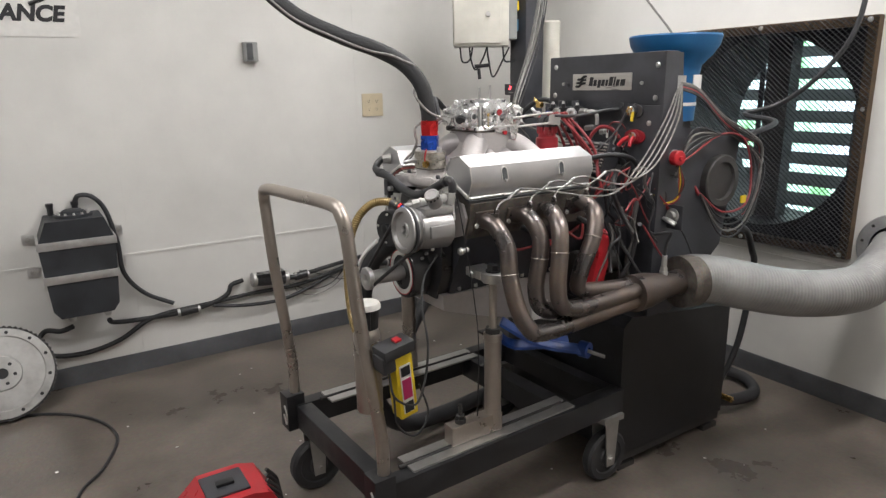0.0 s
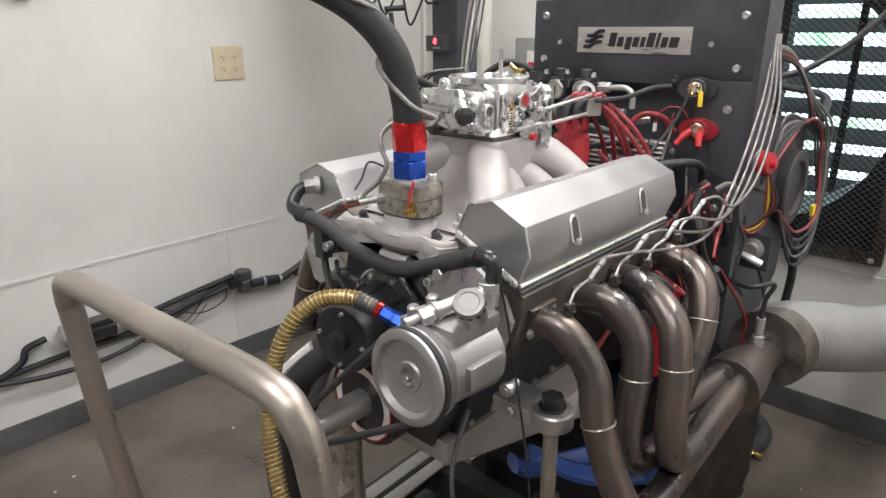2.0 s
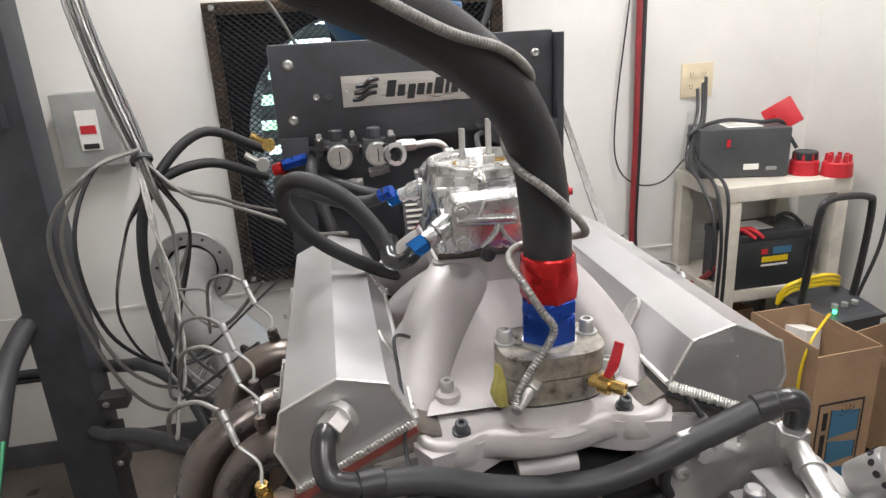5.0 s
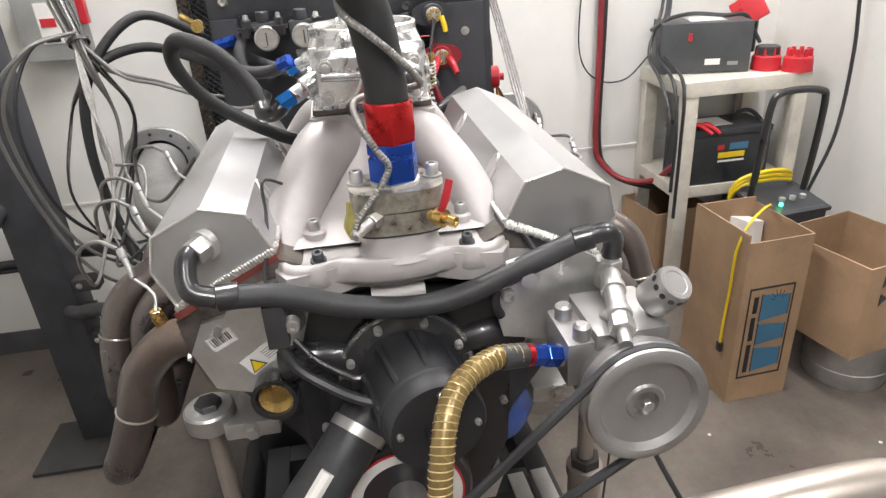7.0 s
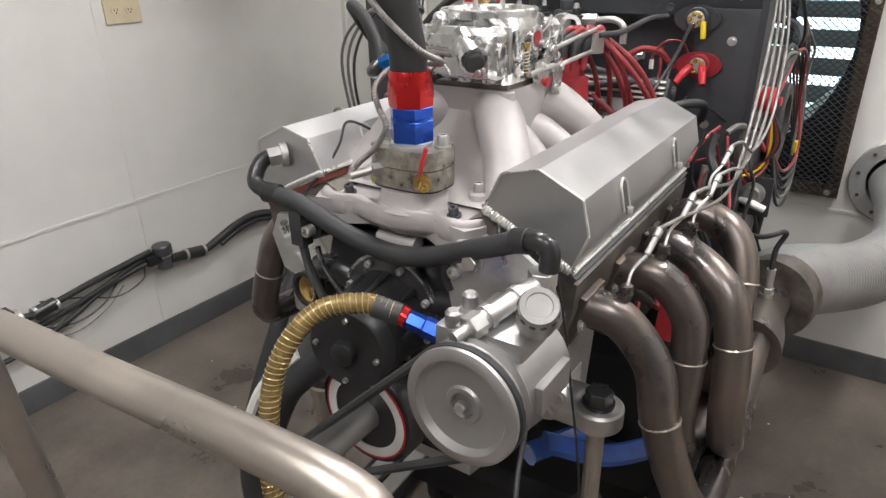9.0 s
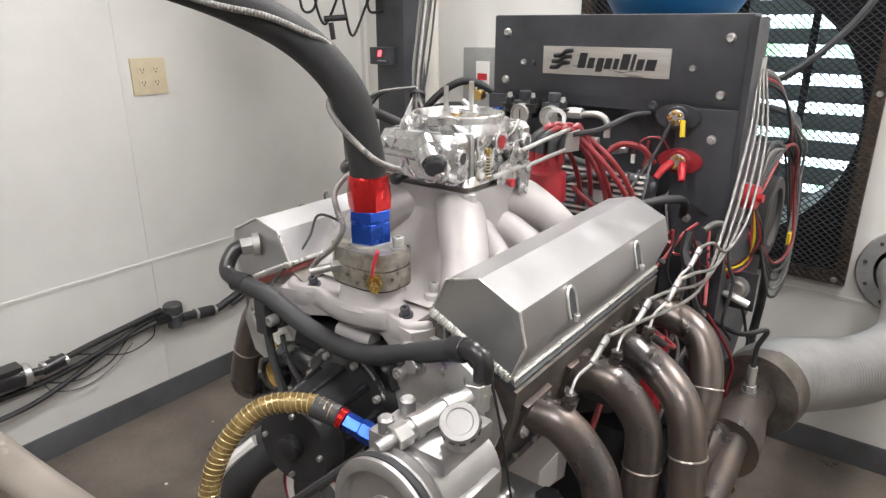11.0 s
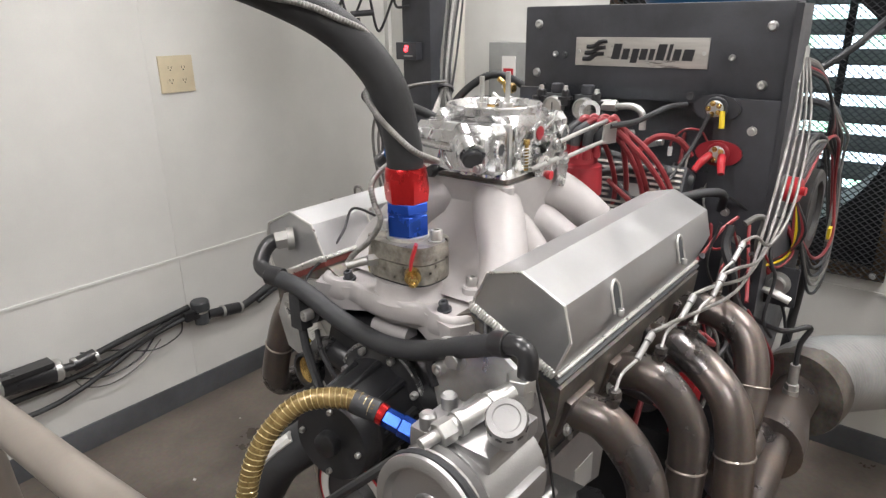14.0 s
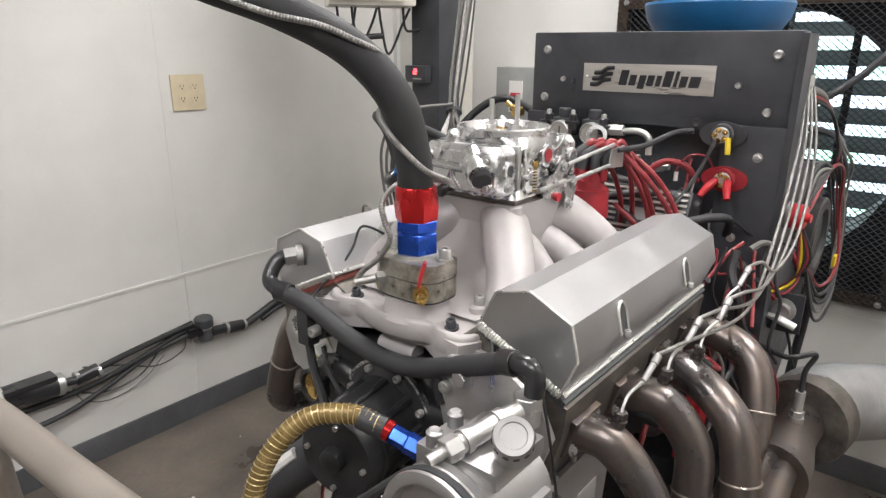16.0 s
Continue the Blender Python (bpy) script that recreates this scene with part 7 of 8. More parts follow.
for x in (0.99, 1.13):
    part("bottom_fitting", cyl(cyl(B(), (x, WY - 0.12, 0.385), (x, WY - 0.12, 0.355), 0.016), (x, WY - 0.12, 0.36), (x, WY - 0.12, 0.345), 0.013), STEEL, tank)
part("vent_hose", sweep(B(), [(1.07, WY - 0.02, 0.845), (1.09, WY - 0.03, 0.875), (1.14, WY - 0.03, 0.865), (1.185, WY - 0.03, 0.80), (1.215, WY - 0.03, 0.65), (1.225, WY - 0.03, 0.50), (1.30, WY - 0.03, 0.39), (1.42, WY - 0.03, 0.315)], 0.010, 12, 8), RUBBER, tank)
hz = WY - 0.028
lf = thing("fuel_line", (1.5, WY, 0.28), "black braided fuel lines with inline filter along the wall foot", "hose")
part("line", sweep(B(), [(0.99, WY - 0.12, 0.35), (0.94, WY - 0.11, 0.335), (0.88, hz, 0.32), (0.845, hz, 0.26), (0.90, hz, 0.20), (1.03, hz, 0.185), (1.17, hz, 0.215), (1.30, hz, 0.285), (1.42, hz, 0.305)], 0.011, 12, 9), BRAIDBLK, lf)
part("line", sweep(B(), [(1.13, WY - 0.12, 0.35), (1.15, WY - 0.09, 0.325), (1.25, hz, 0.295), (1.42, hz, 0.29), (1.52, hz, 0.295), (1.62, hz, 0.315), (1.68, hz, 0.345), (1.70, hz, 0.385), (1.76, hz, 0.40)], 0.011, 12, 9), BRAIDBLK, lf)
part("inline_filter", cyl(B(), (1.44, hz, 0.292), (1.53, hz, 0.296), 0.021, seg=20, cham=0.003), GLOSSBLK, lf)
for x in (1.432, 1.526):
    part("filter_end", cyl(B(), (x, hz, 0.292), (x + 0.012, hz, 0.2925), 0.0225, seg=20), STEEL, lf)
part("line", sweep(B(), [(1.42, hz, 0.305), (1.58, hz, 0.31), (1.8, hz + 0.004, 0.32), (2.05, hz, 0.325), (2.25, hz, 0.36), (2.40, hz, 0.40), (2.5, hz, 0.40)], 0.010, 12, 9), BRAIDBLK, lf)
part("line", sweep(B(), [(1.60, hz - 0.015, 0.30), (1.75, hz - 0.01, 0.27), (1.95, hz, 0.258), (2.12, hz, 0.30), (2.28, hz, 0.36), (2.45, hz - 0.01, 0.392)], 0.009, 12, 9), RUBBER, lf)
part("wire", sweep(B(), [(2.0, hz, 0.335), (2.12, hz, 0.285), (2.24, hz, 0.30), (2.33, hz, 0.38)], 0.003, 6, 8), CABLE, lf)
pumpb = thing("fuel_pump", (1.88, WY, 0.34), "black finned fuel pump with bright ends on the wall", "fuel pump")
part("body", cyl(B(), (1.815, WY - 0.045, 0.39), (1.975, WY - 0.045, 0.372), 0.036, seg=26, cham=0.004), GLOSSBLK, pumpb)
for x in (1.80, 1.965):
    part("end_cap", cyl(B(), (x, WY - 0.045, 0.391 - (x - 1.8) * 0.11), (x + 0.025, WY - 0.045, 0.389 - (x - 1.8) * 0.11), 0.037, seg=26, cham=0.004), STEEL, pumpb)
part("mount", box(B(), (1.82, WY - 0.085, 0.405), (1.965, WY - 0.03, 0.42)), GLOSSBLK, pumpb)
part("outlet_fitting", cyl(cyl(B(), (1.99, WY - 0.045, 0.37), (2.03, WY - 0.045, 0.365), 0.013), (2.03, WY - 0.04, 0.365), (2.10, WY - 0.035, 0.372), 0.021), GLOSSBLK, pumpb)
part("line", sweep(B(), [(2.10, WY - 0.035, 0.372), (2.2, WY - 0.03, 0.385), (2.32, WY - 0.03, 0.40), (2.45, WY - 0.03, 0.415)], 0.011, 12, 6), BRAIDBLK, pumpb)
for x in (2.03, 2.095):
    zz = 0.365 + max(0.0, x - 2.5) * 0.27
    part("steel_ring", cyl(B(), (x, WY - 0.037, zz), (x + 0.012, WY - 0.036, zz + 0.002), 0.0228, seg=18, cham=0.001), STEEL, pumpb if x < 2.3 else lf)
part("splitter_block", box(B(), (2.42, WY - 0.06, 0.378), (2.49, WY - 0.018, 0.412)), GLOSSBLK, lf, bevel=0.004)
part("wire", sweep(B(), [(2.06, hz, 0.40), (2.18, hz, 0.36), (2.30, hz, 0.31), (2.40, hz, 0.33), (2.42, hz, 0.38)], 0.0026, 6, 8), CABLE, lf)
part("wire", sweep(B(), [(2.02, hz, 0.34), (2.05, hz, 0.28), (2.14, hz, 0.25), (2.25, hz, 0.28), (2.33, hz, 0.34)], 0.0022, 6, 8), GREYCAB, lf)
jb2 = thing("regulator", (2.49, WY, 0.32), "black fuel regulator with round cap and hose on the wall", "regulator")
part("body", lathe(B(), (2.49, WY - 0.04, 0.318), (0, 0, 1), [(0, 0), (0, 0.026), (0.05, 0.026), (0.052, 0.028), (0.055, 0.034), (0.085, 0.034), (0.09, 0.03), (0.09, 0)], 26), DARKGREY, jb2)
part("white_band", lathe(B(), (2.49, WY - 0.04, 0.362), (0, 0, 1), [(0, 0.0262), (0, 0.0275), (0.008, 0.0275), (0.008, 0.0262)], 26), PLATE, jb2)
HP = [(2.52, WY - 0.04, 0.338), (2.60, WY - 0.035, 0.328), (2.66, WY - 0.035, 0.318), (2.74, WY - 0.035, 0.340), (2.82, WY - 0.035, 0.366), (2.926, WY - 0.035, 0.378), (3.04, WY - 0.035, 0.352), (3.14, WY - 0.035, 0.338), (3.27, WY - 0.035, 0.354), (3.42, WY - 0.035, 0.402), (3.50, WY - 0.09, 0.404), (3.53, WY - 0.25, 0.40), (3.50, WY - 0.45, 0.41), (3.36, WY - 0.60, 0.43)]
part("line", sweep(B(), HP, 0.015, 12, 8), RUBBER, jb2)
part("line", sweep(B(), [(x, y - 0.004, z - 0.024) for x, y, z in HP[3:]], 0.010, 10, 8), RUBBER, jb2)
part("end_fitting", cyl(cyl(B(), (2.515, WY - 0.04, 0.340), (2.575, WY - 0.037, 0.332), 0.018), (2.575, WY - 0.037, 0.332), (2.655, WY - 0.035, 0.319), 0.022, cham=0.003), GLOSSBLK, jb2)
for x, z in ((2.575, 0.332), (2.652, 0.3195)):
    part("steel_ring", cyl(B(), (x, WY - 0.037, z), (x + 0.010, WY - 0.0368, z - 0.0015), 0.0232, seg=18, cham=0.001), STEEL, jb2)
lf.location.z -= 0.030
pumpb.location.z -= 0.022

# flywheel leaning on the wall, cord and red machine
fly = thing("flywheel", (0.62, 4.2, 0.0), "worn steel flywheel with ring gear leaning against the wall", "flywheel")
FLM = Vector((0.71, 4.15, 0.198))
fax = Vector((0.05, -0.93, 0.36)).normalized()
g = B()
a_, u_, w_ = frame_of(fax)
n = 120
loft(g, [[FLM + fax * d + (u_ * math.cos(2 * math.pi * k / n) + w_ * math.sin(2 * math.pi * k / n)) * (0.197 if k % 2 else 0.191) for k in range(n)] for d in (-0.006, 0.006)])
part("ring_gear", g, DIRTY, fly, "toothed ring gear", smooth=False)
part("disc", lathe(B(), FLM, fax, [(0.0, 0.0), (0.016, 0.0), (0.016, 0.068), (0.010, 0.072), (0.010, 0.150), (0.014, 0.155), (0.014, 0.184), (0.004, 0.186), (-0.006, 0.186), (-0.006, 0)], 48), STEEL, fly, "worn grey steel disc")
for k in range(12):
    a = 2 * math.pi * k / 12
    c = FLM + (u_ * math.cos(a) + w_ * math.sin(a)) * 0.168 + fax * 0.014
    part("hole", cyl(B(), c - fax * 0.002, c + fax * 0.0006, 0.007, seg=12), DARKINK, fly)
for k in range(6):
    a = 2 * math.pi * k / 6
    c = FLM + (u_ * math.cos(a) + w_ * math.sin(a)) * 0.045 + fax * 0.016
    part("hole", cyl(B(), c - fax * 0.002, c + fax * 0.0006, 0.007, seg=12), DARKINK, fly)
part("hub", cyl(B(), FLM + fax * 0.01, FLM + fax * 0.0166, 0.022), DARKINK, fly)
cable("extension_lead", [(0.25, 4.20, 0.006), (0.50, 4.19, 0.006), (0.675, 4.157, 0.006), (0.87, 4.063, 0.006), (1.004, 3.913, 0.006), (1.06, 3.713, 0.006), (0.992, 3.503, 0.006), (0.902, 3.366, 0.006), (0.86, 3.1, 0.006), (0.9, 2.7, 0.006)], 0.006, CABLE, "black power cord lying on the floor")
red = thing("red_machine", (1.26, 2.85, 0.0), "red plastic portable machine with a black top handle recess", "machine")
b = B()
prof = [(-0.15, 0.0), (0.16, 0.0), (0.17, 0.10), (0.12, 0.19), (0.07, 0.205), (-0.05, 0.205), (-0.13, 0.13)]
prism(b, prof, 0.18, axes((1.25, 2.93, 0), (1, 0, 0), (0, 0, 1)))
part("body", b, REDPL, red, "glossy red plastic casing", bevel=0.03)
b = B()
box(b, (1.20, 2.78, 0.199), (1.32, 2.90, 0.212))
part("switch_panel", b, BLACK, red, bevel=0.005)
b = B()
box(b, (1.235, 2.82, 0.212), (1.285, 2.845, 0.222))
part("switch", b, DARKINK, red, bevel=0.003)
for k in range(5):
    part("vent_rib", sweep(B(), [(1.36 + 0.008 * k, 2.76 + 0.028 * k, 0.19), (1.40 + 0.006 * k, 2.765 + 0.028 * k, 0.14), (1.42, 2.77 + 0.028 * k, 0.06)], 0.006, 8, 5), DIRTY, red)

# ---- column, cabinet and cable drop ----
colm = thing("steel_column", (3.07, 3.665, 0.0), "black painted square steel column on a floor plate", "column")
b = B()
box(b, (2.985, 3.578, 0.01), (3.095, 3.695, 2.7))
part("post", b, BLACK, colm, bevel=0.006)
b = B()
box(b, (2.86, 3.575, 0.0), (3.09, 3.80, 0.012))
part("base_plate", b, DIRTY, colm, bevel=0.002)
for k, z in enumerate((0.52, 0.43, 0.34)):
    part("bracket", box(B(), (2.992, 3.545 - 0.035 * (k == 0), z), (3.04, 3.578, z + 0.035)), DIRTY, colm, bevel=0.002)
    bolt(colm, (2.992, 3.56, z + 0.018), (-1, 0, 0), 0.006)
for run in (((3.10, 3.60, 0.60), (3.04, 3.52, 0.621), (2.90, 3.40, 0.675), (2.783, 3.27, 0.645), (2.74, 3.16, 0.60), (2.72, 3.06, 0.56)), ((2.98, 3.60, 0.47), (2.853, 3.52, 0.529), (2.72, 3.40, 0.598), (2.60, 3.28, 0.632), (2.54, 3.16, 0.61), (2.52, 3.05, 0.56))):
    cable("coolant_pipe", list(run), 0.017, RUBBER, "black hose from the column to the dynamometer", "hose", 14, "hoses at the column")
dsp = thing("digital_display", (3.0, 3.62, 1.27), "small black box with a glowing red digit on the column", "display")
part("case", box(B(), (2.952, 3.61, 1.262), (2.985, 3.695, 1.315)), BLACK, dsp, bevel=0.003)
b = B()
for lo, hi in (((3.610, 1.297), (3.620, 1.300)), ((3.610, 1.304), (3.620, 1.307)), ((3.610, 1.311), (3.620, 1.314)), ((3.620, 1.298), (3.622, 1.306)), ((3.609, 1.304), (3.611, 1.313))):
    box(b, (2.9495, lo[0] + 0.035, lo[1] - 0.009), (2.9513, hi[0] + 0.035, hi[1] - 0.009))
part("digit", b, LED, dsp, smooth=False)
b = B()
box(b, (2.9495, 3.625, 1.272), (2.9513, 3.66, 1.276))
part("bar", b, GREYBOX, dsp, smooth=False)
cream = thing("conduit_post", (3.24, 3.80, 0.0), "cream painted steel pipe post in the room corner", "post")
part("pipe", cyl(B(), (3.25, 3.70, 0.0), (3.25, 3.70, 1.62), 0.048, seg=28, cham=0.006), CREAM, cream)
cab = thing("control_cabinet", (2.8, 3.75, 1.49), "beige steel control cabinet on the column, wired underneath", "cabinet")
KM = axes((2.686, 3.751, 1.49), (0.80, -0.60, 0), (0, 0, 1))
b = B()
box(b, (0, 0, -0.16), (0.262, 0.45, 0.0), KM)
part("body", b, CREAM, cab, bevel=0.008)
b = B()
box(b, (0.008, 0.012, 0.0), (0.225, 0.44, 0.010), KM)
dr = part("door", b, CREAM, cab, bevel=0.004)
part("lock", cyl(B(), KM @ Vector((0.165, 0.14, 0.010)), KM @ Vector((0.165, 0.14, 0.018)), 0.012, cham=0.002), STEEL, dr)
b = B()
box(b, (0.262, 0.03, -0.13), (0.30, 0.45, -0.02), KM)
part("terminal_box", b, GREYBOX, cab, bevel=0.003)
b = B()
box(b, (0.302, 0.07, -0.10), (0.309, 0.12, -0.05), KM)
part("blue_module", b, BLUEINK, cab, bevel=0.002)
b = B()
box(b, (0.302, 0.16, -0.11), (0.309, 0.2, -0.04), KM)
part("yellow_label", b, YELLOW, cab, smooth=False)
for k, x in enumerate((0.03, 0.075, 0.16, 0.235)):
    p = KM @ Vector((x, 0.0, -0.08))
    part("cable", sweep(B(), [p, p + Vector((0.01, 0, -0.06)), p + Vector((0.03, -0.01, -0.07 - 0.035 * (k % 3))), p + Vector((0.055 + 0.02 * k, -0.01, -0.05)), p + Vector((0.06 + 0.03 * k, -0.02, 0.0))], 0.0042, 7, 7), CABLE, cab)
part("connector", cyl(B(), KM @ Vector((0.10, -0.09, -0.06)), KM @ Vector((0.17, -0.085, -0.06)), 0.009), CABLE, cab)
part("connector", cyl(B(), KM @ Vector((0.12, -0.1, -0.06)), KM @ Vector((0.125, -0.15, -0.06)), 0.008), CABLE, cab)

rng = random.Random(11)
drop = thing("cable_drop", (2.9, 3.45, 1.2), "hanging bundle of braided steel leads and grey cables", "cable bundle")
tie = Vector((2.665, 3.262, 1.215))
for k in range(16):
    j = Vector((rng.uniform(-0.012, 0.012), rng.uniform(-0.012, 0.012), rng.uniform(-0.01, 0.01)))
    top = Vector((3.15, 3.50, 2.7)) + j * 3
    mid = Vector((2.90, 3.40, 1.55)) + j * 1.6
    m = WIRE if k % 3 else (GREYCAB if k % 2 else CABLE)
    r = 0.0026 if m is WIRE else rng.choice((0.003, 0.0036))
    if k % 4 == 0:
        tail = [tie + Vector((0.05, -0.05, -0.16)), tie + Vector((0.0, 0.02 * (k % 3), -0.36)), (2.42, 3.10 + 0.01 * k, 0.84), (2.30, 3.05, 0.98)]
    elif k % 4 == 1:
        tail = [tie + Vector((0.06, -0.12, -0.10)), tie + Vector((0.10, -0.24, -0.15)), (2.82, 2.99, 1.08), (2.80, 2.95, 1.16)]
    elif k % 4 == 2:
        tail = [tie + Vector((0.02, 0.06, -0.14)), tie + Vector((0.0, 0.10, -0.32)), tie + Vector((0.06, 0.02, -0.46)), (2.82, 3.05, 0.90)]
    else:
        tail = [tie + Vector((0.0, -0.03, -0.14)), tie + Vector((-0.06, -0.04, -0.26)), (2.50, 3.14, 0.93), (2.46, 3.05, 1.02)]
    part("lead", sweep(B(), [top, (3.05 + j.x, 3.46 + j.y, 2.1), mid, tie + j] + tail, r, 7, 8), m, drop)
part("cable_tie", lathe(B(), tie, (0.5, 0.3, 0.8), [(-0.004, 0.018), (-0.004, 0.021), (0.004, 0.021), (0.004, 0.018)], 14), CABLE, drop)
for k in range(3):
    part("loop", sweep(B(), [tie + Vector((0, 0, 0.02)), tie + Vector((-0.08 - 0.02 * k, 0.06, 0.0)), tie + Vector((-0.13, 0.10 + 0.02 * k, -0.12)), tie + Vector((-0.10, 0.09, -0.30 - 0.05 * k)), tie + Vector((-0.02, 0.02, -0.42 - 0.05 * k)), tie + Vector((0.08, -0.05, -0.45))], 0.0038, 7, 8), GREYCAB if k else CABLE, drop)
for k in range(2):
    cable("water_hose", [(2.78, 3.05, 1.14 + 0.06 * k), (2.72, 3.16, 1.19 + 0.06 * k), (2.66, 3.26, 1.15), (2.64, 3.29, 1.0), (2.63, 3.27, 0.82), (2.55 + 0.05 * k, 3.20, 0.68), (2.52, 3.10, 0.62)], 0.0098, BRAIDBLK, "black rubber hose looping beside the dynamometer", "hose", 14)
cable("grey_lead", [(2.665, 3.262, 1.215), (2.60, 3.18, 1.155), (2.53, 3.10, 1.145), (2.45, 3.0, 1.125), (2.38, 2.95, 1.12), (2.33, 2.90, 1.13)], 0.0035, GREYCAB, "grey cable drooping to the engine rear")
cable("sensor_cable", [(2.565, 2.575, 1.215), (2.54, 2.59, 1.16), (2.48, 2.61, 1.10), (2.40, 2.625, 1.075), (2.24, 2.628, 1.07), (2.10, 2.625, 1.068), (1.97, 2.612, 1.066), (1.90, 2.594, 1.062), (1.875, 2.58, 1.04)], 0.0034, CABLE, "black cable lying along the valve cover")
cable("sensor_cable", [(2.02, 2.845, 1.085), (1.985, 2.85, 1.112), (1.955, 2.868, 1.128), (1.935, 2.868, 1.10), (1.905, 2.868, 1.075), (1.872, 2.872, 1.055), (1.852, 2.868, 1.035)], 0.0019, CABLE, "thin black wire looped beside the intake")
plug = thing("sensor_plug", (1.845, 2.866, 0.99), "black square electrical plug with its wire loom", "connector")
part("body", box(B(), (1.836, 2.855, 0.985), (1.856, 2.877, 1.035)), RUBBER, plug, bevel=0.002)
part("loom", sweep(B(), [(1.846, 2.866, 0.985), (1.84, 2.852, 0.955), (1.825, 2.82, 0.935), (1.81, 2.79, 0.925), (1.80, 2.76, 0.92)], 0.006, 8, 7), CABLE, plug)
cable("floor_hose", [(3.02, 2.52, 0.12), (3.15, 2.50, 0.06), (3.35, 2.50, 0.035), (3.46, 2.62, 0.032), (3.42, 2.76, 0.034), (3.25, 2.86, 0.05), (3.08, 2.88, 0.12)], 0.024, RUBBER, "black water hose looped on the floor behind the dynamometer", "hose", 14)
part("valve_handle", cyl(B(), (3.10, 2.50, 0.10), (3.10, 2.44, 0.10), 0.012), BRASS, dyno)
cable("duct_cable", [(3.05, 2.45, 0.80), (3.12, 2.46, 0.77), (3.18, 2.47, 0.69), (3.22, 2.48, 0.60), (3.2, 2.5, 0.3), (3.1, 2.52, 0.1)], 0.012, RUBBER, "black hose hanging behind the duct", "hose", 10)
cable("fan_cable", [fw(-0.06, -0.01, 2.4), fw(-0.07, -0.0, 1.8), fw(-0.08, 0.02, 1.5), fw(-0.10, 0.12, 1.33), fw(-0.13, 0.25, 1.22), fw(-0.2, 0.35, 1.18), (3.3, 2.50, 1.16), (3.03, 2.43, 1.13)], 0.010, RUBBER, "black cable hanging in front of the fan screen")
cable("guy_wire", [(3.40, 3.40, 2.70), (3.35, 3.35, 2.2), fw(-0.3, 0.9, 1.8), fw(-0.25, 0.7, 1.52), fw(-0.2, 0.62, 1.36)], 0.005, GREYCAB, "grey cable slanting down to the dynamometer")

# ---- the corner with the shelf ----
SH = pose(3.252, 1.645, 0)     # origin at the front edge, end nearest the fan; x towards the wall, y towards the fan
SU = pose(3.41, 1.665, 0.0, 0, 0, -15)     # the power supply, turned on the shelf
SB = SH @ pose(-0.020, 0.015, 0.076)     # the battery on the lower shelf


def sbox(parent, name, lo, hi, material, bevel=0.003, label=""):
    s = B()
    box(s, lo, hi, SH)
    return part(name, s, material, parent, label, bevel=bevel)


shelf = thing("shelf_table", SH @ Vector((0.2, -0.22, 0)), "worn white painted wooden two-tier shelf table", "table")
sbox(shelf, "top", (0, -0.46, 0.825), (0.345, 0.0, 0.875), SHELFP)
sbox(shelf, "lower_shelf", (0.008, -0.46, 0.460), (0.345, -0.005, 0.501), SHELFP)
for x, y in ((0.004, -0.054), (0.298, -0.054), (0.004, -0.455), (0.298, -0.455)):
    sbox(shelf, "leg", (x, y, 0.0), (x + 0.045, y + 0.048, 0.825), SHELFP)
ups = thing("power_supply", SU @ Vector((0.08, -0.15, 0.875)), "dark grey steel uninterruptible power supply box with red switch", "power supply")
b = B()
box(b, (0, -0.30, 0.878), (0.165, 0.0, 1.045), SU)
part("case", b, DARKGREY, ups, bevel=0.006)
b = B()
box(b, (-0.004, -0.10, 0.985), (-0.0002, -0.088, 1.012), SU)
part("rocker", b, REDPL, ups, smooth=False)
b = B()
box(b, (-0.002, -0.20, 0.905), (-0.0002, -0.150, 0.925), SU)
part("bar", b, WHITE, ups, smooth=False)
b = B()
box(b, (-0.002, -0.26, 0.902), (-0.0002, -0.225, 0.914), SU)
part("bar", b, GREYBOX, ups, smooth=False)
b = B()
box(b, (0.04, -0.22, 1.0452), (0.14, -0.10, 1.0465), SU)
part("sticker", b, WHITE, ups, smooth=False)
cable("extension_lead", [SU @ Vector(q) for q in ((0.05, 0.03, 1.02), (0.06, -0.03, 1.055), (0.09, -0.12, 1.065), (0.07, -0.22, 1.057), (0.08, -0.29, 1.055), (0.09, -0.33, 1.00), (0.07, -0.35, 0.96))], 0.007, CABLE, "black power cord lying over the grey box")


def distributor_cap(at, tilt, label):
    th = thing("distributor_cap", at, label, "distributor cap", "loose distributor caps")
    ax_ = Matrix.Rotation(radians(tilt), 3, "X") @ Vector((0, 0, 1))
    part("base", lathe(B(), at, ax_, [(0, 0), (0, 0.050), (0.045, 0.046), (0.05, 0.04), (0.05, 0)], 24), REDPL, th)
    a_, u_, w_ = frame_of(ax_)
    for k in range(8):
        a = 2 * math.pi * k / 8
        c = Vector(at) + ax_ * 0.048 + (u_ * math.cos(a) + w_ * math.sin(a)) * 0.033
        part("tower", cyl(B(), c, c + ax_ * 0.026, 0.0085, 0.007, seg=12), REDPL, th)
    return th


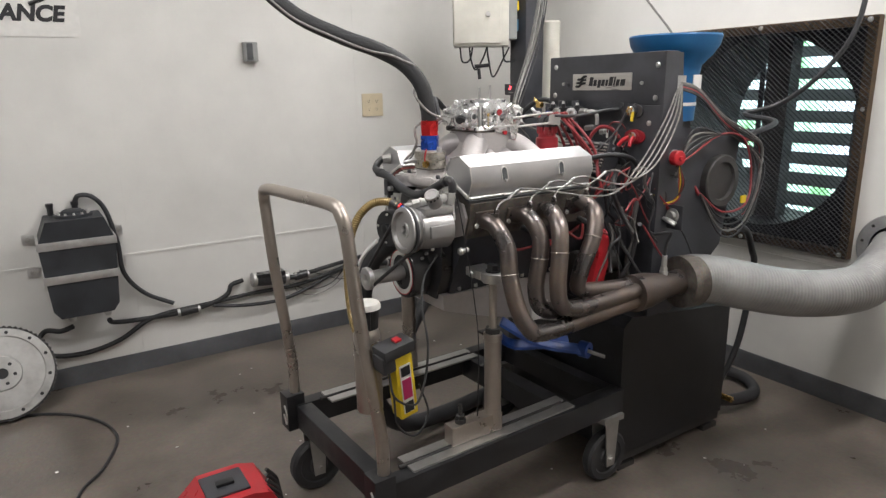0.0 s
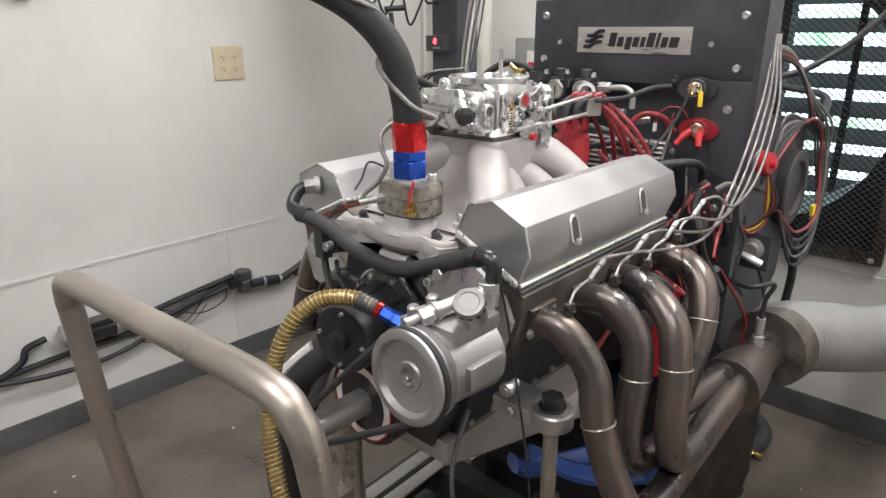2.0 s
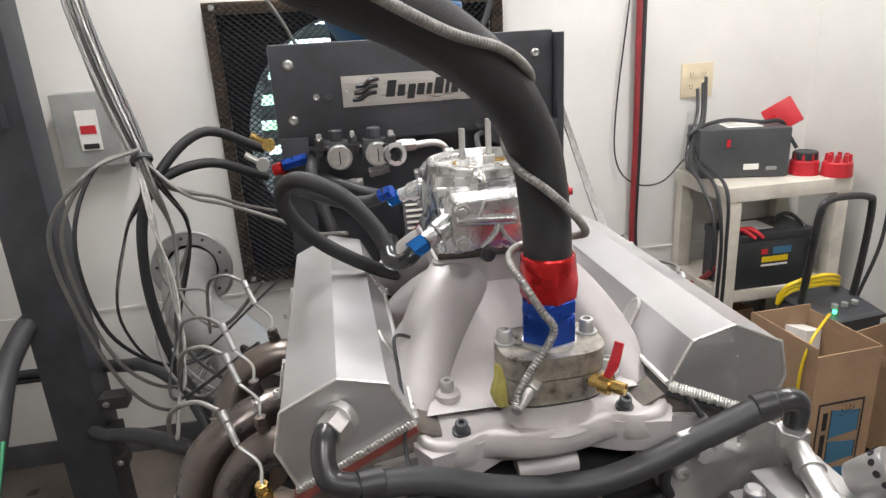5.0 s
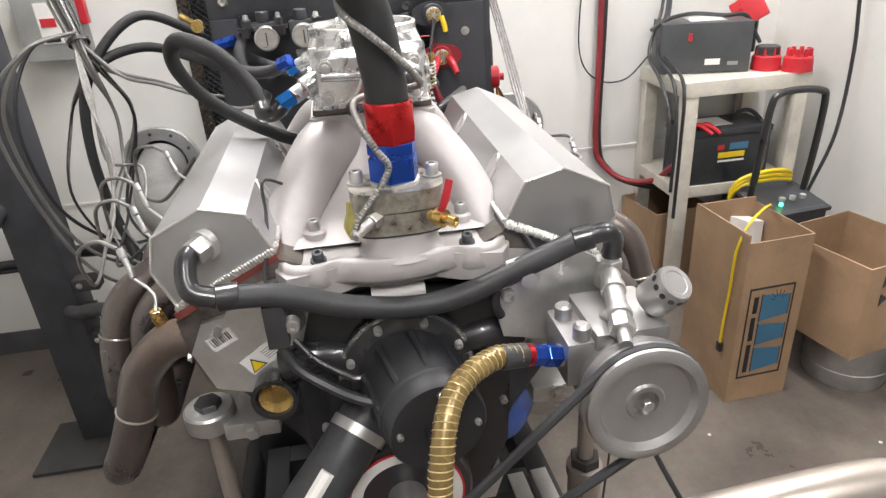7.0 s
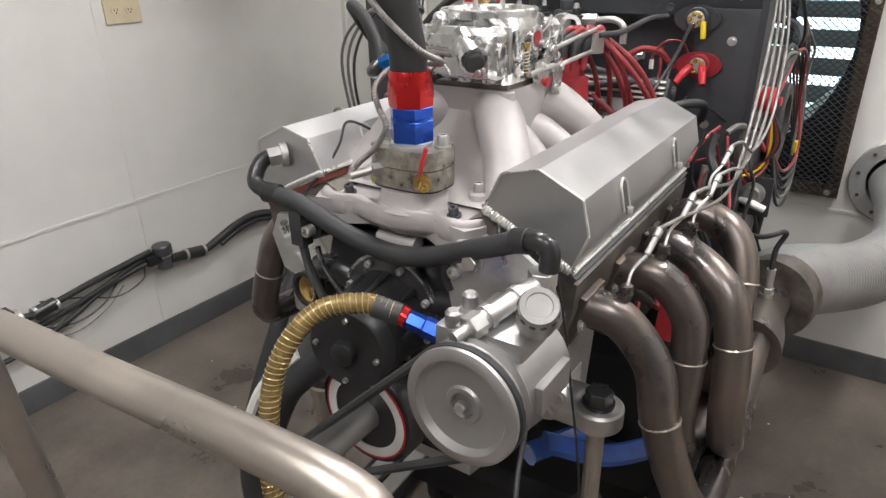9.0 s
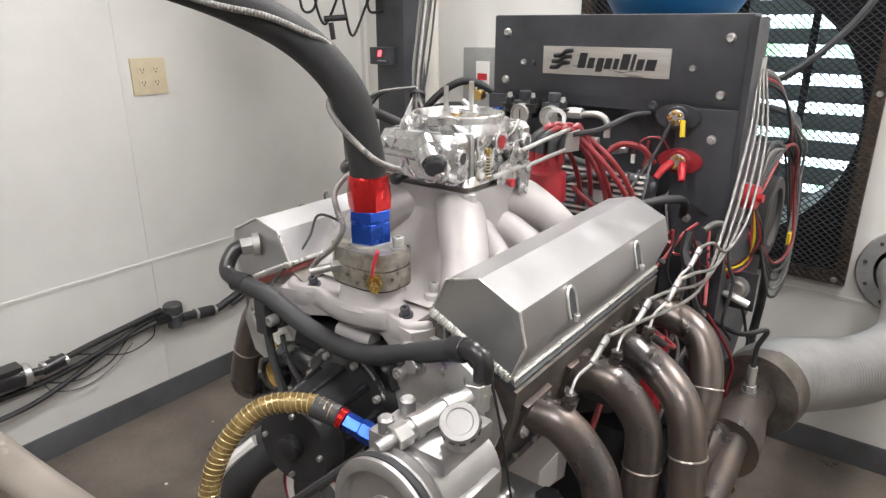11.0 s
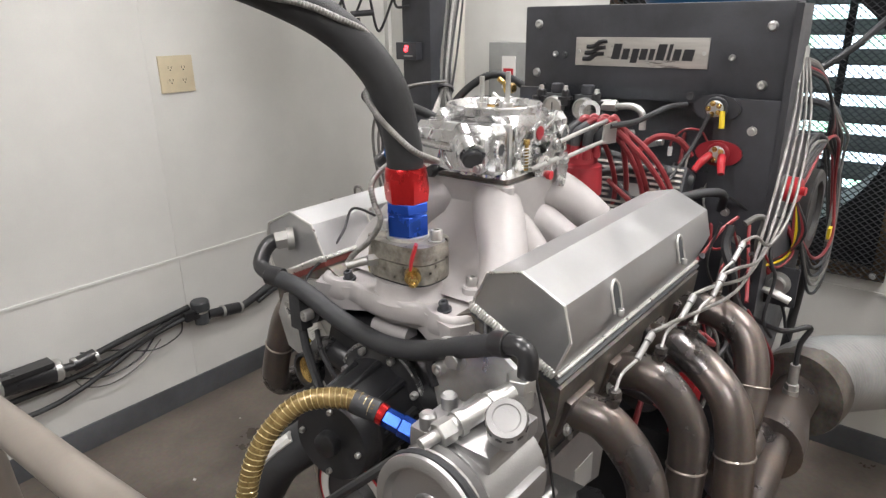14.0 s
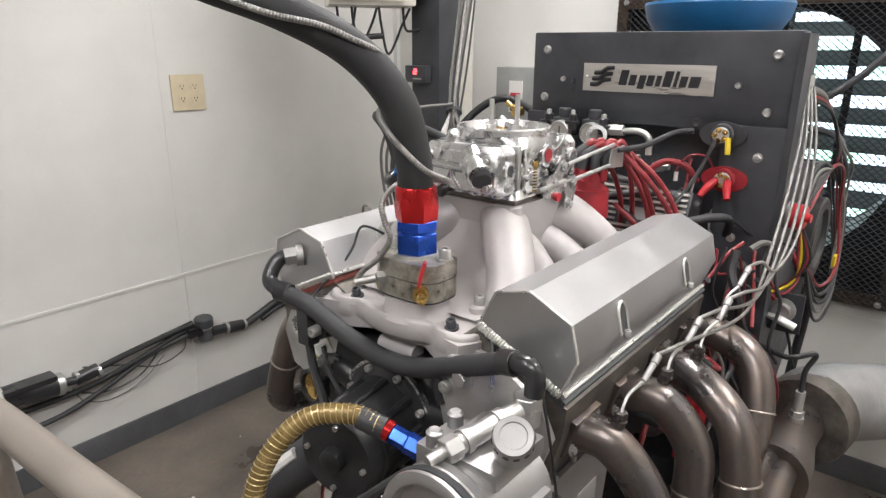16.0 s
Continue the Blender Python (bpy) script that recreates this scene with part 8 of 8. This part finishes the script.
distributor_cap(SH @ Vector((0.10, -0.345, 0.876)), 0, "red plastic distributor cap standing on the shelf")
distributor_cap(SH @ Vector((0.035, -0.420, 0.876)), 0, "red plastic distributor cap standing on the shelf")
part("black_rotor", cyl(B(), SH @ Vector((0.10, -0.345, 0.925)), SH @ Vector((0.10, -0.345, 0.955)), 0.04, seg=20, cham=0.004), RUBBER, None).name = "rotor_cap"
tagged(bpy.data.objects["rotor_cap"], "black plastic cap sitting on a red distributor cap", "cap")
rf = thing("red_funnel", SH @ Vector((0.25, -0.35, 0.95)), "red plastic bracket leaning behind the grey box", "bracket")
b = B()
box(b, (-0.055, -0.01, -0.05), (0.055, 0.01, 0.05), SH @ pose(0.24, -0.345, 1.06, 12, 0, 40) @ pose(0, 0, 0, 0, 35, 0))
part("plate", b, REDPL, rf, bevel=0.008)
b = B()
box(b, (-0.012, -0.022, -0.10), (0.012, -0.004, 0.02), SH @ pose(0.24, -0.37, 1.01, 0, 0, 40))
part("strut", b, RUBBER, rf, bevel=0.003)
bat = thing("car_battery", SB @ Vector((0.15, -0.2, 0.425)), "black lead-acid battery with printed label and red clamps", "battery")
b = B()
box(b, (0.035, -0.365, 0.426), (0.205, -0.055, 0.600), SB)
part("case", b, TANKM, bat, bevel=0.006)
b = B()
box(b, (0.032, -0.368, 0.600), (0.208, -0.052, 0.625), SB)
part("lid", b, TANKM, bat, bevel=0.005)
b = B()
box(b, (0.08, -0.24, 0.6255), (0.18, -0.14, 0.627), SB)
part("sticker", b, WHITE, bat, smooth=False)
for y0, y1, z0, z1, mtl in ((-0.19, -0.165, 0.55, 0.568, REDPL), (-0.27, -0.17, 0.52, 0.54, YELLOW), (-0.27, -0.17, 0.505, 0.512, WHITE), (-0.28, -0.21, 0.548, 0.572, BLUEINK)):
    b = B()
    box(b, (0.033, y0, z0), (0.0345, y1, z1), SB)
    part("bar", b, mtl, bat, smooth=False)
for d in (0.0, 0.03):
    part("clamp", sweep(B(), [SB @ Vector((0.08, -0.08 - d, 0.632)), SB @ Vector((0.05, -0.10 - d, 0.64)), SB @ Vector((0.02, -0.13 - d, 0.615))], [0.008, 0.01, 0.006], 8, 5), REDPL, bat, "red jump-lead clamp")
part("carry_loop", sweep(B(), [SB @ Vector((0.12, -0.26, 0.627)), SB @ Vector((0.11, -0.28, 0.66)), SB @ Vector((0.11, -0.33, 0.655)), SB @ Vector((0.04, -0.35, 0.60)), SB @ Vector((0.02, -0.34, 0.50)), SB @ Vector((0.0, -0.30, 0.42))], 0.007, 8, 7), CABLE, bat)
# pair of heavy leads down the wall
cable("battery_lead", [fw(-0.03, -0.510, 2.5), fw(-0.03, -0.515, 1.6), fw(-0.03, -0.520, 1.0), fw(-0.03, -0.520, 0.62), fw(-0.04, -0.545, 0.52), fw(-0.08, -0.625, 0.455), fw(-0.16, -0.705, 0.47), fw(-0.25, -0.745, 0.56), fw(-0.32, -0.775, 0.63)], 0.011, REDWIRE, "thick red battery lead down the wall", seg=10)
cable("battery_lead", [fw(-0.025, -0.530, 2.5), fw(-0.025, -0.535, 1.6), fw(-0.025, -0.535, 1.0), fw(-0.025, -0.535, 0.60), fw(-0.03, -0.585, 0.48), fw(-0.08, -0.665, 0.435), fw(-0.2, -0.795, 0.44), fw(-0.3, -1.0, 0.46)], 0.011, CABLE, "thick black battery lead down the wall", seg=10)
cable("thin_wire", [fw(-0.02, -0.485, 1.5), fw(-0.02, -0.445, 1.1), fw(-0.02, -0.455, 0.92), fw(-0.03, -0.525, 0.84), fw(-0.04, -0.625, 0.84), fw(-0.05, -0.705, 0.92)], 0.003, CABLE, "thin black wire looping on the wall")
for k, (y0, y1) in enumerate(((-0.93, -0.87), (-0.95, -0.90), (-0.96, -0.92))):
    cable("ignition_lead", [fw(-0.05, y0 + 0.19, 1.17 + 0.02 * k), fw(-0.09, y0 + 0.21, 1.08), fw(-0.16, y1 + 0.22, 0.95), fw(-0.30 - 0.03 * k, y1 + 0.24, 0.88), fw(-0.40, y1 + 0.25, 0.78 - 0.05 * k), fw(-0.41, y1 + 0.255, 0.62 - 0.1 * k)], 0.006, CABLE, "black ignition lead hanging over the shelf edge", group="hanging leads")
cable("charger_cord", [fw(-0.446, -1.22, 1.175), fw(-0.45, -1.19, 1.13), fw(-0.46, -1.20, 0.95), fw(-0.49, -1.17, 0.7), fw(-0.50, -1.10, 0.5)], 0.006, CABLE, "black charger cord hanging from the outlet")
# cardboard boxes


def carton(name, m, sx, sy, sz, label, open_top=True, flap=0.09):
    """An open carton: x, y its sides, z up."""
    th = thing(name, m.translation, label, "box", "cardboard boxes")
    t = 0.005
    for nm, lo, hi in (("side", (0, 0, 0), (sx, t, sz)), ("side", (0, sy - t, 0), (sx, sy, sz)), ("side", (0, t, 0), (t, sy - t, sz)), ("side", (sx - t, t, 0), (sx, sy - t, sz)), ("bottom", (t, t, 0.001), (sx - t, sy - t, t))):
        s = B()
        box(s, lo, hi, m)
        part(nm, s, CARD, th, smooth=False)
    if not open_top:
        s = B()
        box(s, (t, t, sz - t), (sx - t, sy - t, sz - 0.001), m)
        part("lid", s, CARD, th, smooth=False)
    return th


# tall box with a blue printed panel; its corner nearest the engine at the origin
AB = Matrix.Translation((2.706, 1.713, 0.0)) @ Matrix.Rotation(radians(3), 4, "Z") @ Matrix.Diagonal((0.915, 0.82, 1.0, 1.0))
tall = thing("tall_carton", AB.translation, "tall open cardboard carton with a blue printed panel", "box", "cardboard boxes")
t = 0.005
for lo, hi in (((0, -0.25, 0), (t, 0.0, 0.548)), ((0.29 - t, -0.25, 0), (0.29, 0.0, 0.565)), ((t, -t, 0), (0.29 - t, 0, 0.57)), ((t, -0.25, 0), (0.29 - t, -0.25 + t, 0.55))):
    s = B()
    box(s, lo, hi, AB)
    part("side", s, CARD, tall, smooth=False)
s = B()
box(s, (t, -0.245, 0.30), (0.285, -t, 0.31), AB)
part("filling", s, CARDD, tall, smooth=False)
s = B()
box(s, (0.12, -0.2, 0.42), (0.2, -0.12, 0.555), AB @ pose(0, 0, 0, 8, 6, 10))
part("paper", s, WHITE, tall, smooth=False)
PF = AB @ axes((-0.0005, 0, 0), (0, -1, 0), (0, 0, 1))      # printed face: x across, y up
b = B()
for lo, hi in (((0.030, 0.085), (0.036, 0.40)), ((0.205, 0.085), (0.211, 0.40)), ((0.036, 0.085), (0.205, 0.091)), ((0.036, 0.394), (0.205, 0.40))):
    box(b, (lo[0], lo[1], -0.0004), (hi[0], hi[1], 0.0008), PF)
part("printed_border", b, DARKINK, tall, smooth=False)
for z0, z1 in ((0.285, 0.375), (0.20, 0.275), (0.105, 0.19)):
    b = B()
    prism(b, [(0.085, z0), (0.195, z0 + 0.012), (0.195, z1 - 0.012), (0.085, z1)], 0.0008, PF)
    lt = part("letter_block", b, BLUEINK, tall, smooth=False)
    for q0, q1 in (((0.082, z0 - 0.002), (0.085, z1 + 0.002)), ((0.195, z0 + 0.01), (0.198, z1 - 0.01))):
        part("outline", box(B(), (q0[0], q0[1], 0.0), (q1[0], q1[1], 0.001), PF), DARKINK, lt, smooth=False)
b = B()
box(b, (0.052, 0.105, 0.0), (0.070, 0.205, 0.0009), PF)
box(b, (0.052, 0.22, 0.0), (0.070, 0.30, 0.0009), PF)
box(b, (0.052, 0.315, 0.0), (0.070, 0.37, 0.0009), PF)
part("bar", b, DARKINK, tall, smooth=False)
b = B()
for k in range(6):
    a = radians(20 + 28 * k)
    c = Vector((0.14, 0.355))
    box(b, (-0.001, 0.015, 0.0), (0.001, 0.04, 0.0009), PF @ pose(0.15, 0.345, 0, 0, 0, -60 + 26 * k))
part("rays", b, DARKINK, tall, smooth=False)
cable("yellow_lead", [AB @ Vector(q) for q in ((0.25, -0.28, 0.53), (0.16, -0.2, 0.585), (0.09, -0.10, 0.60), (0.05, -0.02, 0.575), (0.045, 0.012, 0.50), (0.05, 0.010, 0.38), (0.055, 0.012, 0.26), (0.055, 0.012, 0.19))], 0.004, YELLOW, "thin yellow cord hanging over the carton", "cord")
ce = B()
box(ce, (0.045, 0.004, 0.165), (0.065, 0.02, 0.195), AB)
solo("cord_end", ce, CABLE, "black connector at the end of the yellow cord", "connector", bevel=0.003)
carton("small_carton", pose(3.338, 1.66, 0, 0, 0, 9) @ pose(0, -0.24, 0), 0.235, 0.24, 0.37, "brown cardboard box under the shelf, flaps ajar")
carton("wide_carton", Matrix.Translation((2.53, 1.20, 0.0)) @ Matrix.Rotation(radians(12), 4, "Z") @ pose(0.12, -0.12, 0.17), 0.32, 0.30, 0.30, "open cardboard box standing on a steel pail")
WM = Matrix.Translation((2.53, 1.20, 0.0)) @ Matrix.Rotation(radians(12), 4, "Z")
for k, z in enumerate((0.24, 0.30)):
    b = B()
    prism(b, [(0.06, z), (0.09, z + 0.02), (0.06, z + 0.04)], 0.001, WM @ pose(0.12, -0.12, 0.1) @ axes((-0.001, 0.30, 0), (0, -1, 0), (0, 0, 1)))
    solo("arrow_mark", b, DARKINK, "dark printed arrow on the cardboard box", "mark", smooth=False)
pail = thing("steel_pail", (2.76, 1.27, 0), "round galvanised steel pail under a cardboard box", "pail")
part("shell", lathe(B(), (2.77, 1.26, 0), (0, 0, 1), [(0, 0), (0, 0.118), (0.012, 0.122), (0.05, 0.122), (0.052, 0.125), (0.058, 0.125), (0.06, 0.122), (0.15, 0.124), (0.152, 0.128), (0.168, 0.128), (0.168, 0)], 36), STEEL, pail)
# charger on wheels with a loop handle
chg = thing("battery_charger", (3.075, 1.372, 0), "black wheeled battery charger with a tubular loop handle", "battery charger")
GM = Matrix.Translation((3.075, 1.372, 0)) @ Matrix.Rotation(radians(6), 4, "Z") @ Matrix.Diagonal((1.0, 1.0, 1.085, 1.0))
b = B()
box(b, (-0.10, -0.11, 0.16), (0.10, 0.11, 0.46), GM)
part("case", b, DARKGREY, chg, bevel=0.01)
b = B()
prism(b, [(-0.11, -0.115), (0.10, -0.115), (0.10, 0.115), (-0.11, 0.115)], 0.012, GM @ pose(0, 0, 0.462, 0, -9, 0))
part("control_panel", b, BLACK, chg, bevel=0.004)
part("lamp", cyl(B(), GM @ Vector((-0.07, 0.05, 0.470)), GM @ Vector((-0.071, 0.05, 0.478)), 0.006, seg=12), LEDG, chg, "lit green lamp")
for y in (-0.06, -0.02, 0.02):
    part("knob", cyl(B(), GM @ Vector((-0.04, y, 0.470)), GM @ Vector((-0.041, y, 0.482)), 0.010, seg=14), GREYBOX, chg)
part("handle", sweep(B(), [GM @ Vector(q) for q in ((0.02, 0.10, 0.42), (0.0, 0.10, 0.60), (-0.01, 0.095, 0.76), (-0.012, 0.07, 0.795), (-0.012, 0.0, 0.80), (-0.012, -0.08, 0.79), (-0.01, -0.105, 0.76), (0.0, -0.11, 0.6), (0.02, -0.11, 0.42))], 0.0115, 12, 8), GLOSSBLK, chg, "black tubular loop handle")
for y in (-0.13, 0.11):
    part("wheel", lathe(B(), GM @ Vector((0.05, y, 0.08)), GM.to_3x3() @ Vector((0, 1, 0)), [(0, 0), (0, 0.06), (0.005, 0.08), (0.025, 0.08), (0.03, 0.06), (0.03, 0)], 24), RUBBER, chg)
part("leg", box(B(), (-0.09, -0.08, 0.0), (-0.07, 0.08, 0.165), GM), BLACK, chg)
for k in range(3):
    cable("yellow_cable", [GM @ Vector(q) for q in ((0.09, 0.12, 0.45 + 0.012 * k), (0.06, 0.10, 0.50 + 0.012 * k), (0.04, 0.0, 0.515 + 0.014 * k), (0.05, -0.08, 0.50 + 0.012 * k), (0.10, -0.12, 0.47))], 0.007, YELLOW, "thick yellow charging cable coiled on the charger", "cable", group="yellow charging cables")
